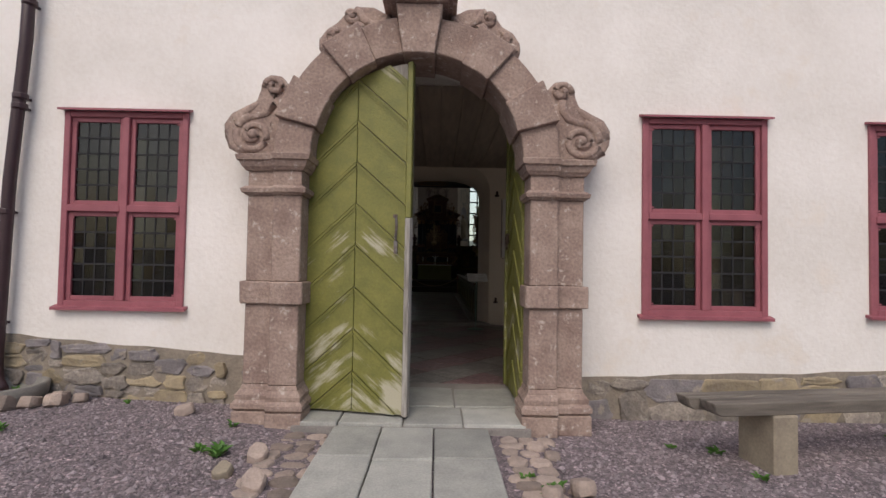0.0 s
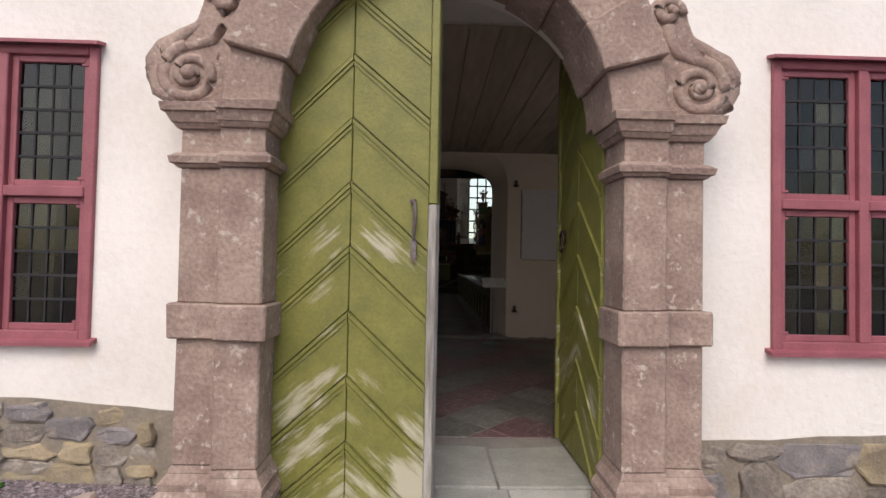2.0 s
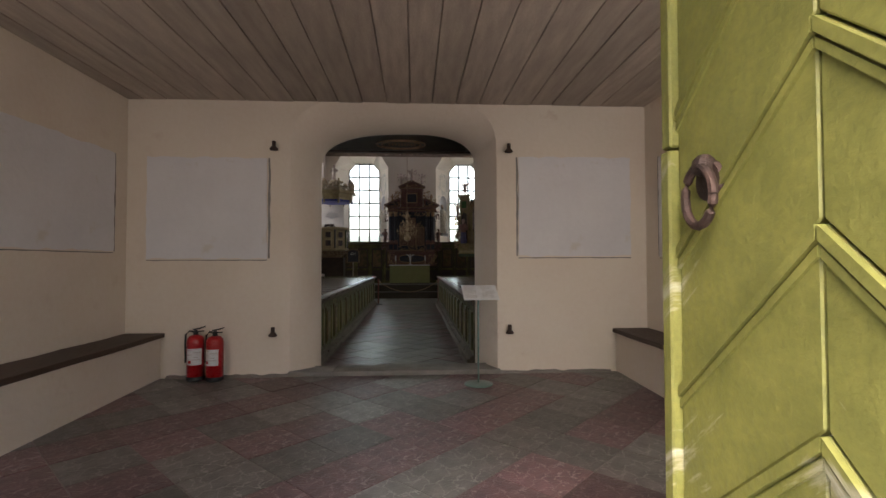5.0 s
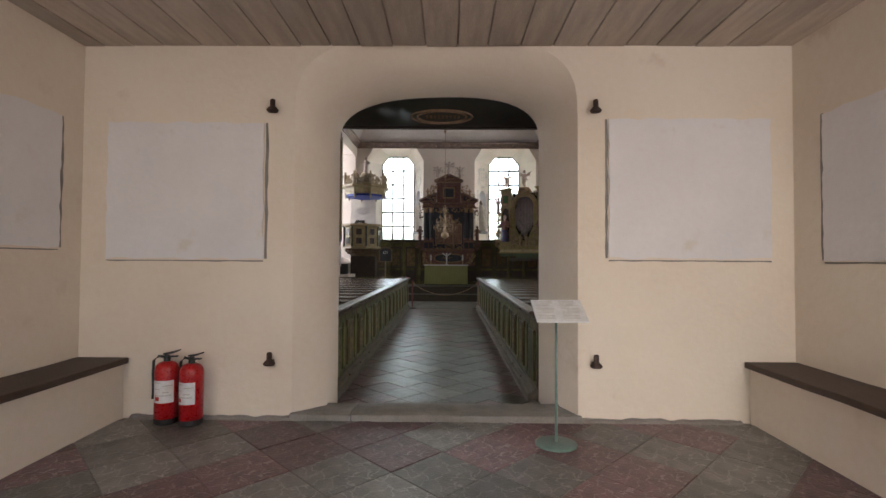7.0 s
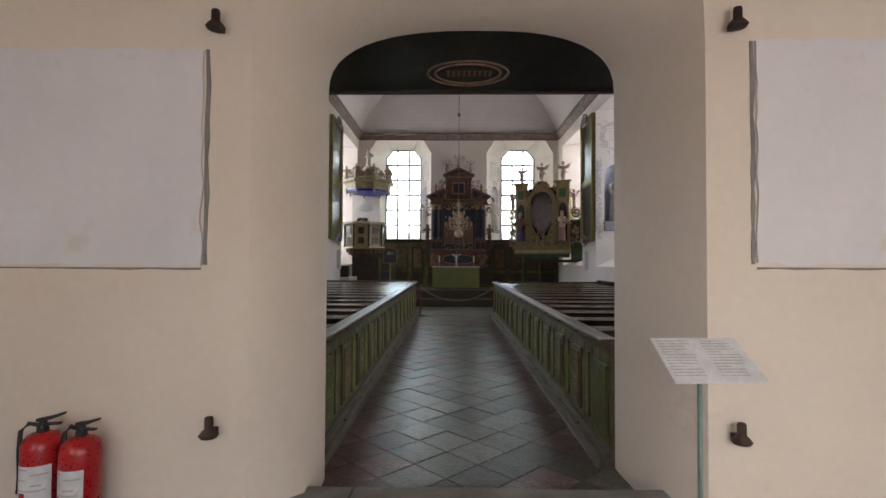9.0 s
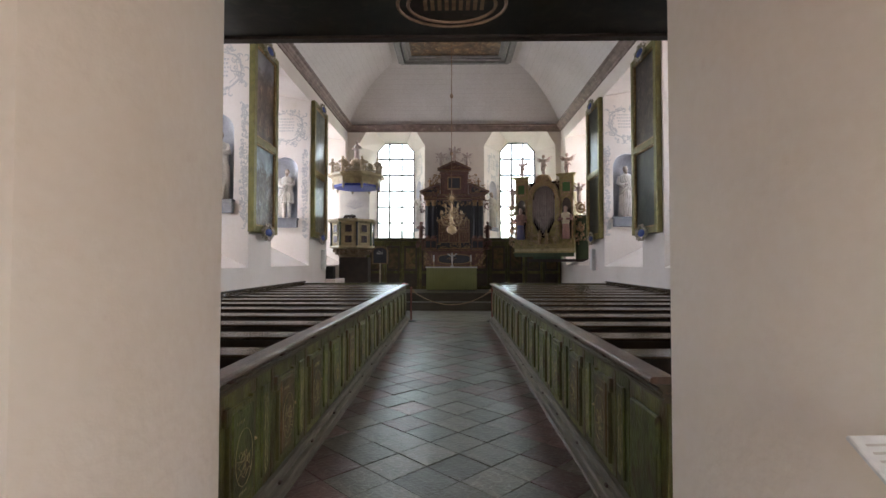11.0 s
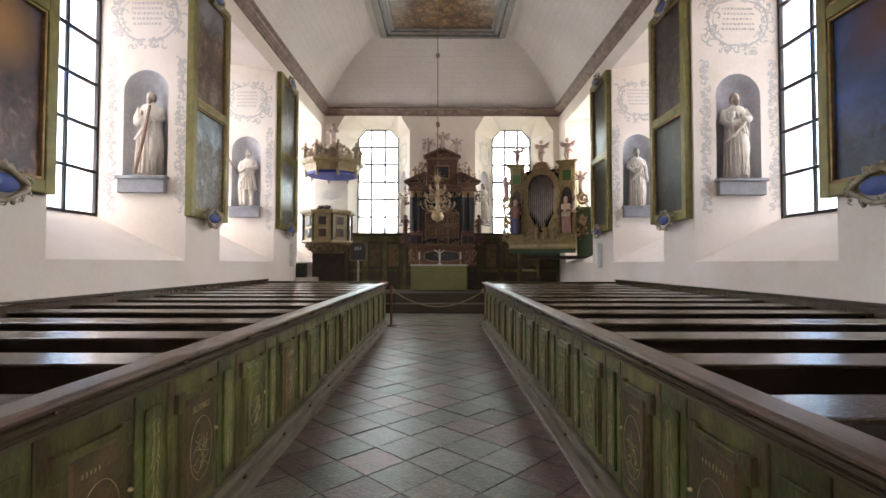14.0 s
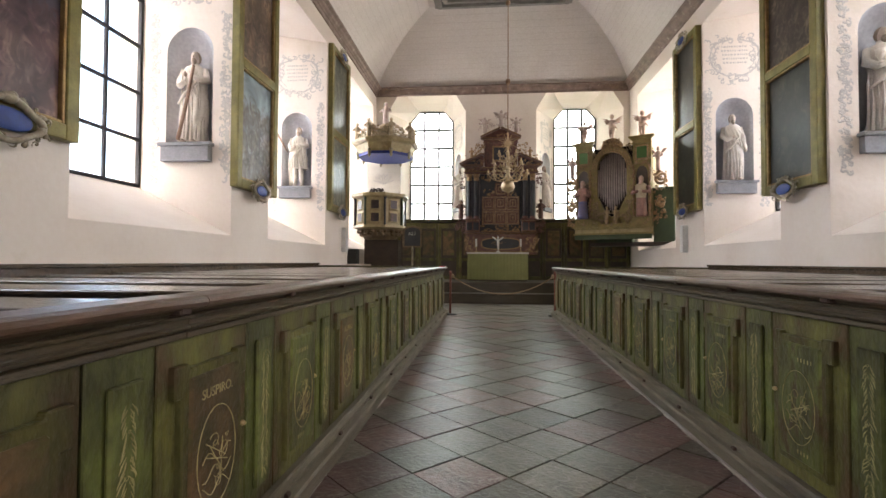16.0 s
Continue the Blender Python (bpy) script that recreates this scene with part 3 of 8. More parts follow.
# ---- portal ----
portal = thing("stone_portal", (0, 3.9, 0), 0, "weathered red sandstone door surround with carved scrolls", "portal")
def course(bm, s, z0, z1, g0, g1):
    def plan(g):
        pts = [(1.05 - g, 3.87 - g), (1.31, 3.87 - g), (1.31, 3.93 - g), (1.56 + g, 3.93 - g), (1.56 + g, 4.40), (1.12, 4.40), (1.12, 4.18), (1.05 - g, 4.18)]
        return [(s * x, y - 3.9) for x, y in pts]
    lo = [bm.verts.new((x, y, z0)) for x, y in plan(g0)]
    hi = [bm.verts.new((x, y, z1)) for x, y in plan(g1)]
    fs = [bm.faces.new(lo), bm.faces.new(hi)]
    for i in range(8):
        j = (i + 1) % 8
        fs.append(bm.faces.new((lo[i], lo[j], hi[j], hi[i])))
    bmesh.ops.recalc_face_normals(bm, faces=fs)


def sandstone_part(name, bm, label="", bev=0.01, rough=0.006):
    if bev:
        bevel(bm, bev)
    roughen(bm, rough, 5)
    return part(name, bm, SANDSTONE, portal, label)


for s in (-1, 1):
    bm = bmesh.new()
    course(bm, s, -0.08, 0.1, 0.07, 0.07)
    sandstone_part("plinth", bm)
    bm = bmesh.new()
    for z0, z1, g0, g1 in ((0.1, 0.125, 0.045, 0.07), (0.125, 0.17, 0.075, 0.075), (0.17, 0.2, 0.07, 0.045), (0.2, 0.245, 0.045, 0.05), (0.245, 0.29, 0.045, 0.015), (0.29, 0.33, 0.012, 0.0)):
        course(bm, s, z0, z1, g0, g1)
    sandstone_part("base_moulding", bm, bev=0.003)
    for z0, z1 in ((0.33, 1.065), (1.27, 2.065)):
        bm = bmesh.new()
        course(bm, s, z0, z1, 0.0, 0.0)
        sandstone_part("shaft", bm)
    bm = bmesh.new()
    course(bm, s, 1.065, 1.27, 0.04, 0.04)
    sandstone_part("band", bm)
    bm = bmesh.new()
    for z0, z1, g0, g1 in ((2.065, 2.085, 0.015, 0.03), (2.085, 2.125, 0.045, 0.055), (2.125, 2.15, 0.05, 0.02), (2.15, 2.29, 0.0, 0.0), (2.29, 2.32, 0.02, 0.04), (2.32, 2.38, 0.045, 0.07), (2.38, 2.43, 0.085, 0.095), (2.43, 2.445, 0.08, 0.05)):
        course(bm, s, z0, z1, g0, g1)
    sandstone_part("capital", bm, bev=0.003)
SPRING = 2.445
cuts = [0, 15, 32.5, 48.5, 65.5, 81.2, 98.8, 114.5, 131.5, 147.5, 165, 180]
for i, (a, b) in enumerate(zip(cuts, cuts[1:])):
    proud = i in (1, 3, 5, 7, 9)
    ri, ro = (0.955, 1.36) if proud else (0.985, 1.325)
    fy = -0.05 if proud else 0.0
    if i == 5:
        ri, ro, fy = 0.94, 1.41, -0.1
    pts = []
    for k in range(5):
        t = radians(a + (b - a) * k / 4)
        pts.append((ri * math.cos(t), SPRING + ri * math.sin(t)))
    if proud:
        for t in ((b, ro), (a, ro)):
            pts.append((t[1] * math.cos(radians(t[0])), SPRING + t[1] * math.sin(radians(t[0]))))
    else:
        for k in range(5):
            t = radians(b + (a - b) * k / 4)
            pts.append((ro * math.cos(t), SPRING + ro * math.sin(t)))
    bm = bmesh.new()
    prism(bm, pts, "y", fy, 0.5)
    sandstone_part("keystone" if i == 5 else "voussoir", bm, bev=0.009)
bm = bmesh.new()
for z0, z1, g in ((3.84, 3.87, 0.02), (3.87, 3.91, 0.06), (3.91, 3.96, 0.10)):
    box(bm, -0.25 - g, -0.12 - g, z0, 0.25 + g, 0.5, z1)
sandstone_part("crown_cornice", bm, bev=0.004)


def spiral(cx, cz, r0, turns, y, sign=1, start=0.0, n=40):
    pts = []
    for i in range(n + 1):
        t = i / n
        r = r0 * (1 - 0.86 * t)
        a = start + sign * turns * 2 * math.pi * t
        pts.append((cx + r * math.cos(a), y - 0.03 * t, cz + r * math.sin(a)))
    return pts


def volute(s):
    """Carved scroll beside the springing of the arch."""
    bm = bmesh.new()
    out = [(1.28, 2.45), (1.62, 2.45), (1.70, 2.50), (1.75, 2.60), (1.76, 2.72), (1.70, 2.82), (1.58, 2.88), (1.50, 2.93), (1.47, 3.02), (1.46, 3.10), (1.40, 3.16), (1.30, 3.15), (1.24, 3.08), (1.23, 2.95), (1.27, 2.7)]
    prism(bm, [(s * (1.45 + (x - 1.45) * 1.05), 2.45 + (z - 2.45) * 1.03) for x, z in out], "y", 0.082, 0.5)
    bevel(bm, 0.02, 2)
    tube(bm, [(s * x, y, z) for x, y, z in spiral(1.52, 2.63, 0.17, 1.8, 0.1, -1, 1.4)], [0.042 * (1 - 0.5 * i / 40) for i in range(41)], 8)
    tube(bm, [(s * x, 0.1, z) for x, z in ((1.35, 3.0), (1.36, 2.9), (1.41, 2.83), (1.5, 2.8), (1.58, 2.78))], [0.045, 0.045, 0.04, 0.035, 0.03], 8)
    tube(bm, [(s * x, 0.11, z) for x, z in ((1.47, 2.93), (1.57, 2.86), (1.68, 2.78), (1.73, 2.66), (1.70, 2.54), (1.6, 2.49), (1.45, 2.49), (1.36, 2.53))], [0.03, 0.045, 0.05, 0.05, 0.045, 0.04, 0.035, 0.03], 8)
    tube(bm, [(s * x, y, z) for x, y, z in spiral(1.35, 3.07, 0.09, 1.2, 0.09, 1, 0.0, 20)], 0.03, 8)
    tube(bm, [(s * x, 0.11, z) for x, z in ((1.42, 2.6), (1.38, 2.72), (1.36, 2.86))], [0.03, 0.03, 0.02], 8)
    ball(bm, (s * 1.52, 0.06, 2.63), 0.045, 0.04, 0.045, 10)
    for v in bm.verts:
        v.co.x = s * (1.26 + (s * v.co.x - 1.26) * 1.1)
        v.co.z = 2.45 + (v.co.z - 2.45) * 1.05
    roughen(bm, 0.006, 7)
    return part("scroll", bm, SANDSTONE, portal, "carved sandstone volute with worn leaf edge", True)


def crest(s):
    bm = bmesh.new()
    out = [(0.28, 3.84), (0.30, 3.72), (0.52, 3.62), (0.70, 3.50), (0.88, 3.42), (0.97, 3.50), (0.97, 3.60), (0.90, 3.70), (0.80, 3.76), (0.72, 3.86), (0.60, 3.93), (0.45, 3.92)]
    prism(bm, [(s * x, z) for x, z in out], "y", 0.14, 0.5)
    bevel(bm, 0.03, 2)
    for cx, cz, r in ((0.58, 3.70, 0.10), (0.86, 3.52, 0.09), (0.82, 3.64, 0.08), (0.66, 3.83, 0.08)):
        tube(bm, [(s * x, y, z) for x, y, z in spiral(cx, cz, r, 1.3, 0.16, 1, 2.0, 22)], 0.036, 8)
        ball(bm, (s * cx, 0.15, cz), 0.05, 0.05, 0.05)
    tube(bm, [(s * x, 0.15, z) for x, z in ((0.30, 3.83), (0.36, 3.76), (0.46, 3.74), (0.55, 3.80), (0.6, 3.9))], [0.03, 0.045, 0.05, 0.045, 0.03], 8)
    roughen(bm, 0.008, 6)
    return part("crest", bm, SANDSTONE, portal, "", True)


for s in (-1, 1):
    volute(s)
    crest(s)


# ---- door leaves ----
LW, LSP = 1.04, 2.36
def door_leaf(name, hinge, rz, s, label):
    leaf = thing(name, (hinge[0], hinge[1], 0.055), rz, label, "door", "leaves of the church door")
    outline = [(0.0, 0.0), (LW, 0.0)] + [(LW - 1.06 * math.sin(radians(90 * i / 12)) * LW / 1.06, LSP + 0.93 * math.cos(radians(90 * i / 12))) for i in range(13)]
    def place(poly):
        return [(s * x, z) for x, z in poly]
    bm = bmesh.new()
    prism(bm, place(outline), "y", 0.0, 0.045)
    part("backing", bm, GREY_WOOD, leaf)
    mid, xr, pitch, slope = 0.5, 0.985, 0.395, 0.88
    for half, (xa, xb) in ((0, (0.012, mid - 0.003)), (1, (mid + 0.003, xr))):
        region = clip([(xa, 0.01), (xb, 0.01), (xb, 3.5), (xa, 3.5)], outline)
        for k in range(-2, 9):
            zt = 0.388 + pitch * k
            zb = zt - pitch
            g = slope if half == 0 else -slope
            def line(z0, x):
                return z0 + g * (x - mid)
            board = [(xa, line(zb, xa) + 0.004), (xb, line(zb, xb) + 0.004), (xb, line(zt, xb) - 0.004), (xa, line(zt, xa) - 0.004)]
            board = clip(board, region)
            if len(board) > 2 and abs(area(board)) > 0.003:
                bm = bmesh.new()
                prism(bm, place(board), "y", -0.028 + random.uniform(-0.002, 0.002), 0.0)
                bevel(bm, 0.004)
                # moulded upper edge of the board
                for off, wid, up in ((0.006, 0.03, 0.013), (0.046, 0.022, 0.008)):
                    strip = [(xa, line(zt, xa) - off - wid), (xb, line(zt, xb) - off - wid), (xb, line(zt, xb) - off), (xa, line(zt, xa) - off)]
                    strip = clip(strip, region)
                    if len(strip) > 2:
                        prism(bm, place(strip), "y", -0.028 - up, -0.02)
                part("board", bm, GREEN_DOOR, leaf)
    edge = clip([(xr + 0.004, 0.0), (LW, 0.0), (LW, 1.82), (xr + 0.004, 1.82)], outline)
    bm = bmesh.new()
    prism(bm, place(edge), "y", -0.055, 0.05)
    bevel(bm, 0.006)
    roughen(bm, 0.004, 4)
    if s > 0:
        part("edge_batten", bm, GREY_WOOD, leaf, "bare silvery weathered lower edge board")
    else:
        part("edge_batten", bm, GREEN_DOOR, leaf, "green painted lower edge board")
    edge = clip([(xr + 0.004, 1.825), (LW, 1.825), (LW, 3.6), (xr + 0.004, 3.6)], outline)
    bm = bmesh.new()
    prism(bm, place(edge), "y", -0.05, 0.045)
    bevel(bm, 0.006)
    part("edge_batten", bm, GREEN_DOOR, leaf, "green painted upper edge board")
    return leaf


left_leaf = door_leaf("door_leaf", (-1.062, 4.155), -11.1, 1, "ajar green chevron-boarded door leaf, paint worn off below")
right_leaf = door_leaf("door_leaf", (1.062, 4.2), -90, -1, "fully open green chevron-boarded door leaf with ring")
bm = bmesh.new()
tube(bm, [(0.895, -0.03, 1.84), (0.895, -0.07, 1.84), (0.913, -0.08, 1.82), (0.917, -0.08, 1.74), (0.909, -0.075, 1.66), (0.903, -0.055, 1.60)], [0.009, 0.01, 0.012, 0.013, 0.012, 0.011], 8)
prism(bm, [(0.888, 1.49), (0.92, 1.49), (0.922, 1.61), (0.886, 1.61)], "y", -0.06, -0.048)
box(bm, 0.875, -0.05, 1.825, 0.91, -0.03, 1.855)
part("handle", bm, STEEL, left_leaf, "forged iron pull handle")
bm = bmesh.new()
ring = [(-0.83 + 0.06 * math.cos(a), -0.065, 1.66 + 0.075 * math.sin(a)) for a in [2 * math.pi * i / 20 for i in range(21)]]
tube(bm, ring, 0.012, 8)
ball(bm, (-0.83, -0.05, 1.74), 0.03, 0.03, 0.03)
lathe(bm, [(0.055, 0.0), (0.05, 0.012), (0.02, 0.016)], 14, (0, 0, 0))
bmesh.ops.rotate(bm, verts=[v for v in bm.verts if abs(v.co.x) < 0.06 and abs(v.co.y) < 0.06 and v.co.z < 0.1], cent=(0, 0, 0), matrix=Matrix.Rotation(radians(90), 3, "X"))
bmesh.ops.translate(bm, verts=[v for v in bm.verts if abs(v.co.x) < 0.06 and v.co.z < 0.3], vec=(-0.83, -0.03, 1.70))
part("handle", bm, IRON, right_leaf, "rusty iron ring handle")


# ---- facade windows ----
def sash_window(name, x0, x1, z0, z1, label):
    w, h = x1 - x0, z1 - z0
    win = thing(name, (x0, FY, z0), 0, label, "window", "facade windows", "structure")
    bm = bmesh.new()
    f = 0.062
    box(bm, 0, -0.03, 0, f, 0.12, h)
    box(bm, w - f, -0.03, 0, w, 0.12, h)
    box(bm, f, -0.03, h - f, w - f, 0.12, h)
    box(bm, f, -0.03, 0, w - f, 0.12, f)
    box(bm, w / 2 - 0.035, -0.035, f, w / 2 + 0.035, 0.11, h - f)
    box(bm, f, -0.037, h / 2 - 0.035, w / 2 - 0.035, 0.11, h / 2 + 0.035)
    box(bm, w / 2 + 0.035, -0.037, h / 2 - 0.035, w - f, 0.11, h / 2 + 0.035)
    bevel(bm, 0.006)
    part("window_frame", bm, RED_PAINT, win)
    bm = bmesh.new()
    prism(bm, [(-0.07, -0.035), (0.05, 0.0), (0.05, 0.03), (-0.07, -0.005)], "x", -0.04, w + 0.04)
    part("window_sill", bm, RED_PAINT, win)
    bm = bmesh.new()
    prism(bm, [(-0.09, h - 0.01), (0.03, h + 0.02), (0.03, h + 0.045), (-0.09, h + 0.012)], "x", -0.03, w + 0.03)
    part("drip_board", bm, RED_PAINT, win)
    cols, rows = 4, 5
    first = None
    for ix in range(2):
        for iz in range(2):
            a = f if ix == 0 else w / 2 + 0.035
            b = w / 2 - 0.035 if ix == 0 else w - f
            c = f if iz == 0 else h / 2 + 0.035
            d = h / 2 - 0.035 if iz == 0 else h - f
            e = 0.045
            bm = bmesh.new()
            for q in ((a, c, a + e, d), (b - e, c, b, d), (a + e, c, b - e, c + e), (a + e, d - e, b - e, d)):
                box(bm, q[0], 0.0, q[1], q[2], 0.05, q[3])
            bevel(bm, 0.004)
            hx = b - 0.01 if ix == 1 else a + 0.01
            for hz in (c + 0.06, d - 0.06):
                box(bm, hx - 0.05, -0.008, hz - 0.008, hx + 0.05, 0.002, hz + 0.008)
            sash = part("casement", bm, RED_PAINT, win)
            ga, gb, gc, gd = a + e, b - e, c + e, d - e
            bm = bmesh.new()
            for k in range(1, cols):
                x = ga + (gb - ga) * k / cols
                box(bm, x - 0.006, 0.018, gc, x + 0.006, 0.034, gd)
            for k in range(1, rows):
                z = gc + (gd - gc) * k / rows
                box(bm, ga, 0.014, z - 0.009, gb, 0.030, z + 0.009)
            part("lead_came", bm, LEAD, sash)
            pw, ph = (gb - ga) / cols, (gd - gc) / rows
            for k in range(cols):
                for r in range(rows):
                    if first is None:
                        bm = bmesh.new()
                        box(bm, -pw / 2, -0.002, -ph / 2, pw / 2, 0.002, ph / 2)
                        first = part("pane", bm, PANE_DARK, sash)
                        o = first
                    else:
                        o = again(first, sash)
                    o.matrix_basis = pose(ga + pw * (k + 0.5), 0.026, gc + ph * (r + 0.5), random.uniform(-1.6, 1.6), 0, random.uniform(-1.8, 1.8))
                    o.visible_shadow = False
    return win


for i, w in enumerate(WINS):
    sash_window("window_%d" % (i + 1), *w, "plum-red painted four-light window with leaded panes")

# unseen shell added to block sky light beside the porch and over the nave
bm = bmesh.new()
box(bm, -9.0, FIN, -0.6, -8.8, 11.2, 7.5)
box(bm, 9.3, FIN, -0.6, 9.5, 11.2, 7.5)
box(bm, -9.0, 11.0, -0.6, -6.4, 11.2, 7.5)
box(bm, 6.6, 11.0, -0.6, 9.5, 11.2, 7.5)
structure("wall_closing", bm, LIME_IN, "unseen added wall keeping sky light out")
bm = bmesh.new()
box(bm, -9.2, FY + 0.02, 7.5, 9.7, 11.2, 7.7)
box(bm, -6.5, 11.2, 9.6, 6.7, 29.4, 9.8)
structure("roof", bm, PLANK, "unseen added boards keeping sky light out")

# ---- foot of the wall ----
FOOT_MORTAR = material("brown_grey_mortar", (0.29, 0.245, 0.195), (0.2, 0.17, 0.14), 0.95, 6, 0.8, 40)
STONE_OCHRE = material("ochre_field_stone", (0.37, 0.3, 0.19), (0.24, 0.195, 0.14), 0.9, 6, 0.9, 40, vary=0.25, stain=((0.3, 0.26, 0.21), 7, 0.56))
STONE_BLUE = material("slate_field_stone", (0.26, 0.232, 0.235), (0.16, 0.145, 0.15), 0.85, 6, 0.9, 40, vary=0.25, stain=((0.3, 0.26, 0.22), 7, 0.57))


def plinth_run(name, x0, x1, top0, top1, seed, wide, high):
    rnd = random.Random(seed)
    run = thing(name, (x0, FY, 0), 0, "low fieldstone footing, mixed stones in mortar", "stone footing", "", "structure")
    bm = bmesh.new()
    n = 14
    pts = [(0, -0.35), (x1 - x0, -0.35), (x1 - x0, top1)] + [((x1 - x0) * (1 - i / n), top1 + (top0 - top1) * i / n + rnd.uniform(-0.012, 0.012)) for i in range(1, n)] + [(0, top0)]
    prism(bm, pts, "y", -0.012, 0.05)
    part("mortar", bm, FOOT_MORTAR, run)
    x = 0.02
    while x < x1 - x0 - 0.12:
        wdt = rnd.uniform(*wide)
        z = -0.14
        top = top0 + (top1 - top0) * x / (x1 - x0) - 0.03
        while z < top - 0.07:
            hh = min(rnd.uniform(*high), top - z)
            if top - z - hh < 0.06:
                hh = top - z
            w2 = min(wdt + rnd.uniform(-0.08, 0.06), x1 - x0 - x - 0.02)
            cx, cz = x + wdt / 2 + rnd.uniform(-0.03, 0.03), z + hh / 2
            bm = bmesh.new()
            k = rnd.randint(5, 7)
            outl = []
            for j in range(k):
                a = 2 * math.pi * (j + rnd.uniform(-0.33, 0.33)) / k
                c_, s_ = math.cos(a), math.sin(a)
                outl.append((cx + w2 / 2 * 1.16 * math.copysign(abs(c_) ** 0.6, c_), cz + hh / 2 * 1.12 * math.copysign(abs(s_) ** 0.6, s_)))
            prism(bm, outl, "y", -0.012 - rnd.uniform(0.0, 0.04), 0.03)
            bevel(bm, 0.016, 2)
            bmesh.ops.subdivide_edges(bm, edges=[e for e in bm.edges if e.calc_length() > 0.06], cuts=2)
            roughen(bm, 0.022, 8)
            roughen(bm, 0.01, 26)
            part("stone", bm, rnd.choice((FIELDSTONE, FIELDSTONE, STONE_OCHRE, STONE_BLUE)), run)
            z += hh + 0.01
        x += wdt + 0.012
    return run


plinth_run("footing", -4.6, -1.66, 0.72, 0.5, 3, (0.16, 0.4), (0.07, 0.17))
plinth_run("footing", 1.66, 6.2, 0.34, 0.48, 5, (0.26, 0.58), (0.17, 0.36))

# ---- forecourt: path, cobbles, pebbles ----
path = thing("path", (0, 0, 0), 0, "pale grey stone slab path to the door", "path", "", "structure")
rnd = random.Random(11)
def slab(x0, y0, x1, y1, top, mat=SLAB, h=0.06):
    bm = bmesh.new()
    box(bm, x0 + 0.006, y0 + 0.006, top - h, x1 - 0.006, y1 - 0.006, top)
    bevel(bm, 0.008)
    roughen(bm, 0.006, 3)
    part("slab", bm, mat, path)


cols = [-0.69, -0.26, 0.2, 0.68]
for c in range(3):
    y = 3.78 - (0.0, 0.02, 0.03)[c]
    while y > -1.2:
        d = rnd.uniform(0.6, 0.7)
        slab(cols[c], y - d, cols[c + 1], y, 0.012 + rnd.uniform(-0.006, 0.006))
        y -= d
for x0, x1 in ((-1.0, -0.66), (-0.66, -0.08), (-0.08, 0.46), (0.46, 1.03)):
    slab(x0, 3.79, x1, 4.32, 0.036 + rnd.uniform(-0.004, 0.004))
for x0, x1 in ((-1.06, -0.3), (-0.3, 0.4), (0.4, 1.06)):
    slab(x0, 4.32, x1, 5.2, 0.045)
def rough_stone(bm, cx, cy, wx, wy, top, deep, r):
    """A squarish worn stone with a low domed top."""
    k = r.randint(6, 8)
    outl = []
    for j in range(k):
        a = 2 * math.pi * (j + r.uniform(-0.25, 0.25)) / k
        c_, s_ = math.cos(a), math.sin(a)
        outl.append((cx + wx / 2 * math.copysign(abs(c_) ** 0.7, c_), cy + wy / 2 * math.copysign(abs(s_) ** 0.7, s_)))
    prism(bm, outl, "z", top - deep, top)
    bevel(bm, min(wx, wy) * 0.2, 2)
    roughen(bm, min(wx, wy) * 0.07, 14)


cobs = thing("cobble_edging", (0, 0, 0), 0, "rounded pinkish cobbles set along the path", "cobbles", "", "structure")
for x0, x1, y0 in ((-1.16, -0.72, 1.2), (0.72, 1.12, 1.0)):
    y = 3.74
    while y > y0:
        x = x0 + rnd.uniform(0, 0.06)
        hgt = rnd.uniform(0.12, 0.19)
        while x < x1:
            wd = rnd.uniform(0.13, 0.22)
            bm = bmesh.new()
            cx, cy = x + wd / 2, y - hgt / 2 + rnd.uniform(-0.02, 0.02)
            rough_stone(bm, cx, cy, wd * rnd.uniform(0.9, 1.1), hgt * rnd.uniform(0.9, 1.1), ground_z(cx, cy) + rnd.uniform(0.005, 0.03), 0.1, rnd)
            part("cobble", bm, COBBLE, cobs)
            x += wd + rnd.uniform(0.0, 0.025)
        y -= hgt + 0.004
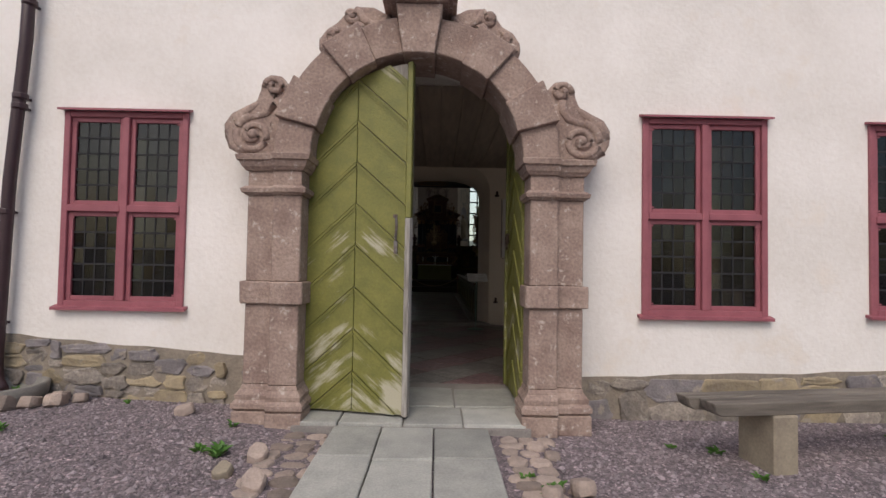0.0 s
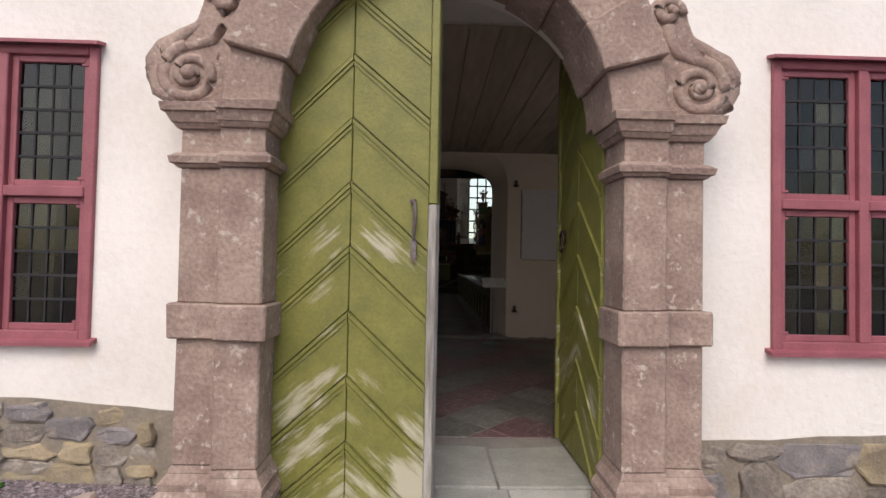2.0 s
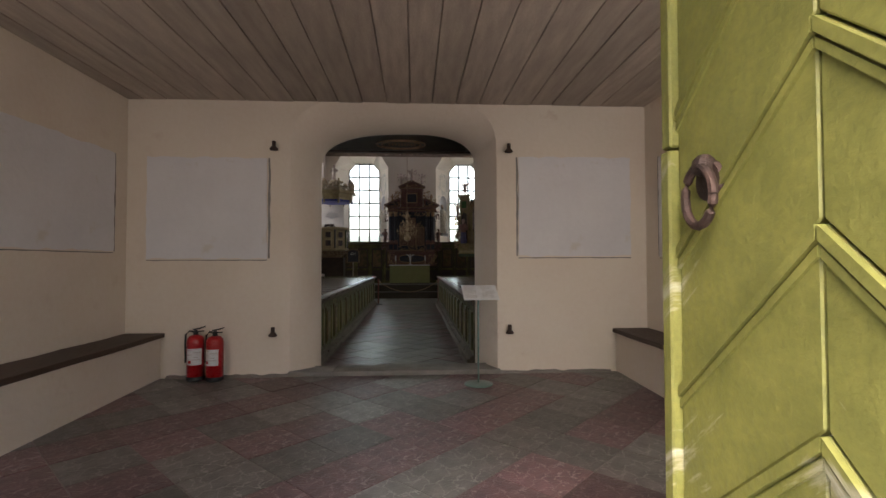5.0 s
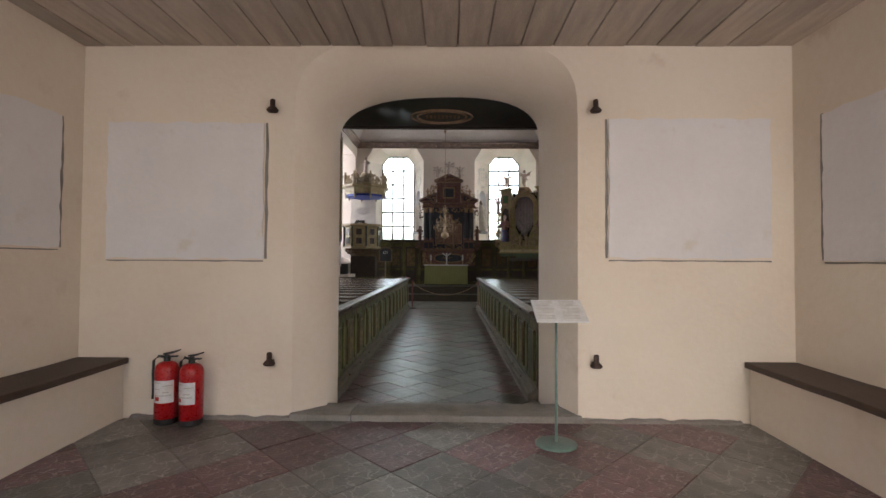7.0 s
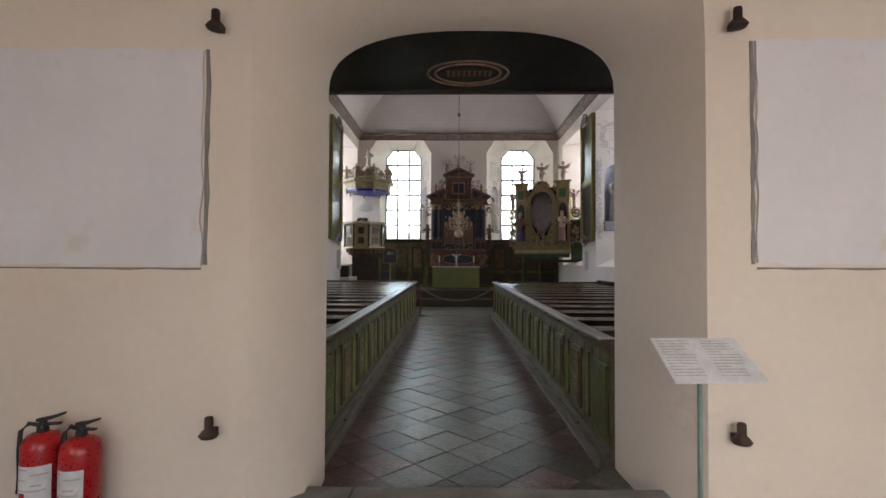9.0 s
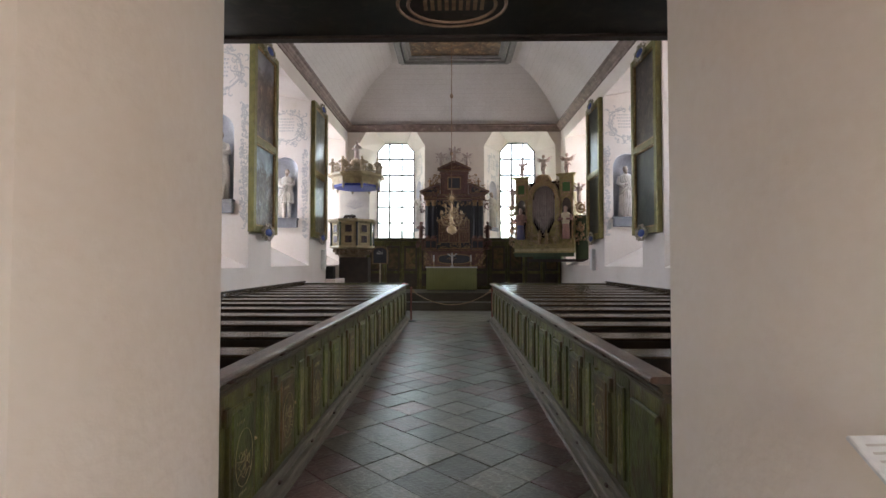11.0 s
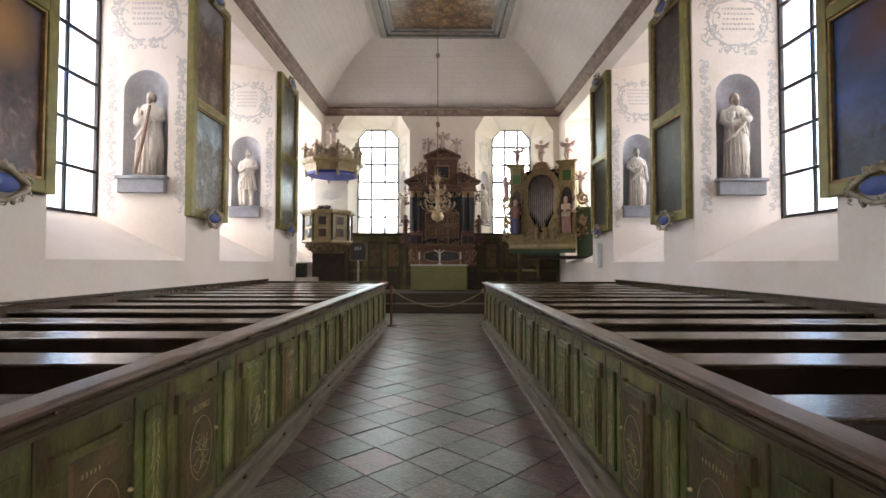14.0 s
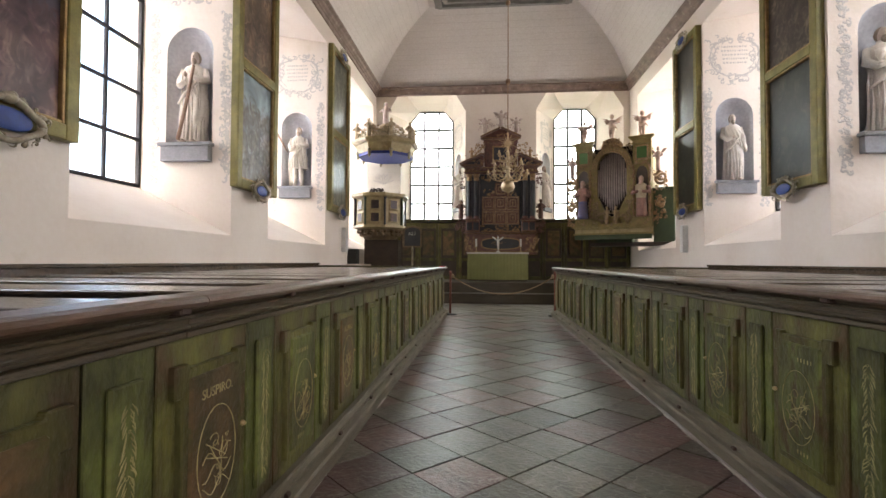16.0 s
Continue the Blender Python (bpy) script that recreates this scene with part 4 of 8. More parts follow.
# loose pebbles over the gravel
def pebbles(name, count, seed, xr, yr, size):
    r = np.random.RandomState(seed)
    x, y = r.uniform(*xr, count), r.uniform(*yr, count)
    keep = ~((x > -1.2) & (x < 1.14)) & ~((np.abs(x) < 1.7) & (y > 3.75)) & (y < 4.33)
    x, y = x[keep], y[keep]
    s = size * r.uniform(0.5, 1.5, len(x))
    base = np.array([(1, 0, 0), (0, 1, 0), (-1, 0, 0), (0, -1, 0), (0, 0, 0.7), (0, 0, -0.7)])
    tri = np.array([(0, 1, 4), (1, 2, 4), (2, 3, 4), (3, 0, 4), (1, 0, 5), (2, 1, 5), (3, 2, 5), (0, 3, 5)])
    z = np.array([ground_z(a, b) for a, b in zip(x, y)])
    verts = base[None] * (s[:, None, None] * r.uniform(0.6, 1.3, (len(x), 6, 1)))
    ang = r.uniform(0, 6.28, len(x))
    ca, sa = np.cos(ang)[:, None], np.sin(ang)[:, None]
    vx = verts[:, :, 0] * ca - verts[:, :, 1] * sa + x[:, None]
    vy = verts[:, :, 0] * sa + verts[:, :, 1] * ca + y[:, None]
    vz = verts[:, :, 2] + z[:, None] + s[:, None] * 0.2
    co = np.stack((vx, vy, vz), -1).reshape(-1, 3)
    fs = (tri[None] + 6 * np.arange(len(x))[:, None, None]).reshape(-1, 3)
    me = bpy.data.meshes.new(name)
    me.from_pydata(co.tolist(), [], fs.tolist())
    me.materials.append(PEBBLE)
    return tagged(new(name, me), "loose purple-grey gravel pebbles on the forecourt", "gravel", "", "stuff")


pebbles("gravel", 26000, 4, (-5.2, 5.8), (0.9, 4.34), 0.012)
pebbles("gravel", 2200, 5, (-5.2, 5.8), (0.9, 4.34), 0.022)
for px, py, r in ((-3.21, 4.2, 0.075), (-2.11, 4.0, 0.08), (-3.34, 4.06, 0.10), (-3.51, 3.98, 0.09), (-3.66, 3.9, 0.12), (-3.42, 4.22, 0.08), (-1.12, 3.15, 0.085), (-1.25, 2.85, 0.07), (-0.98, 2.7, 0.09), (0.98, 2.62, 0.08), (1.2, 2.7, 0.09), (-3.85, 3.82, 0.11)):
    bm = bmesh.new()
    rough_stone(bm, 0, 0, r * 2.3, r * 1.8, r * 0.6, r * 1.2, random.Random(int(px * 100)))
    bmesh.ops.rotate(bm, verts=bm.verts, cent=(0, 0, 0), matrix=Matrix.Rotation(0.35, 3, "Y"))
    o = whole("loose_stone", bm, COBBLE if r > 0.072 else BENCH_STONE, "rounded loose fieldstone lying on the gravel", "stone", "loose stones by the wall")
    o.matrix_world = pose(px, py, ground_z(px, py) + r * 0.45, 0, 0, px * 77)


def weed(x, y, size, seed):
    r = random.Random(seed)
    plant = thing("weed", (x, y, ground_z(x, y)), 0, "small bright green weed growing in gravel", "weed", "weeds in the gravel")
    for i in range(int(26 * size / 0.12)):
        bm = bmesh.new()
        a, tilt, ln = r.uniform(0, 360), r.uniform(8, 60), size * r.uniform(0.6, 1.2)
        w = ln * 0.2
        v = [bm.verts.new(p) for p in ((0, 0, 0), (w, ln * 0.4, 0.01), (w * 0.8, ln * 0.75, 0.005), (0, ln, -0.01), (-w * 0.8, ln * 0.75, 0.005), (-w, ln * 0.4, 0.01), (0, ln * 0.5, -0.006))]
        for k in range(6):
            bm.faces.new((v[6], v[k], v[(k + 1) % 6]))
        o = part("leaf", bm, LEAF, plant)
        o.matrix_basis = pose(r.uniform(-1, 1) * size * 0.4, r.uniform(-1, 1) * size * 0.4, 0.01, tilt, 0, a)


for i, (x, y, s) in enumerate(((-1.42, 3.12, 0.11), (-1.58, 3.2, 0.07), (-3.3, 3.4, 0.08), (-3.1, 2.9, 0.07), (1.0, 2.66, 0.1), (0.86, 2.9, 0.06), (2.2, 3.6, 0.05), (2.55, 3.5, 0.07), (2.6, 3.0, 0.06), (-2.75, 4.2, 0.05), (-1.55, 3.74, 0.06), (-3.9, 4.25, 0.09), (4.4, 3.9, 0.06))):
    weed(x, y, s, i)

# ---- bench, basin, downpipe ----
bench = thing("garden_bench", (2.9, 3.3, -0.06), 8.3, "grey weathered two-plank bench on stone blocks", "bench")
for y0, y1 in ((-0.175, -0.012), (0.01, 0.16)):
    bm = bmesh.new()
    x0 = -0.66 if y0 < -0.1 else -0.74
    prism(bm, [(x0 + 0.05, 0.42), (x0 + 0.01, 0.45), (x0 - 0.01, 0.52), (3.2, 0.52), (3.2, 0.42)], "y", y0, y1)
    bmesh.ops.subdivide_edges(bm, edges=[e for e in bm.edges if e.calc_length() > 2], cuts=16)
    bevel(bm, 0.008)
    roughen(bm, 0.006, 4)
    part("plank", bm, BENCH_WOOD, bench)
for x in (-0.07, 2.5):
    bm = bmesh.new()
    box(bm, x - 0.105, -0.19, -0.06, x + 0.105, 0.18, 0.42)
    bevel(bm, 0.012)
    roughen(bm, 0.006, 5)
    part("support", bm, BENCH_STONE, bench, "pale rough stone block")
basin = thing("stone_basin", (-3.88, 4.08, ground_z(-3.88, 4.0)), 0, "low round grey stone basin under the downpipe", "basin")
bm = bmesh.new()
lathe(bm, [(0.30, -0.02), (0.36, 0.05), (0.37, 0.16), (0.34, 0.17), (0.31, 0.16), (0.28, 0.07), (0.01, 0.05)], 28)
roughen(bm, 0.008, 6)
part("bowl", bm, STONE_GREY, basin, "", True)
pipe = thing("downpipe", (-4.06, 4.26, 0), 0, "dark plum painted rain downpipe on the wall", "downpipe")
bm = bmesh.new()
tube(bm, [(0.16, 0, 5.2), (0.12, 0, 3.6), (0.02, 0, 2.2), (-0.03, 0, 0.45), (-0.02, 0, 0.33), (0.04, -0.05, 0.24), (0.14, -0.12, 0.19)], 0.055, 14)
part("pipe", bm, PIPE, pipe, "", True)
for x, z in ((0.14, 4.0), (0.09, 3.05), (0.085, 2.95), (-0.0, 1.9), (-0.03, 0.8)):
    bm = bmesh.new()
    lathe(bm, [(0.062, -0.03), (0.068, -0.02), (0.068, 0.02), (0.062, 0.03)], 14, (x, 0, z))
    box(bm, x - 0.012, 0.04, z - 0.012, x + 0.012, 0.14, z + 0.012)
    part("collar", bm, PIPE, pipe)

# ---- porch: floor, ceiling boards, fittings ----
WOOD_BROWN = material("brown_bench_board", (0.075, 0.045, 0.032), (0.045, 0.028, 0.021), 0.6, 4, 0.3, 60, stretch=(6, 0.6, 6))
RED_CAN = material("red_enamel", (0.42, 0.012, 0.016), None, 0.3, 8, 0.03, 60)
BLACK = material("black_rubber", (0.02, 0.02, 0.02), None, 0.55, 10, 0.1, 60)
WHITE_PAPER = material("white_label", (0.72, 0.72, 0.72), None, 0.6, 10, 0.03, 60)
GREY_INK = material("grey_ink", (0.52, 0.49, 0.46), None, 0.7, 10, 0.0, 60)
GLAZED = material("pale_green_metal", (0.16, 0.24, 0.21), (0.12, 0.19, 0.17), 0.35, 9, 0.05, 60)


def tile_floor(floor, region, z_at, side, origin, pick, thick=0.03, joint=0.007, joined=None, extra=lambda x, y: True):
    """Square tiles laid on the diagonal, cut at the edges of a convex region."""
    d = side / math.sqrt(2)
    xs, ys = [p[0] for p in region], [p[1] for p in region]
    shared = {}
    i0, i1 = int((min(xs) - origin[0]) / d) - 2, int((max(xs) - origin[0]) / d) + 2
    j0, j1 = int((min(ys) - origin[1]) / d) - 2, int((max(ys) - origin[1]) / d) + 2
    for i in range(i0, i1 + 1):
        for j in range(j0, j1 + 1):
            if (i + j) % 2:
                continue
            cx, cy = origin[0] + i * d, origin[1] + j * d
            k = d - joint * 0.7
            diamond = [(cx + k, cy), (cx, cy + k), (cx - k, cy), (cx, cy - k)]
            cut = clip(diamond, region)
            if len(cut) < 3 or area(cut) < 0.004 or not extra(cx, cy):
                continue
            mat = pick(i, j, cx, cy)
            tiny = random.uniform(-0.003, 0.003)
            if joined is not None:
                prism(joined, cut, "z", z_at(cy) - thick, z_at(cy) + tiny)
                continue
            if abs(area(cut) - 2 * k * k) < 1e-5:
                if mat.name not in shared:
                    bm = bmesh.new()
                    prism(bm, [(k, 0), (0, k), (-k, 0), (0, -k)], "z", -thick, 0)
                    bevel(bm, 0.003)
                    shared[mat.name] = part("tile", bm, mat, floor)
                    o = shared[mat.name]
                else:
                    o = again(shared[mat.name], floor)
            else:
                bm = bmesh.new()
                prism(bm, [(x - cx, y - cy) for x, y in cut], "z", -thick, 0)
                bevel(bm, 0.005)
                o = part("tile", bm, mat, floor)
            o.matrix_basis = pose(cx, cy, z_at(cy) + tiny, 1.0 * math.degrees(math.atan(z_at(1) - z_at(0))) + random.uniform(-0.25, 0.25), random.uniform(-0.25, 0.25), 0)


tile_rnd = random.Random(21)
def porch_pick(i, j, x, y):
    return TILE_GREY if ((i // 2 + j // 2) % 2 == 0) ^ (tile_rnd.random() < 0.22) else TILE_RED


floor_porch = bpy.data.objects["floor_porch"]
tile_floor(floor_porch, [(VX0 + 0.01, 5.21), (VX1 - 0.01, 5.21), (VX1 - 0.01, 9.95), (VX0 + 0.01, 9.95)], lambda y: porch_z(y), 0.5, (-0.25, 9.3), porch_pick)

bm = bmesh.new()
x = VX0 - 0.1
pr = random.Random(8)
while x < VX1 + 0.1:
    w = pr.uniform(0.27, 0.36)
    z = CZ - pr.uniform(0.012, 0.022)
    box(bm, x + 0.006, FIN - 0.05, z, x + w - 0.006, 10.0, CZ + 0.03)
    x += w
bevel(bm, 0.003)
ceil_boards = structure("ceiling_boards", bm, PLANK, "wide bare grey-brown ceiling boards")

for x0, x1, s in ((VX0, -2.84, -1), (2.88, VX1, 1)):
    b = thing("wall_bench", ((x0 + x1) / 2, 7.6, 0.05), 0, "built-in limewashed bench with dark board seat", "bench", "porch benches")
    bm = bmesh.new()
    box(bm, x0 - (x0 + x1) / 2, -2.3, -0.05, x1 - (x0 + x1) / 2, 2.39, 0.575)
    bmesh.ops.subdivide_edges(bm, edges=bm.edges, cuts=6, use_grid_fill=True)
    roughen(bm, 0.012, 3)
    part("base", bm, LIME_IN, b)
    bm = bmesh.new()
    a0, a1 = x0 - (x0 + x1) / 2, x1 - (x0 + x1) / 2
    if s < 0:
        a1 += 0.05
    else:
        a0 -= 0.05
    box(bm, a0, -2.3, 0.58, a1, 2.39, 0.635)
    bmesh.ops.subdivide_edges(bm, edges=[e for e in bm.edges if e.calc_length() > 2], cuts=12)
    bevel(bm, 0.01, 2)
    roughen(bm, 0.008, 2.5)
    part("seat", bm, WOOD_BROWN, b, "worn dark brown board")


def plaque(loc, rz, w, h, dark_at, seed):
    r = random.Random(seed)
    p = thing("plaster_panel", loc, rz, "smooth pale grey plaster panel with frayed edges", "wall panel", "grey panels in the porch")
    bm = bmesh.new()
    n = 16
    out = [(w * i / n, r.uniform(-0.012, 0.012)) for i in range(n + 1)] + [(w + r.uniform(-0.01, 0.01), h * i / n) for i in range(1, n)] + [(w - w * i / n, h + r.uniform(-0.012, 0.012)) for i in range(n + 1)] + [(r.uniform(-0.01, 0.01), h - h * i / n) for i in range(1, n)]
    prism(bm, out, "y", -0.014, 0.01)
    part("plaster", bm, PLAQUE, p)
    bm = bmesh.new()
    x = -0.03 if dark_at == 0 else w + 0.012
    pts = [(x + r.uniform(-0.004, 0.004), h * i / 12) for i in range(13)] + [(x + 0.022 + r.uniform(-0.008, 0.008), h - h * i / 12) for i in range(13)]
    prism(bm, pts, "y", -0.006, 0.01)
    part("bare_edge", bm, STONE_GREY, p, "dark exposed stone edge")
    bm = bmesh.new()
    pts = [(w * i / 14, -0.028 + r.uniform(-0.004, 0.004)) for i in range(15)] + [(w - w * i / 14, -0.016) for i in range(15)]
    prism(bm, pts, "y", -0.005, 0.01)
    part("bare_edge", bm, STONE_GREY, p)
    return p


plaque((-3.03, 10.0, 1.60), 0, 1.46, 1.26, 1, 1)
plaque((1.61, 10.0, 1.62), 0, 1.48, 1.28, 0, 2)
plaque((VX0, 7.9, 1.69), 90, 1.83, 1.16, 1, 3)
plaque((VX1, 9.64, 1.61), -90, 1.83, 1.24, 0, 4)

# threshold step of the passage
step = thing("threshold", (0, 10.15, 0.0), 0, "worn grey stone threshold step in the passage", "step", "", "structure")
for x0, x1 in ((-1.30, -0.74), (-0.735, 1.36)):
    bm = bmesh.new()
    box(bm, x0, -0.2, -0.05, x1, 0.2, 0.19)
    bmesh.ops.subdivide_edges(bm, edges=bm.edges, cuts=4, use_grid_fill=True)
    bevel(bm, 0.012, 2)
    roughen(bm, 0.012, 4)
    part("stone", bm, STONE_GREY, step)

for sx in (-1.475, 1.475):
    for z in (0.69, 3.0):
        pin = thing("hinge_pintle", (sx, 10.0, z), 0, "rusty iron hinge pin set in the wall", "hinge pin", "door pins by the passage")
        bm = bmesh.new()
        box(bm, -0.022, -0.07, -0.045, 0.022, 0.03, -0.015)
        part("bracket", bm, IRON, pin)
        bm = bmesh.new()
        lathe(bm, [(0.045, -0.055), (0.055, -0.04), (0.04, -0.02), (0.024, -0.005), (0.024, 0.05), (0.02, 0.06)], 12, (0, -0.07, 0))
        part("pin", bm, IRON, pin, "", True)


def extinguisher(x, y, rz, h):
    e = thing("fire_extinguisher", (x, y, porch_z(y)), rz, "red fire extinguisher with white label standing on floor", "fire extinguisher", "fire extinguishers")
    bm = bmesh.new()
    lathe(bm, [(0.09, 0.0), (0.1, 0.012), (0.1, 0.05)], 24)
    part("foot_ring", bm, BLACK, e, "black plastic foot")
    bm = bmesh.new()
    lathe(bm, [(0.098, 0.05), (0.098, h - 0.07), (0.09, h - 0.035), (0.07, h - 0.01), (0.04, h + 0.003), (0.03, h + 0.005)], 28)
    part("cylinder", bm, RED_CAN, e, "", True)
    bm = bmesh.new()
    lathe(bm, [(0.0993, h * 0.36), (0.0993, h * 0.72)], 14, (0, 0, 0), (215, 325))
    lab = part("label", bm, WHITE_PAPER, e, "white printed instruction label", True)
    bm = bmesh.new()
    for k, (a0, a1) in enumerate(((222, 262), (270, 318), (222, 255), (270, 300), (225, 310))):
        z = h * 0.68 - k * 0.028
        lathe(bm, [(0.1, z), (0.1, z + 0.009)], 6, (0, 0, 0), (a0, a1))
    part("print", bm, GREY_INK, lab)
    bm = bmesh.new()
    lathe(bm, [(0.0998, h * 0.40), (0.0998, h * 0.46)], 6, (0, 0, 0), (230, 255))
    part("symbol", bm, RED_CAN, lab)
    bm = bmesh.new()
    lathe(bm, [(0.028, h), (0.028, h + 0.03), (0.02, h + 0.045), (0.02, h + 0.06)], 12)
    part("valve", bm, BLACK, e)
    bm = bmesh.new()
    prism(bm, [(-0.03, h + 0.06), (0.05, h + 0.072), (0.11, h + 0.095), (0.112, h + 0.108), (0.04, h + 0.088), (-0.03, h + 0.075)], "y", -0.012, 0.012)
    prism(bm, [(0.0, h + 0.035), (0.09, h + 0.04), (0.092, h + 0.052), (0.0, h + 0.05)], "y", -0.01, 0.01)
    part("lever", bm, BLACK, e)
    bm = bmesh.new()
    tube(bm, [(-0.02, 0.0, h + 0.04), (-0.07, 0.0, h + 0.05), (-0.11, 0.0, h + 0.01), (-0.115, 0.0, h - 0.1), (-0.11, 0.0, h * 0.55), (-0.108, -0.01, h * 0.4)], 0.012, 8)
    part("hose", bm, BLACK, e, "", True)
    return e


extinguisher(-2.375, 9.88, 10, 0.54)
extinguisher(-2.135, 9.85, -10, 0.53)

stand = thing("reading_stand", (1.01, 9.46, porch_z(9.46)), 0, "slim green metal stand with white text board", "sign stand")
bm = bmesh.new()
lathe(bm, [(0.165, 0.0), (0.165, 0.012), (0.15, 0.018), (0.02, 0.022)], 32)
part("base_plate", bm, GLAZED, stand, "", True)
bm = bmesh.new()
tube(bm, [(0, 0, 0.015), (0, 0, 1.03)], 0.011, 12)
part("pole", bm, GLAZED, stand, "", True)
bm = bmesh.new()
box(bm, -0.205, -0.14, -0.006, 0.205, 0.14, 0.006)
bevel(bm, 0.003)
board = part("board", bm, WHITE_PAPER, stand, "white laminated text board")
board.matrix_basis = pose(0.02, -0.02, 1.065, 33, 0, 3)
bm = bmesh.new()
lr = random.Random(2)
for c0 in (-0.185, 0.02):
    for k in range(13):
        ww = 0.15 * lr.uniform(0.8, 1.0) if k % 5 != 4 else 0.07
        y = 0.115 - k * 0.018
        box(bm, c0, y - 0.002, 0.0062, c0 + ww, y + 0.003, 0.0072)
txt = part("text_lines", bm, GREY_INK, board)

# crumbling mortar along the foot of the porch walls
for x0, x1 in ((VX0 + 0.5, -1.15), (1.2, VX1 - 0.5)):
    bm = bmesh.new()
    zf = porch_z(9.95)
    prism(bm, [(9.93, zf - 0.03), (10.01, zf - 0.03), (10.01, zf + 0.03), (9.965, zf + 0.012)], "x", x0, x1)
    bmesh.ops.subdivide_edges(bm, edges=[e for e in bm.edges if e.calc_length() > 0.5], cuts=50)
    roughen(bm, 0.02, 9)
    structure("trim_mortar", bm, JOINT, "crumbling pale mortar at the wall foot")

# ---- nave materials ----
MARBLE = material("white_painted_figure", (0.7, 0.65, 0.58), (0.57, 0.51, 0.45), 0.5, 6, 0.3, 40)
NICHE_GREY = material("grey_blue_niche", (0.58, 0.58, 0.62), (0.5, 0.5, 0.54), 0.9, 2, 0.2, 20)
LEDGE = material("grey_marbled_ledge", (0.24, 0.24, 0.26), (0.17, 0.17, 0.19), 0.6, 5, 0.2, 30, stain=((0.34, 0.34, 0.35), 6, 0.62))
MURAL = material("grey_wall_painting", (0.4, 0.385, 0.375), (0.53, 0.5, 0.48), 0.95, 14, 0.0, 60)
FRAME_OLIVE = material("olive_gold_frame", (0.2, 0.17, 0.045), (0.12, 0.105, 0.03), 0.45, 7, 0.2, 50, metal=0.2)
BLUE_PAINT = material("bright_blue_paint", (0.03, 0.065, 0.26), (0.016, 0.035, 0.16), 0.5, 6, 0.1, 40)
CARVED = material("grey_gold_carving", (0.38, 0.34, 0.27), (0.18, 0.14, 0.08), 0.5, 14, 0.3, 50)
PANEL_A = material("green_pew_panel", (0.1, 0.112, 0.03), (0.042, 0.042, 0.015), 0.46, 7, 0.6, 45, vary=0.25, stain=((0.05, 0.03, 0.014), 6, 0.545), spec=0.4, amount=0.3, stretch=(1, 1, 0.6), grain=0.6)
PANEL_B = material("green_pew_frame", (0.1, 0.094, 0.025), (0.042, 0.034, 0.013), 0.46, 6, 0.6, 45, vary=0.35, stain=((0.07, 0.042, 0.02), 6, 0.55), spec=0.4, amount=0.32, stretch=(1, 1, 0.6), grain=0.6)
INK_GOLD = material("faded_gold_line", (0.4, 0.34, 0.17), (0.17, 0.14, 0.07), 0.55, 20, 0.0, 80)
BROWN_FIELD = material("brown_pew_field", (0.115, 0.068, 0.032), (0.05, 0.04, 0.017), 0.48, 7, 0.5, 45, vary=0.35, spec=0.38, grain=0.6, amount=0.3, stain=((0.07, 0.072, 0.022), 5, 0.56))
CAP_WOOD = material("worn_rail_wood", (0.125, 0.072, 0.046), (0.055, 0.033, 0.023), 0.36, 5, 0.3, 60, stretch=(5, 0.7, 5), vary=0.15, spec=0.45)
BACK_WOOD = material("dark_polished_pew_wood", (0.085, 0.056, 0.036), (0.045, 0.03, 0.02), 0.24, 5, 0.06, 60, stretch=(0.7, 5, 5), vary=0.2, spec=0.85)
BEAM_WOOD = material("pew_base_beam_wood", (0.14, 0.115, 0.08), (0.07, 0.058, 0.04), 0.6, 5, 0.4, 60, stretch=(4, 0.6, 4))
MOULD_WOOD = material("dark_moulding_wood", (0.075, 0.055, 0.028), (0.042, 0.03, 0.018), 0.5, 6, 0.4, 60, stretch=(5, 0.7, 5), stain=((0.13, 0.08, 0.045), 5, 0.6))
CLOTH = material("sage_green_cloth", (0.3, 0.32, 0.145), (0.25, 0.27, 0.12), 0.9, 3, 0.15, 200)
LINEN = material("white_linen", (0.75, 0.75, 0.73), None, 0.9, 6, 0.1, 200)
BLACK_MARBLE = material("blue_black_column", (0.02, 0.022, 0.035), (0.035, 0.035, 0.05), 0.4, 5, 0.05, 60)
BRASS = material("old_brass", (0.55, 0.42, 0.25), (0.34, 0.24, 0.14), 0.38, 12, 0.1, 60, metal=0.6)
PEWTER = material("grey_organ_pipe", (0.33, 0.275, 0.265), (0.22, 0.18, 0.18), 0.35, 6, 0.05, 60, metal=0.6)
ORGAN_GREEN = material("olive_organ_paint", (0.3, 0.235, 0.085), (0.18, 0.145, 0.05), 0.5, 6, 0.2, 50)
LEAF_GREEN = material("green_organ_field", (0.045, 0.13, 0.025), None, 0.5, 6, 0.1, 50)
STONE_CREAM = material("cream_gold_paint", (0.44, 0.36, 0.2), (0.25, 0.19, 0.095), 0.5, 7, 0.2, 50)
POST_RED = material("brown_red_post", (0.26, 0.085, 0.07), None, 0.4, 7, 0.05, 60)
ROPE = material("pale_rope", (0.4, 0.3, 0.2), (0.3, 0.22, 0.15), 0.8, 60, 0.3, 200)
SKIN_WOOD = material("painted_carving", (0.54, 0.4, 0.34), (0.37, 0.25, 0.21), 0.5, 12, 0.2, 50)
ROBE_PINK = material("faded_pink_robe", (0.3, 0.15, 0.125), (0.19, 0.1, 0.085), 0.5, 9, 0.2, 50)
ROBE_WHITE = material("ivory_robe", (0.44, 0.36, 0.26), (0.32, 0.25, 0.17), 0.5, 9, 0.2, 50)
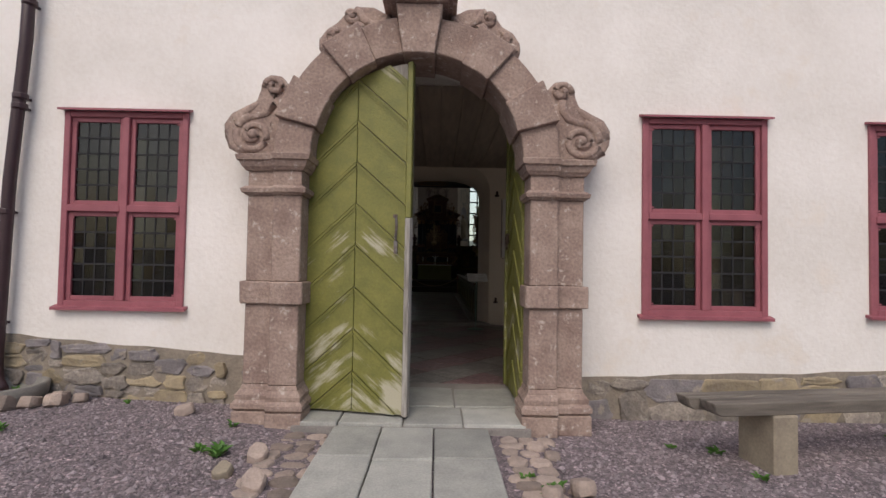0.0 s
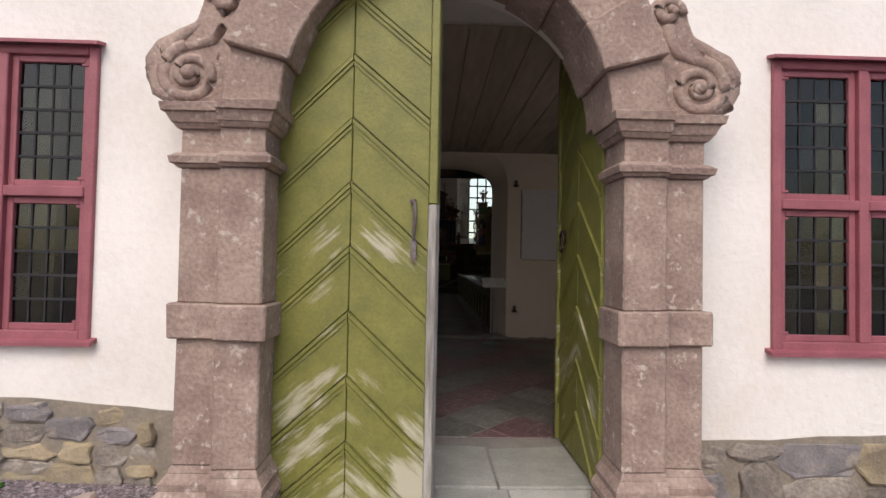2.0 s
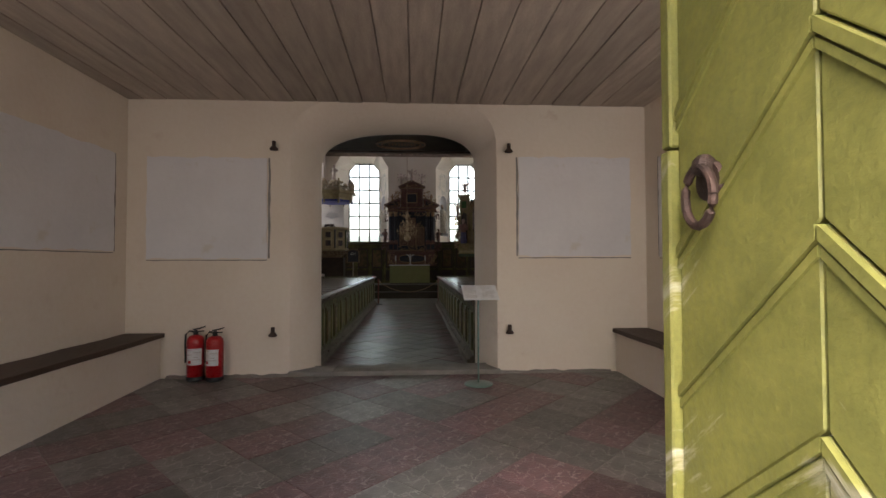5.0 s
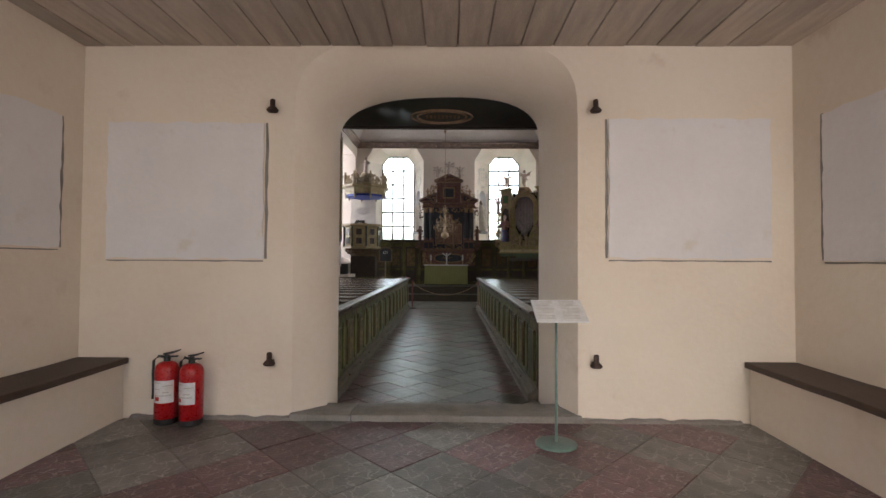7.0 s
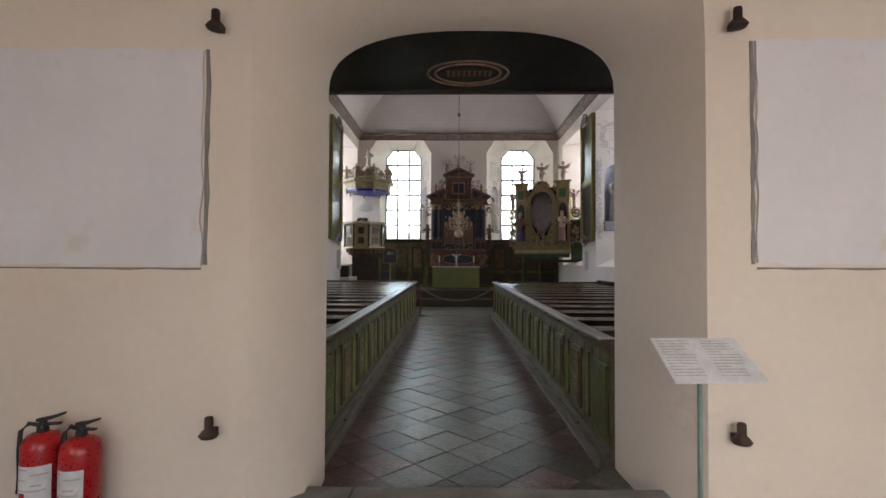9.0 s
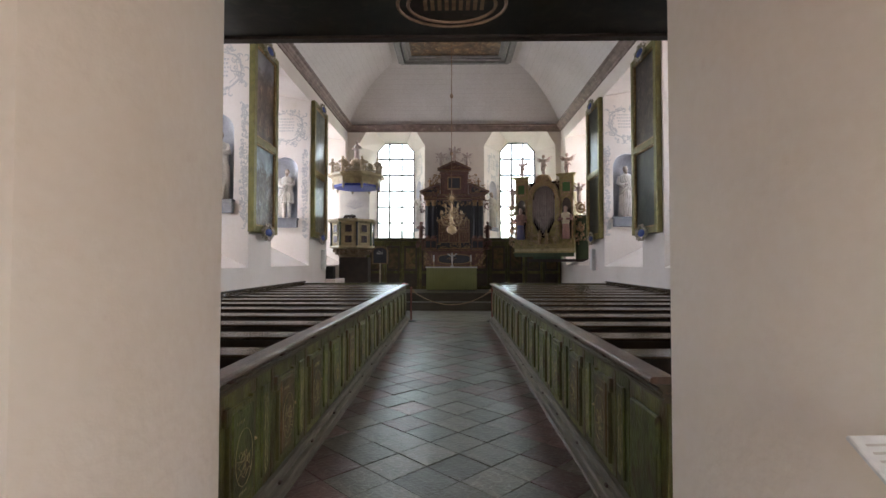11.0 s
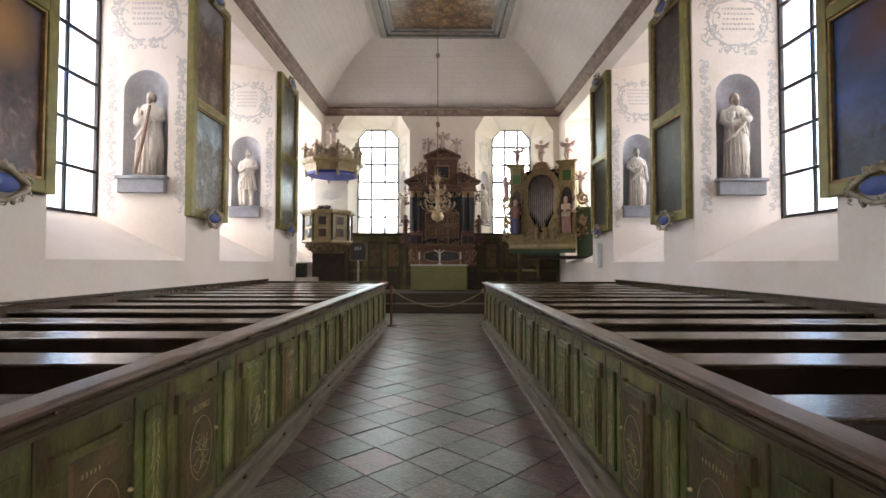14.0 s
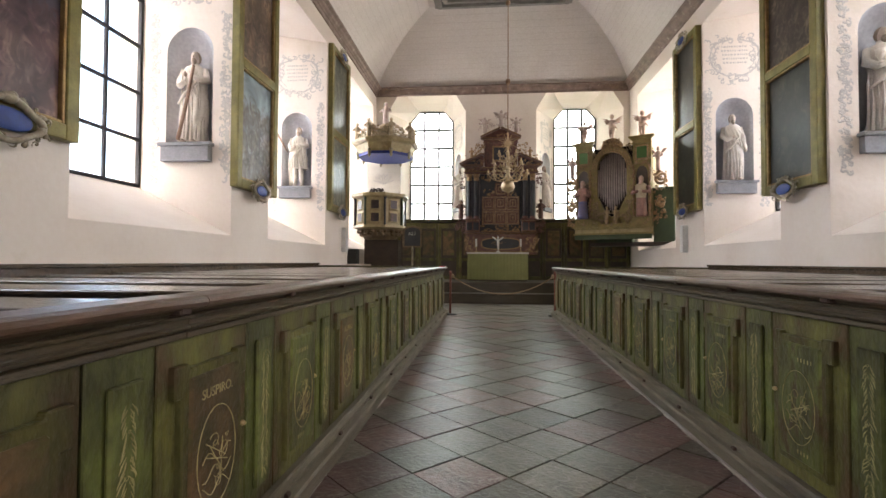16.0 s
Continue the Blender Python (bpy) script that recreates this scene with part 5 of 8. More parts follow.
FLESH_BROWN = material("tinted_carving", (0.34, 0.22, 0.16), (0.22, 0.14, 0.1), 0.55, 8, 0.2, 50)
ROBE_BLUE = material("blue_robe_paint", (0.07, 0.085, 0.21), (0.12, 0.1, 0.16), 0.5, 9, 0.2, 50)
STEP_WOOD = material("dark_step_wood", (0.065, 0.05, 0.036), (0.04, 0.032, 0.024), 0.5, 4, 0.2, 50, stretch=(0.7, 5, 5))
# grey tint only dims how bright the window lamps look through the panes
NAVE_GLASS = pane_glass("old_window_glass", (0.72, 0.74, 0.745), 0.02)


HAIR = material("tinted_hair_carving", (0.4, 0.32, 0.26), (0.28, 0.22, 0.17), 0.6, 14, 0.3, 50)
SKIN_PALE = material("tinted_skin_carving", (0.63, 0.53, 0.46), (0.54, 0.44, 0.37), 0.55, 8, 0.2, 50)


def carving(bm, x0, x1, z0, z1, y, n, size, r):
    """Dense carved foliage over a field: curled stems, leaves and buds."""
    x0, x1 = sorted((x0, x1))
    g = size * 0.25
    for k in range(int(n * 1.7)):
        cx, cz = r.uniform(x0 - g, x1 + g), r.uniform(z0 - g, z1 + g)
        a0, sg, sz = r.uniform(0, 6.28), r.choice((-1, 1)), size * r.uniform(0.4, 0.85)
        tube(bm, [(cx + sz * (1 - 0.8 * i / 9) * math.cos(a0 + sg * 5.5 * i / 9), y - 0.25 * size * math.sin(2.6 * i / 9), cz + sz * (1 - 0.8 * i / 9) * math.sin(a0 + sg * 5.5 * i / 9)) for i in range(10)], [sz * (0.08 + 0.2 * math.sin(3 * i / 9)) for i in range(10)], 5)
        ball(bm, (cx, y - 0.2 * size, cz), sz * 0.3, sz * 0.25, sz * 0.3, 6)


def painting(name, low, mid, high, seed, glow=None, horizon=None):
    """A dim varnished oil painting: soft figures and clouds in a few colours."""
    m = bpy.data.materials.new(name)
    m.use_nodes = True
    n, l = m.node_tree.nodes, m.node_tree.links
    b = n["Principled BSDF"]
    tc, mp = n.new("ShaderNodeTexCoord"), n.new("ShaderNodeMapping")
    mp.inputs["Location"].default_value = (seed * 3.1, seed * 1.7, seed * 0.9)
    l.new(tc.outputs["Object"], mp.inputs["Vector"])
    a, f = n.new("ShaderNodeTexNoise"), n.new("ShaderNodeTexNoise")
    a.inputs["Scale"].default_value, a.inputs["Detail"].default_value, a.inputs["Distortion"].default_value = 1.5, 4, 1.2
    f.inputs["Scale"].default_value, f.inputs["Detail"].default_value, f.inputs["Distortion"].default_value = 6.5, 7, 1.6
    l.new(mp.outputs[0], a.inputs["Vector"])
    l.new(mp.outputs[0], f.inputs["Vector"])
    r1, r2 = n.new("ShaderNodeValToRGB"), n.new("ShaderNodeValToRGB")
    for r, stops in ((r1, ((0.32, low), (0.5, mid), (0.68, high))), (r2, ((0.3, [c * 0.25 for c in low]), (0.52, mid), (0.72, [min(1, c * 1.5) for c in high])))):
        r.color_ramp.elements[0].position, r.color_ramp.elements[0].color = stops[0][0], (*stops[0][1], 1)
        r.color_ramp.elements[1].position, r.color_ramp.elements[1].color = stops[2][0], (*stops[2][1], 1)
        e = r.color_ramp.elements.new(stops[1][0])
        e.color = (*stops[1][1], 1)
    l.new(a.outputs["Fac"], r1.inputs["Fac"])
    l.new(f.outputs["Fac"], r2.inputs["Fac"])
    mix = n.new("ShaderNodeMix")
    mix.data_type = "RGBA"
    mix.inputs["Factor"].default_value = 0.5
    l.new(r1.outputs["Color"], mix.inputs["A"])
    l.new(r2.outputs["Color"], mix.inputs["B"])
    col = mix.outputs["Result"]
    # crowded soft-edged shapes
    st = n.new("ShaderNodeMapping")
    st.inputs["Scale"].default_value = (1, 1, 0.45)
    bend = n.new("ShaderNodeMix")
    bend.data_type, bend.blend_type = "RGBA", "LINEAR_LIGHT"
    bend.inputs["Factor"].default_value = 0.13
    l.new(mp.outputs[0], bend.inputs["A"])
    l.new(f.outputs["Color"], bend.inputs["B"])
    l.new(bend.outputs["Result"], st.inputs["Vector"])
    for scale, amount in ((4.5, 0.6), (11.0, 0.45)):
        vor = n.new("ShaderNodeTexVoronoi")
        vor.feature = "SMOOTH_F1"
        vor.inputs["Scale"].default_value, vor.inputs["Smoothness"].default_value = scale, 0.35
        l.new(st.outputs[0], vor.inputs["Vector"])
        hs = n.new("ShaderNodeValToRGB")
        hs.color_ramp.elements[0].position, hs.color_ramp.elements[0].color = 0.1, (1.0, 0.95, 0.85, 1)
        hs.color_ramp.elements[1].position, hs.color_ramp.elements[1].color = 0.62, (0.12, 0.11, 0.13, 1)
        l.new(vor.outputs["Distance"], hs.inputs["Fac"])
        mu = n.new("ShaderNodeMix")
        mu.data_type, mu.blend_type = "RGBA", "MULTIPLY"
        mu.inputs["Factor"].default_value = amount
        l.new(col, mu.inputs["A"])
        l.new(hs.outputs["Color"], mu.inputs["B"])
        col = mu.outputs["Result"]
    if horizon:
        # open sky or dusk above the crowd
        hz, band, colour = horizon
        sep, add2 = n.new("ShaderNodeSeparateXYZ"), n.new("ShaderNodeMath")
        l.new(tc.outputs["Object"], sep.inputs[0])
        add2.operation = "MULTIPLY_ADD"
        add2.inputs[1].default_value = 0.6
        l.new(f.outputs["Fac"], add2.inputs[0])
        l.new(sep.outputs["Z"], add2.inputs[2])
        up = n.new("ShaderNodeMapRange")
        up.inputs["From Min"].default_value, up.inputs["From Max"].default_value = hz + 0.3, hz + 0.3 + band
        l.new(add2.outputs[0], up.inputs["Value"])
        mh = n.new("ShaderNodeMix")
        mh.data_type = "RGBA"
        l.new(up.outputs[0], mh.inputs["Factor"])
        l.new(col, mh.inputs["A"])
        tone, th = n.new("ShaderNodeHueSaturation"), n.new("ShaderNodeMapRange")
        th.inputs["From Min"].default_value, th.inputs["From Max"].default_value = 0.3, 0.7
        th.inputs["To Min"].default_value, th.inputs["To Max"].default_value = 0.35, 1.7
        l.new(a.outputs["Fac"], th.inputs["Value"])
        l.new(th.outputs[0], tone.inputs["Value"])
        tone.inputs["Color"].default_value = (*colour, 1)
        l.new(tone.outputs["Color"], mh.inputs["B"])
        col = mh.outputs["Result"]
    if glow:
        (gx, gy, gz), rad, colour = glow
        d = n.new("ShaderNodeVectorMath")
        d.operation = "DISTANCE"
        d.inputs[1].default_value = (gx, gy, gz)
        l.new(tc.outputs["Object"], d.inputs[0])
        g = n.new("ShaderNodeMapRange")
        g.inputs["From Min"].default_value, g.inputs["From Max"].default_value = rad, 0.05
        l.new(d.outputs["Value"], g.inputs["Value"])
        mx = n.new("ShaderNodeMix")
        mx.data_type = "RGBA"
        l.new(g.outputs[0], mx.inputs["Factor"])
        l.new(col, mx.inputs["A"])
        mx.inputs["B"].default_value = (*colour, 1)
        col = mx.outputs["Result"]
    l.new(col, b.inputs["Base Color"])
    b.inputs["Roughness"].default_value = 0.3
    b.inputs["Specular IOR Level"].default_value = 0.42
    return m


# ---- nave floor ----
floor_nave = bpy.data.objects["floor_nave"]
nave_rnd = random.Random(31)
def nave_pick(i, j, x, y):
    p = 0.75 if x < -0.55 else 0.6 if x > 0.65 else 0.22
    return TILE_NAVE_RED if nave_rnd.random() < p else TILE_NAVE


TILE_NAVE = material("worn_grey_church_stone", (0.125, 0.113, 0.086), (0.072, 0.064, 0.05), 0.34, 6, 0.6, 32, vary=0.4, spec=0.42, grain=0.45, veins=((0.24, 0.22, 0.19), 6))
TILE_NAVE_RED = material("worn_red_church_stone", (0.138, 0.074, 0.065), (0.085, 0.052, 0.046), 0.36, 7, 0.6, 32, vary=0.35, spec=0.42, grain=0.45, stain=((0.2, 0.165, 0.145), 9, 0.62), veins=((0.24, 0.2, 0.18), 6))
tile_floor(floor_nave, [(-1.2, 10.36), (1.25, 10.36), (1.2, 21.7), (-1.2, 21.7)], lambda y: 0.0, 0.36, (-0.41, 13.94), nave_pick, joint=0.006)
bm = bmesh.new()
tile_floor(floor_nave, [(-4.0, 21.71), (4.25, 21.71), (4.25, 24.4), (-4.0, 24.4)], lambda y: 0.0, 0.36, (-0.41, 13.94), nave_pick, joined=bm)
cross = part("tile_field", bm, TILE_NAVE, floor_nave, "worn grey stone tiles before the altar step")
tagged(cross, kind="stuff")
# dusty joint along the pews
for x0, x1, ya in ((-1.25, -1.09, 10.9), (1.02, 1.2, 11.12)):
    bm = bmesh.new()
    prism(bm, [(x0, -0.03), (x1, -0.03), (x1 - 0.02, 0.004), (x0 + 0.02, 0.01)], "y", ya, 21.6)
    bmesh.ops.subdivide_edges(bm, edges=[e for e in bm.edges if e.calc_length() > 2], cuts=60)
    roughen(bm, 0.012, 6)
    structure("trim_mortar", bm, JOINT, "dusty mortar strip along the pews")

# ---- pews ----
PITCH, PY0, ROWS_N = 0.77, 10.89, 14
def curl(bm, cy, cz, size, s, r):
    pts = []
    a0, sg = r.uniform(0, 6.28), r.choice((-1, 1))
    for i in range(9):
        t = i / 8
        rad = size * (1 - 0.7 * t)
        pts.append((-s * 0.036, cy + rad * math.cos(a0 + sg * 5 * t), cz + rad * math.sin(a0 + sg * 5 * t)))
    tube(bm, pts, 0.0014, 4)


def pew(s, variant):
    """One pew: painted door and pilaster to the aisle, back and seat towards the wall."""
    r = random.Random(variant + (40 if s > 0 else 0))
    fx = -1.21 if s < 0 else 1.16
    p = thing("box_pew", (fx, PY0, 0), 0, "old box pew, green painted door, dark plank back", "pew", "box pews along the aisle")
    def X(d):
        return s * d
    bm = bmesh.new()
    box(bm, X(0.0), 0.255, 0.13, X(0.035), 0.765, 0.935)
    bevel(bm, 0.004)
    door = part("door", bm, PANEL_B, p)
    # raised field with eared upper corners
    bm = bmesh.new()
    out = [(0.34, 0.2), (0.69, 0.2), (0.69, 0.70), (0.725, 0.70), (0.725, 0.80), (0.655, 0.80), (0.655, 0.785), (0.375, 0.785), (0.375, 0.80), (0.305, 0.80), (0.305, 0.70), (0.34, 0.70)]
    prism(bm, out, "x", X(-0.024), X(0.01))
    bevel(bm, 0.005)
    part("raised_frame", bm, PANEL_B, door)
    bm = bmesh.new()
    box(bm, X(-0.034), 0.37, 0.23, X(0.0), 0.66, 0.755)
    bevel(bm, 0.008)
    part("field", bm, BROWN_FIELD if variant in (1, 2) else PANEL_A, door)
    bm = bmesh.new()
    tube(bm, [(X(-0.0355), 0.515 + 0.115 * math.cos(a), 0.47 + 0.165 * math.sin(a)) for a in [2 * math.pi * k / 28 for k in range(29)]], 0.002, 4)
    for k in range(9):
        curl(bm, 0.515 + r.uniform(-0.06, 0.06), 0.45 + r.uniform(-0.1, 0.08), r.uniform(0.01, 0.035), s, r)
    for k in range(3):
        zz = 0.37 + 0.05 * k
        tube(bm, [(X(-0.0355), 0.515 + (-0.085 + 0.017 * i), zz + 0.02 * math.sin(i * 0.9 + k * 2 + variant)) for i in range(11)], 0.0018, 4)
    for k in range(4):
        a = r.uniform(0, 3.1)
        dy, dz = 0.07 * math.cos(a), 0.07 * math.sin(a)
        cy, cz = 0.515 + r.uniform(-0.03, 0.03), 0.45 + r.uniform(-0.05, 0.05)
        tube(bm, [(X(-0.0355), cy - dy, cz - dz), (X(-0.0355), cy + dy, cz + dz)], 0.002, 4)
    part("emblem", bm, INK_GOLD, door, "oval painted emblem in faded gold line")
    bm = bmesh.new()
    y, nchar = 0.42, r.randint(5, 8)
    for k in range(nchar):
        w = r.uniform(0.012, 0.02)
        box(bm, X(-0.0355), y, 0.676 + r.uniform(-0.002, 0.002), X(-0.033), y + w * 0.4, 0.694)
        y += w + 0.006
    y = 0.45
    for k in range(r.randint(3, 6)):
        box(bm, X(-0.0355), y, 0.264, X(-0.033), y + 0.007, 0.281)
        y += 0.022
    if not (s < 0 and variant == 2):
        part("inscription", bm, INK_GOLD, door, "illegible gold lettering")
    else:
        bm.free()
        txt = bpy.data.curves.new("inscription", "FONT")
        txt.body, txt.size, txt.extrude, txt.align_x = "SUSPIRO.", 0.046, 0.0008, "CENTER"
        txt.materials.append(INK_GOLD)
        t = new("inscription", txt)
        t.parent = door
        t.matrix_basis = Matrix(((0, 0, 1, X(-0.035)), (1, 0, 0, 0.515), (0, 1, 0, 0.672), (0, 0, 0, 1)))
        tagged(t, "gold word on brown field")
    bm = bmesh.new()
    box(bm, X(0.0), 0.005, 0.13, X(0.035), 0.247, 0.935)
    bevel(bm, 0.004)
    post = part("pilaster", bm, PANEL_A, p)
    bm = bmesh.new()
    box(bm, X(-0.018), 0.065, 0.2, X(0.0), 0.19, 0.80)
    bevel(bm, 0.006)
    part("field", bm, PANEL_A, post)
    bm = bmesh.new()
    z = 0.25
    while z < 0.75:
        swell = 0.5 + 0.5 * abs(math.sin((z - 0.25) * 15))
        for sd in (-1, 1):
            w, lean = r.uniform(0.015, 0.026), r.uniform(0.3, 1.1)
            cy = 0.1275 + sd * r.uniform(0.003, 0.012)
            tube(bm, [(X(-0.0185), cy, z), (X(-0.02), cy + sd * w * lean * swell, z - w * 0.7), (X(-0.0185), cy + sd * w * 1.5 * lean * swell, z - w * 1.5)], [0.001, 0.003, 0.001], 4)
        if r.random() < 0.3:
            curl(bm, 0.1275 + r.uniform(-0.012, 0.012), z, r.uniform(0.006, 0.012), s, r)
        z += r.uniform(0.011, 0.017)
    for v in bm.verts:
        v.co.x = max(min(v.co.x, 0.021), -0.021)
    part("garland", bm, INK_GOLD, post, "faded gold painted garland")
    # latch, hinge pin
    bm = bmesh.new()
    box(bm, X(-0.085), 0.235, 0.962, X(-0.035), 0.285, 0.99)
    bevel(bm, 0.005)
    part("bolt", bm, IRON, p, "black iron bolt")
    bm = bmesh.new()
    box(bm, X(-0.075), 0.24, 0.075, X(-0.03), 0.28, 0.1)
    bevel(bm, 0.005)
    part("bolt", bm, IRON, p, "black iron bolt")
    bm = bmesh.new()
    lathe(bm, [(0.008, 0), (0.012, 0.008), (0.006, 0.02)], 8)
    o = part("knob", bm, BRASS, p)
    o.matrix_basis = pose(X(0.0), 0.735, 0.5, 0, -90 * s, 0)
    # back, cap and seat across to the wall
    L = 2.74 if s < 0 else 3.02
    # back and seat take the shade-dark wood, the rail does not
    bm = bmesh.new()
    box(bm, X(0.04), 0.235, 0.05, X(L), 0.265, 0.97)
    part("back", bm, CHURCH_WOOD, p)
    bm = bmesh.new()
    prism(bm, [(0.14, 0.962), (0.35, 0.978), (0.355, 1.0), (0.135, 0.987)], "x", X(0.045), X(L))
    bevel(bm, 0.006)
    part("back_rail", bm, BACK_WOOD, p, "polished worn plank top")
    bm = bmesh.new()
    box(bm, X(0.05), -0.16, 0.42, X(L), 0.23, 0.455)
    part("seat", bm, CHURCH_WOOD, p)
    return p


for s in (-1, 1):
    for i in range(ROWS_N):
        row = 4 if s > 0 and i == 0 else i
        if i < 4:
            q = pew(s, i)
            pats = [q] if i == 0 else pats + [q]
            q.matrix_world = pose(q.location.x, PY0 + PITCH * row, 0)
        elif s < 0 or i > 4:
            src = pats[(0, 2, 3)[i % 3]]
            copy_thing(src, pose(src.location.x, PY0 + PITCH * i, 0))
    fx = -1.21 if s < 0 else 1.16
    y1, ys = PY0 + PITCH * ROWS_N, 0.0 if s < 0 else 0.22
    rail = thing("pew_top_rail", (fx, PY0, 0.912), 0, "long worn wooden rail capping the pew fronts", "rail", "pew rails")
    prof = [(-0.008, -0.035), (-0.02, -0.03), (-0.02, -0.014), (-0.01, -0.01), (-0.032, -0.002), (-0.036, 0.006), (-0.024, 0.012), (-0.026, 0.028), (-0.046, 0.034), (-0.05, 0.042), (-0.036, 0.046), (-0.056, 0.056), (-0.064, 0.064), (0.036, 0.064), (0.036, -0.035)]
    cutsy = [ys, 1.9, 4.1, 6.6, y1 - PY0]
    for a, b in zip(cutsy, cutsy[1:]):
        bm = bmesh.new()
        prism(bm, [(s * u, v) for u, v in prof], "y", a + 0.002, b - 0.002)
        part("moulding", bm, MOULD_WOOD, rail, "dark stepped wooden moulding")
        bm = bmesh.new()
        prism(bm, [(s * u, v) for u, v in ((-0.076, 0.0645), (-0.088, 0.072), (-0.092, 0.083), (-0.087, 0.095), (-0.072, 0.102), (0.03, 0.104), (0.046, 0.098), (0.05, 0.083), (0.044, 0.0645))], "y", a + 0.002, b - 0.002)
        bmesh.ops.subdivide_edges(bm, edges=[e for e in bm.edges if e.calc_length() > 1], cuts=14)
        roughen(bm, 0.003, 3)
        part("cap_board", bm, CAP_WOOD, rail, "worn bare wood cap")
    beam = thing("pew_base_beam", (fx, PY0, 0), 0, "heavy worn timber sill under the pew fronts", "beam", "pew sills")
    bm = bmesh.new()
    prism(bm, [(s * u, v) for u, v in ((-0.105, 0.0), (-0.105, 0.07), (-0.095, 0.082), (-0.06, 0.086), (-0.058, 0.11), (-0.035, 0.118), (-0.03, 0.13), (0.08, 0.13), (0.08, 0.0))], "y", ys, y1 - PY0)
    bmesh.ops.subdivide_edges(bm, edges=[e for e in bm.edges if e.calc_length() > 2], cuts=40)
    roughen(bm, 0.006, 3)
    part("sill", bm, BEAM_WOOD, beam)
    bm = bmesh.new()
    wx = NL if s < 0 else NR
    box(bm, wx - s * 0.0, PY0 + ys, 0, wx - s * 0.05, y1, 1.05)
    box(bm, wx, PY0 + ys, 1.05, wx - s * 0.08, y1, 1.085)
    bevel(bm, 0.005)
    whole("pew_wall_board", bm, BACK_WOOD, "dark wooden board closing the pews at the wall", "panelling", "pew wall boards")
    bm = bmesh.new()
    x0, x1 = sorted((fx, wx))
    box(bm, x0, y1, 0, x1, y1 + 0.04, 0.98)
    box(bm, x0, y1 - 0.05, 0.98, x1, y1 + 0.07, 1.03)
    bevel(bm, 0.005)
    whole("pew_screen", bm, PANEL_B, "green painted front panel of the first pew", "panelling", "pew fronts")

end = thing("pew_end_panel", (1.16, PY0, 0), 0, "green painted panel closing the pews at the wall", "panelling")
bm = bmesh.new()
box(bm, 0.0, 0.225, 0.13, 0.035, 0.765, 0.935)
bevel(bm, 0.004)
part("panel", bm, PANEL_B, end)
bm = bmesh.new()
box(bm, -0.03, 0.3, 0.2, 0.0, 0.69, 0.785)
bevel(bm, 0.008)
part("field", bm, PANEL_A, end)

# ---- rope barrier ----
for x in (-1.05, 1.13):
    p = thing("barrier_post", (x, 21.6, 0), 0, "brown-red barrier post on round black foot", "barrier post", "rope posts")
    bm = bmesh.new()
    lathe(bm, [(0.14, 0), (0.14, 0.015), (0.12, 0.025), (0.03, 0.035)], 24)
    part("foot", bm, BLACK, p)
    bm = bmesh.new()
    lathe(bm, [(0.024, 0.03), (0.024, 0.86), (0.03, 0.87), (0.03, 0.91), (0.02, 0.93)], 14)
    part("pole", bm, POST_RED, p, "", True)
    bm = bmesh.new()
    ball(bm, (0.05 if x < 0 else -0.05, 0, 0.82), 0.035, 0.035, 0.05)
    part("hook", bm, ROPE, p)
bm = bmesh.new()
tube(bm, [(-1.03 + 2.14 * k / 24, 21.6, 0.83 - 0.38 * (1 - (2 * k / 24 - 1) ** 2)) for k in range(25)], 0.013, 8)
whole("barrier_rope", bm, ROPE, "pale rope hanging between two posts", "rope", smooth=True)


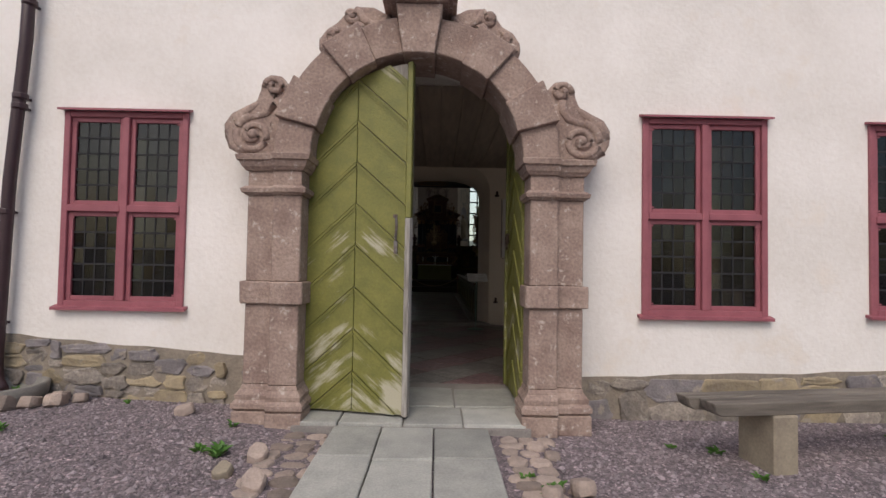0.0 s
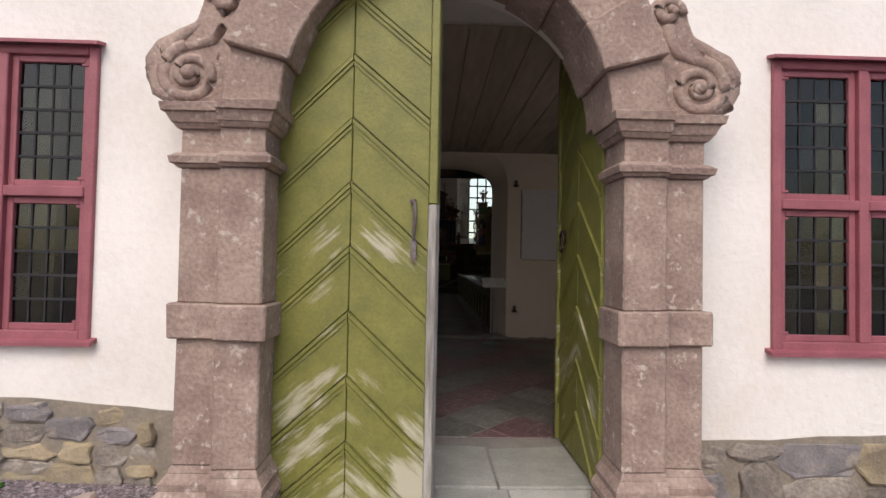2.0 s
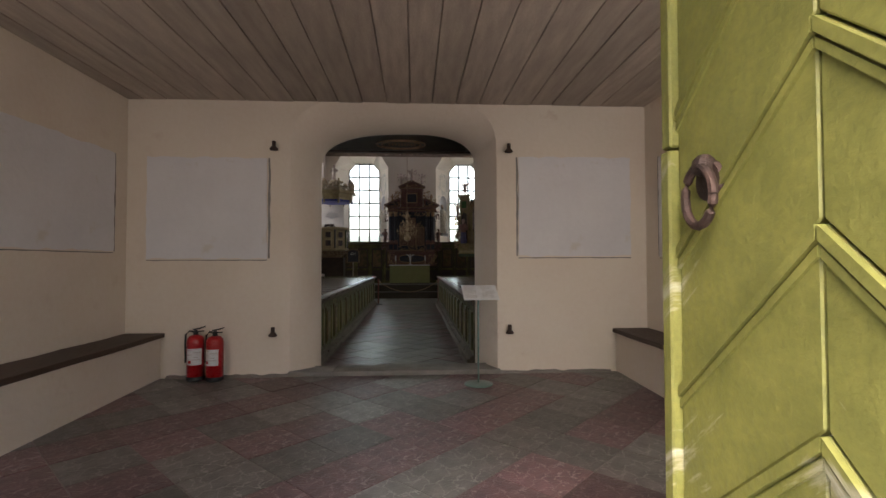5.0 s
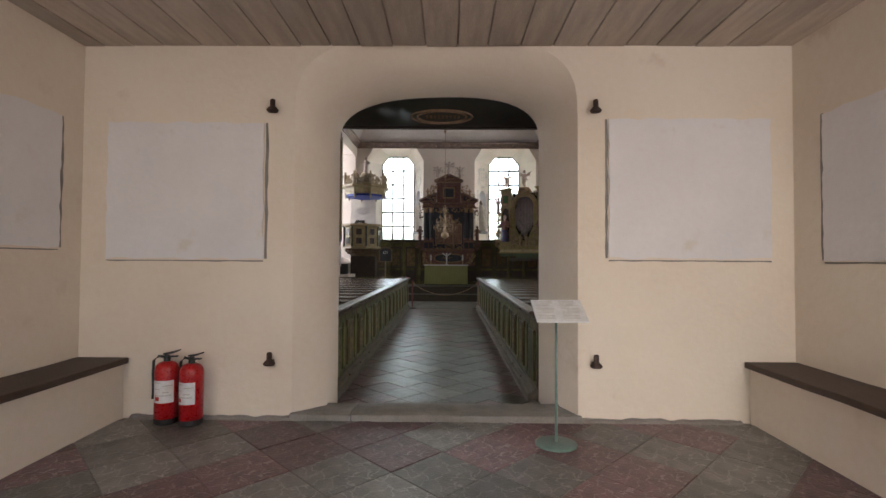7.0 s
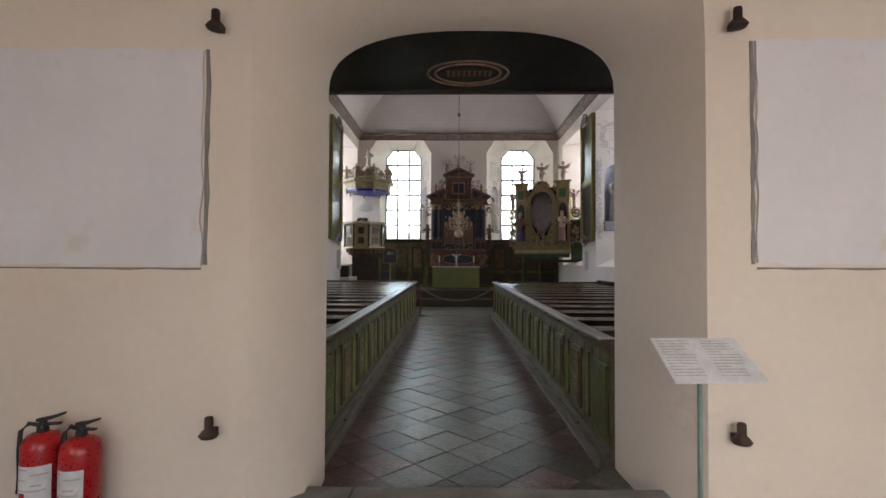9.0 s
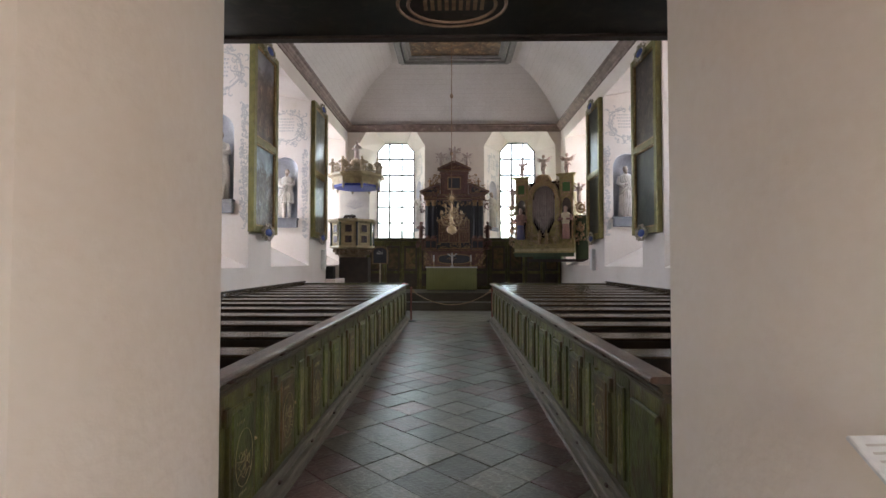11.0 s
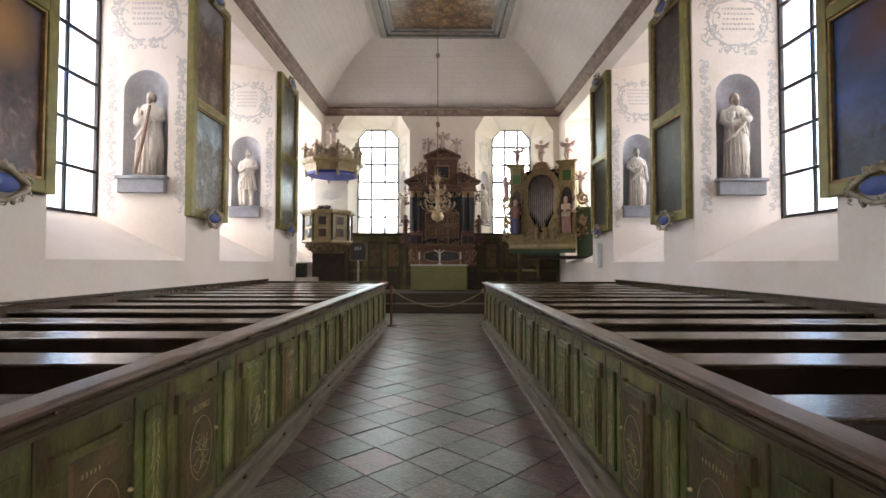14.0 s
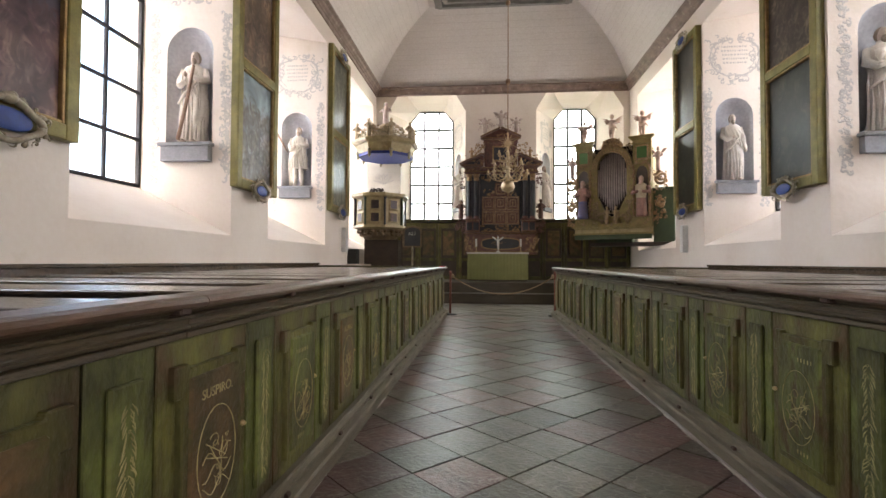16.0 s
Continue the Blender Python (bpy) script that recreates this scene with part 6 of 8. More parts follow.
# ---- niches with figures ----
def statue(name, loc, h, rz, attribute, label, mat, group="statues in the wall niches"):
    """A carved standing figure; bare skin, hair and the thing it holds are tinted."""
    bm = bmesh.new()
    short = attribute == "club"
    def skin(build, slot=1):
        before = set(bm.faces)
        build()
        for f in bm.faces:
            if f not in before:
                f.material_index = slot
    sections = ((0.0, 0.15, 0.12), (0.04, 0.17, 0.14), (0.18, 0.155, 0.125), (0.35, 0.16, 0.12), (0.5, 0.155, 0.12), (0.6, 0.14, 0.105), (0.7, 0.15, 0.105), (0.77, 0.15, 0.095), (0.82, 0.115, 0.075), (0.845, 0.052, 0.05), (0.87, 0.04, 0.042))
    rings = []
    seg = 56
    if short:
        sections = ((0.3, 0.17, 0.13),) + sections[3:]
    levels = []
    for (t0, a0, b0), (t1, a1, b1) in zip(sections, sections[1:]):
        steps = max(1, round((t1 - t0) / 0.03))
        levels += [(t0 + (t1 - t0) * i / steps, a0 + (a1 - a0) * i / steps, b0 + (b1 - b0) * i / steps) for i in range(steps)]
    levels.append(sections[-1])
    for t, rx, ry in levels:
        ring = []
        hang = max(0.0, 1 - t / 0.78)
        wrap = math.exp(-((t - 0.52) / 0.17) ** 2)
        for k in range(seg):
            a = 2 * math.pi * k / seg
            fold = 1 + hang * (0.11 * math.sin(6 * a + 4 * t + 1.4 * math.sin(5 * t)) + 0.07 * math.sin(11 * a - 8 * t + len(attribute)))
            fold += wrap * 0.055 * math.sin(3 * a + 34 * t + len(attribute)) - 0.1 * hang
            ring.append(bm.verts.new((rx * fold * math.cos(a) + 0.03 * math.sin(t * 3.2) + 0.012 * math.sin(7 * t), ry * fold * math.sin(a) - 0.025 * math.exp(-((t - 0.27) / 0.09) ** 2) * math.exp(-((a - 5.1) / 0.5) ** 2), t)))
        rings.append(ring)
    for p, q in zip(rings, rings[1:]):
        for k in range(seg):
            bm.faces.new((p[k], p[(k + 1) % seg], q[(k + 1) % seg], q[k]))
    bm.faces.new(rings[0][::-1])
    def head():
        ball(bm, (0.01, -0.012, 0.925), 0.05, 0.06, 0.066, 16)
        ball(bm, (0.01, -0.07, 0.92), 0.009, 0.014, 0.02, 6)
        ball(bm, (-0.03, -0.165, 0.63 if attribute != "staff" else 0.7), 0.025, 0.025, 0.03, 8)
    skin(head)
    def hair():
        ball(bm, (0.01, 0.014, 0.937), 0.058, 0.06, 0.066, 14)
        ball(bm, (0.01, -0.048, 0.882), 0.036, 0.03, 0.04, 10)
        tube(bm, [(0.01, -0.055, 0.875), (0.01, -0.06, 0.85), (0.012, -0.055, 0.82)], [0.03, 0.024, 0.006], 8)
    skin(hair, 3)
    if short:
        for x in (-0.055, 0.065):
            tube(bm, [(x, 0, 0.36), (x * 1.05, -0.02, 0.24), (x * 1.1, 0.0, 0.12), (x * 1.15, 0.0, 0.02)], [0.06, 0.052, 0.045, 0.035], 10)
        tube(bm, [(-0.13, 0.08, 0.72), (-0.16, 0.09, 0.4), (-0.15, 0.08, 0.04)], [0.05, 0.075, 0.06], 10)
        for k in range(9):
            a = -2.8 + k * 0.31
            tube(bm, [(0.165 * math.cos(a), 0.12 * math.sin(a), 0.55), (0.18 * math.cos(a), 0.135 * math.sin(a), 0.31)], [0.01, 0.02], 6)
    # arms under wide sleeves
    tube(bm, [(-0.13, 0.0, 0.79), (-0.165, -0.03, 0.67), (-0.12, -0.12, 0.60), (-0.03, -0.15, 0.63)], [0.045, 0.046, 0.038, 0.024], 10)
    for k in range(10):
        a = -2.9 + k * 0.3
        if not short:
            tube(bm, [(0.15 * math.cos(a), 0.115 * math.sin(a), 0.58), (0.16 * math.cos(a + 0.1), 0.125 * math.sin(a + 0.1), 0.3), (0.17 * math.cos(a + 0.05), 0.14 * math.sin(a + 0.05), 0.03)], [0.004, 0.013, 0.017], 6)
    if attribute == "palm":
        tube(bm, [(0.13, 0.0, 0.79), (0.175, -0.02, 0.63), (0.18, -0.09, 0.47), (0.18, -0.12, 0.42)], [0.046, 0.046, 0.038, 0.024], 10)
    else:
        tube(bm, [(0.13, 0.0, 0.79), (0.18, -0.04, 0.68), (0.12, -0.12, 0.66), (0.02, -0.14, 0.70)], [0.046, 0.046, 0.038, 0.024], 10)
    # cloak falling across the body
    for k in range(5):
        tube(bm, [(-0.12 + 0.05 * k, -0.09, 0.76), (-0.1 + 0.055 * k, -0.125, 0.66), (0.02 + 0.03 * k, -0.12, 0.56 - 0.03 * k)], [0.006, 0.012, 0.006], 6)
    tube(bm, [(-0.16, -0.07, 0.42), (-0.05, -0.135, 0.5), (0.08, -0.13, 0.62), (0.15, -0.05, 0.72)], [0.014, 0.018, 0.016, 0.008], 8)
    for x in (-0.06, 0.07):
        skin(lambda: ball(bm, (x, -0.14 if not short else -0.05, 0.012), 0.032, 0.065, 0.02, 8))
    if attribute == "staff":
        skin(lambda: tube(bm, [(0.09, -0.19, 0.78), (0.03, -0.22, 0.4), (-0.06, -0.24, 0.0)], [0.018, 0.02, 0.022], 8), 2)
    elif attribute == "club":
        skin(lambda: tube(bm, [(-0.17, -0.15, 0.55), (-0.3, -0.17, 0.74), (-0.4, -0.18, 0.88)], [0.012, 0.016, 0.024], 8), 2)
    elif attribute == "cup":
        lathe(bm, [(0.035, 0), (0.012, 0.02), (0.012, 0.05), (0.04, 0.08), (0.045, 0.13), (0.03, 0.135)], 12, (-0.12, -0.17, 0.6))
    for v in bm.verts:
        v.co *= h
        v.co.x *= 0.8
    o = whole(name, bm, mat, label, "statue", group, smooth=True)
    o.data.materials.append(SKIN_PALE)
    o.data.materials.append(FLESH_BROWN)
    o.data.materials.append(HAIR)
    o.matrix_world = pose(*loc, 0, 0, rz)
    return o


def mural_curls(bm, x, z, w, h, y, count, r, size):
    for k in range(count):
        cx, cz = x + r.uniform(-0.5, 0.5) * w, z + r.uniform(-0.5, 0.5) * h
        a0, sg, sz = r.uniform(0, 6.28), r.choice((-1, 1)), size * r.uniform(0.5, 1.3)
        tube(bm, [(cx + sz * (1 - 0.7 * i / 8) * math.cos(a0 + sg * 4.6 * i / 8), y, cz + sz * (1 - 0.7 * i / 8) * math.sin(a0 + sg * 4.6 * i / 8)) for i in range(9)], [0.005 + 0.012 * math.sin(math.pi * i / 8) for i in range(9)], 4)


def splay_decor(cx, y, seed, wide, rz=0):
    """Grisaille wall painting: a scrolled cartouche with lines of writing and two hanging garlands."""
    r = random.Random(seed)
    m = thing("wall_painting", (cx, y, 3.0), rz, "grey painted scroll cartouche and garlands on plaster", "wall painting", "grisaille paintings", "structure")
    bm = bmesh.new()
    z = 2.46
    for sd in (-1, 1):
        pts = [(sd * 0.02, -0.38), (sd * 0.16, -0.40), (sd * 0.30, -0.33), (sd * 0.44, -0.20), (sd * 0.50, 0.0), (sd * 0.46, 0.2), (sd * 0.36, 0.3), (sd * 0.2, 0.34), (sd * 0.05, 0.38)]
        tube(bm, [(x, 0, z + v) for x, v in pts], [0.012, 0.02, 0.018, 0.024, 0.02, 0.024, 0.02, 0.016, 0.012], 4)
        tube(bm, [(x * 0.84, 0, z + v * 0.8) for x, v in pts[2:7]], 0.009, 4)
        mural_curls(bm, sd * 0.46, z, 0.24, 0.7, 0, 22, r, 0.075)
        mural_curls(bm, sd * 0.15, z - 0.45, 0.3, 0.16, 0, 10, r, 0.055)
        mural_curls(bm, sd * 0.2, z + 0.4, 0.35, 0.14, 0, 10, r, 0.06)
    for v in bm.verts:
        v.co.y *= 0.12
    part("cartouche", bm, MURAL, m)
    bm = bmesh.new()
    for k in range(5):
        x = -0.28 + r.uniform(0, 0.05)
        while x < 0.24:
            w = r.uniform(0.02, 0.06)
            box(bm, x, -0.0015, z + 0.2 - k * 0.085, x + w * 0.8, 0.001, z + 0.235 - k * 0.085)
            x += w + 0.012
    part("writing", bm, MURAL, m, "illegible painted lettering")
    for sd in (-1, 1):
        bm = bmesh.new()
        mural_curls(bm, sd * wide, 0.55, 0.13, 2.5, 0, 150, r, 0.04)
        for v in bm.verts:
            v.co.y *= 0.12
        part("garland", bm, MURAL, m)
    return m


def niche_in(x0, x1, y, seed):
    """Hollow half-round niche with a grey ledge."""
    cx, rad = (x0 + x1) / 2, (x1 - x0) / 2
    zb, zs = 2.84, 4.22
    n = thing("niche", (cx, y, zb), 0, "round-headed grey-blue wall niche with stone ledge", "niche", "wall niches", "structure")
    bm = bmesh.new()
    seg = 16
    cols = []
    for k in range(seg + 1):
        a = math.pi * k / seg
        cols.append([bm.verts.new((-rad * math.cos(a), rad * 0.9 * math.sin(a), z)) for z in (0, zs - zb)])
    for p, q in zip(cols, cols[1:]):
        bm.faces.new((p[0], q[0], q[1], p[1])).smooth = True
    prev = [c[1] for c in cols]
    for i in range(1, 9):
        e = radians(90 * i / 8)
        ring = [bm.verts.new((-rad * math.cos(math.pi * k / seg) * math.cos(e) if i < 8 else 0, rad * 0.9 * math.sin(math.pi * k / seg) * math.cos(e), zs - zb + rad * math.sin(e))) for k in range(seg + 1)]
        for k in range(seg):
            bm.faces.new((prev[k], prev[k + 1], ring[k + 1], ring[k])).smooth = True
        prev = ring
    bm.faces.new([c[0] for c in cols])
    bmesh.ops.remove_doubles(bm, verts=bm.verts, dist=1e-4)
    part("hollow", bm, NICHE_GREY, n)
    bm = bmesh.new()
    box(bm, -rad - 0.01, -0.11, -0.27, rad + 0.01, 0.0, -0.05)
    box(bm, -rad - 0.04, -0.14, -0.05, rad + 0.04, 0.0, 0.0)
    box(bm, -rad + 0.02, -0.001, -0.03, rad - 0.02, rad * 0.5, 0.002)
    bevel(bm, 0.006)
    part("ledge", bm, LEDGE, n)
    return n


SPLAYS = [(-5.03, -4.31, 18.1, "staff", 1.33, NL - DEEP, NL, 19.3), (-5.06, -4.34, 22.2, "club", 1.33, NL - DEEP, NL, 24.0), (4.62, 5.36, 18.2, "cup", 1.37, NR, NR + DEEP, 19.3), (4.5, 5.25, 21.95, "palm", 1.34, NR, NR + DEEP, 24.0)]
NAMES = {"staff": "white robed carved figure leaning on a long staff", "club": "white carved figure in short tunic holding a club", "cup": "white robed carved figure holding a cup", "palm": "white robed carved figure with open hand lowered"}
for k, (x0, x1, y, att, h, e0, e1, y2) in enumerate(SPLAYS):
    niche_in(x0, x1, y, k)
    statue("statue", ((x0 + x1) / 2, y + 0.12, 2.845), h * 1.07, 8 if x0 < 0 else -8, att, NAMES[att], MARBLE)
    splay_decor((x0 + x1) / 2 + (0.0 if x0 < 0 else 0.02), y - 0.003, 60 + k, 0.56)


# ---- paintings on the piers ----
def cartouche(parent, y, z, face, s, big=1.0):
    bm = bmesh.new()
    ball(bm, (0, 0, 0), 0.02, 0.2 * big, 0.09 * big, 16)
    o = part("shield", bm, BLUE_PAINT, parent, "blue painted shield", True)
    o.matrix_basis = pose(face + s * -0.055, y, z)
    bm = bmesh.new()
    r = random.Random(int(z * 10))
    ring = [(0.0, 0.27 * big * math.cos(a) * (1 + 0.08 * math.cos(4 * a)), 0.165 * big * math.sin(a) * (1 + 0.1 * math.cos(4 * a))) for a in [2 * math.pi * k / 32 for k in range(33)]]
    tube(bm, ring, 0.03 * big, 8)
    for a in range(8):
        t = 2 * math.pi * a / 8 + 0.4
        c = (0.3 * big * math.cos(t), 0.17 * big * math.sin(t))
        tube(bm, [(0.0 - 0.01, c[0] + 0.05 * big * (1 - i / 9) * math.cos(t + 5 * i / 8), c[1] + 0.05 * big * (1 - i / 9) * math.sin(t + 5 * i / 8)) for i in range(9)], 0.02 * big, 6)
    ball(bm, (0, 0, 0.18 * big), 0.05, 0.07 * big, 0.05 * big, 10)
    roughen(bm, 0.006, 20)
    for v in bm.verts:
        v.co.z *= 0.9
    leaves = bmesh.new()
    for k in range(22):
        t = 2 * math.pi * k / 22
        rad = 1 + 0.25 * (k % 2)
        carving(leaves, 0.29 * big * rad * math.cos(t), 0.29 * big * rad * math.cos(t), 0.15 * big * rad * math.sin(t), 0.15 * big * rad * math.sin(t), 0, 1, 0.06 * big, r)
    o = part("leaf_carving", leaves, CARVED, parent, "grey-gold carved leaves", True)
    o.matrix_basis = pose(face + s * -0.03, y, z, 0, 0, 90 if s < 0 else -90)
    o = part("carved_surround", bm, CARVED, parent, "grey-gold carved scrollwork", True)
    o.matrix_basis = pose(face + s * -0.05, y, z)


def picture(wall_x, s, y0, y1, z0, z1, mats, label):
    """Tall double painting on a pier; s is the side of the nave (-1 west)."""
    p = thing("double_painting", (wall_x, y0, z0), 0, label, "painting", "tall paintings between the windows")
    w, h = y1 - y0, z1 - z0
    def X(d):
        return -s * d
    f = 0.135
    mid = h * 0.475
    bm = bmesh.new()
    for a, b, c, d in ((0, f, 0, h), (w - f, w, 0, h), (f, w - f, 0, f), (f, w - f, h - f, h), (f, w - f, mid - f / 2, mid + f / 2)):
        box(bm, X(0.0), a, c, X(0.12), b, d)
    bevel(bm, 0.008)
    part("frame", bm, FRAME_OLIVE, p)
    for c, d in ((f, mid - f / 2), (mid + f / 2, h - f)):
        bm = bmesh.new()
        for q in ((f, c, f + 0.03, d), (w - f - 0.03, c, w - f, d), (f + 0.03, c, w - f - 0.03, c + 0.03), (f + 0.03, d - 0.03, w - f - 0.03, d)):
            box(bm, X(0.05), q[0], q[1], X(0.105), q[2], q[3])
        bevel(bm, 0.006)
        part("gilt_slip", bm, GOLD, p, "gilded inner moulding")
    for k, (c, d) in enumerate(((f, mid - f / 2), (mid + f / 2, h - f))):
        bm = bmesh.new()
        box(bm, X(0.02), f, c, X(0.06), w - f, d)
        part("canvas", bm, mats[k], p)
    cartouche(p, w / 2, 0.02, X(0.12), s, 0.98 if w > 1.36 else 0.9)
    cartouche(p, w / 2, h - 0.05, X(0.12), s, 0.85)
    return p


P = {
    "a": painting("dusk_scene", (0.05, 0.025, 0.05), (0.17, 0.085, 0.1), (0.42, 0.27, 0.22), 1, ((0, 0.75, 1.5), 0.5, (0.34, 0.18, 0.06)), (1.02, 0.12, (0.05, 0.04, 0.055))),
    "b": painting("crowd_scene", (0.06, 0.045, 0.05), (0.2, 0.11, 0.1), (0.42, 0.33, 0.28), 2, None, (3.2, 0.3, (0.12, 0.09, 0.1))),
    "c": painting("landscape_scene", (0.12, 0.09, 0.07), (0.26, 0.22, 0.18), (0.36, 0.4, 0.46), 3, None, (1.25, 0.2, (0.2, 0.26, 0.3))),
    "d": painting("brown_scene", (0.08, 0.05, 0.045), (0.22, 0.14, 0.1), (0.42, 0.32, 0.25), 4, None, (3.2, 0.3, (0.17, 0.16, 0.17))),
    "e": painting("pale_scene", (0.10, 0.11, 0.08), (0.22, 0.24, 0.2), (0.4, 0.42, 0.36), 5),
    "f": painting("dark_scene", (0.02, 0.022, 0.02), (0.035, 0.045, 0.035), (0.08, 0.07, 0.05), 6),
    # blue in the canvas colour stands for sky reflected in the varnish
    "g": painting("blue_night_scene", (0.006, 0.012, 0.035), (0.02, 0.045, 0.13), (0.09, 0.06, 0.07), 7, ((0, 0.75, 1.6), 0.6, (0.09, 0.035, 0.02)), (0.5, 0.5, (0.015, 0.04, 0.13))),
    "h": painting("angel_scene", (0.03, 0.03, 0.035), (0.1, 0.075, 0.06), (0.3, 0.25, 0.2), 8),
}
picture(NL, -1, 13.95, 15.33, 2.15, 6.2, (P["a"], P["b"]), "tall olive-gold framed pair of crowded dusk paintings")
picture(NL, -1, 18.05, 19.38, 2.2, 6.15, (P["c"], P["d"]), "tall olive-gold framed pair of brown biblical paintings")
picture(NL, -1, 22.3, 23.75, 2.3, 6.25, (P["e"], P["e"]), "tall olive-gold framed pair of pale green paintings")
picture(NR, 1, 13.95, 15.45, 2.15, 6.2, (P["g"], P["f"]), "tall olive-gold framed pair of dark paintings, sky reflection coloured blue into the lower")
picture(NR, 1, 18.25, 19.6, 2.2, 6.15, (P["f"], P["h"]), "tall olive-gold framed pair of very dark paintings")
picture(NR, 1, 22.0, 23.3, 2.25, 6.2, (P["f"], P["f"]), "tall olive-gold framed pair of blackened paintings")


# ---- nave windows ----
def bar_window(name, origin, rz, w, h, cols, rows, chamfer, label, bar=0.022):
    win = thing(name, origin, rz, label, "window", "tall church windows", "structure")
    bm = bmesh.new()
    f = 0.045
    box(bm, 0, -0.03, 0, f, 0.03, h)
    box(bm, w - f, -0.03, 0, w, 0.03, h)
    box(bm, f, -0.03, 0, w - f, 0.03, f)
    box(bm, f, -0.03, h - f, w - f, 0.03, h)
    if chamfer:
        for sx, x in ((1, 0), (-1, w)):
            prism(bm, [(x, h), (x + sx * chamfer, h), (x + sx * (chamfer - 0.02), h - 0.06), (x + sx * 0.06, h - chamfer - 0.02), (x, h - chamfer)], "y", -0.028, 0.028)
    part("window_frame", bm, LEAD, win)
    for k in range(1, cols):
        bm = bmesh.new()
        x = w * k / cols
        box(bm, x - bar, -0.02, f, x + bar, 0.02, h - f)
        part("bar", bm, LEAD, win)
    for k in range(1, rows):
        bm = bmesh.new()
        z = h * k / rows
        box(bm, f, -0.028, z - bar, w - f, 0.016, z + bar)
        part("bar", bm, LEAD, win)
    first = None
    for i in range(cols):
        for j in range(rows):
            if first is None:
                bm = bmesh.new()
                box(bm, 0.004, 0.022, 0.004, w / cols - 0.004, 0.026, h / rows - 0.004)
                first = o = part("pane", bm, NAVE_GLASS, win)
            else:
                o = again(first, win)
            o.matrix_basis = pose(w * i / cols, 0, h * j / rows)
            o.visible_shadow = False
    return win


for k, (a, b) in enumerate(RECESS):
    bar_window("window_%d" % (4 + k), (NL - DEEP, a + 0.75, 2.2), 90, b - a - 0.75, 4.2, 3, 6, 0, "tall iron-barred clear window in a deep recess")
for k, (a, b) in enumerate(RECESS_E):
    bar_window("window_%d" % (8 + k), (NR + DEEP, b, 2.2), -90, b - a - 0.75, 4.2, 3, 6, 0, "tall iron-barred clear window in a deep recess")
for k, (w0, w1) in enumerate(EW):
    bar_window("window_%d" % (12 + k), (w0, NY1 + 1.58, 2.55), 0, w1 - w0, 4.02, 3, 6, 0.33, "tall barred window with cut upper corners", 0.038)

RELIEF = material("brown_gilt_relief", (0.36, 0.235, 0.14), (0.19, 0.11, 0.07), 0.42, 10, 0.3, 50, metal=0.15)
FOOT_CARVING = material("tawny_carving", (0.36, 0.26, 0.15), (0.2, 0.14, 0.07), 0.5, 12, 0.2, 50)
BLUE_UNDER = material("deep_blue_paint", (0.008, 0.03, 0.3), (0.005, 0.02, 0.22), 0.5, 5, 0.1, 40)
# near-black that stands in for shade behind the organ pipes
DARK_VOID = material("sooty_dark_wood", (0.02, 0.016, 0.013), None, 0.9, 6, 0.1, 50, spec=0.15)
LEAF_DARK = material("dark_green_paint", (0.045, 0.075, 0.03), (0.03, 0.05, 0.02), 0.5, 5, 0.2, 50)
CREAM_CARVING = material("cream_gilt_carving", (0.5, 0.42, 0.3), (0.3, 0.22, 0.13), 0.5, 12, 0.2, 50)
UNDER_CARVING = material("brown_leaf_carving", (0.22, 0.15, 0.085), (0.12, 0.08, 0.045), 0.5, 9, 0.2, 50)
P["pulpit"] = painting("pulpit_panel_scene", (0.012, 0.014, 0.04), (0.06, 0.045, 0.07), (0.16, 0.09, 0.08), 9)
PALE_CARVING = material("pale_carving", (0.5, 0.42, 0.38), (0.36, 0.28, 0.26), 0.55, 10, 0.2, 50)
STONE_GREY_PAINT = material("grey_marbled_panel", (0.62, 0.59, 0.53), (0.52, 0.48, 0.43), 0.8, 3, 0.1, 40)
CEIL_FRAME = material("grey_ceiling_frame", (0.3, 0.29, 0.28), (0.23, 0.22, 0.21), 0.6, 5, 0.2, 40)

# ---- chancel ----
plat = thing("altar_platform", (0.12, 24.4, 0), 0, "dark wooden altar platform of two steps", "steps", "", "structure")
for y0, z0, z1, wd in ((0.0, 0.0, 0.27, 3.95), (0.55, 0.27, 0.55, 3.9)):
    bm = bmesh.new()
    box(bm, -wd, y0, z0, wd, 2.75, z1 - 0.04)
    part("riser", bm, STEP_WOOD, plat)
    bm = bmesh.new()
    box(bm, -wd, y0 - 0.04, z1 - 0.04, wd, 2.75, z1)
    bevel(bm, 0.008)
    part("tread", bm, STEP_WOOD, plat)
pan = thing("wall_panelling", (0.12, 27.1, 0.55), 0, "dark green-brown painted wainscot behind the altar", "panelling", "", "structure")
bm = bmesh.new()
box(bm, -4.1, 0.0, 0, 4.1, 0.09, 1.86)
part("backing", bm, ALTAR_DARK, pan)
bm = bmesh.new()
prism(bm, [(-0.10, 1.86), (0.0, 1.84), (0.09, 1.84), (0.09, 1.95), (-0.12, 1.95)], "x", -4.1, 4.1)
part("top_moulding", bm, PANEL_B, pan)
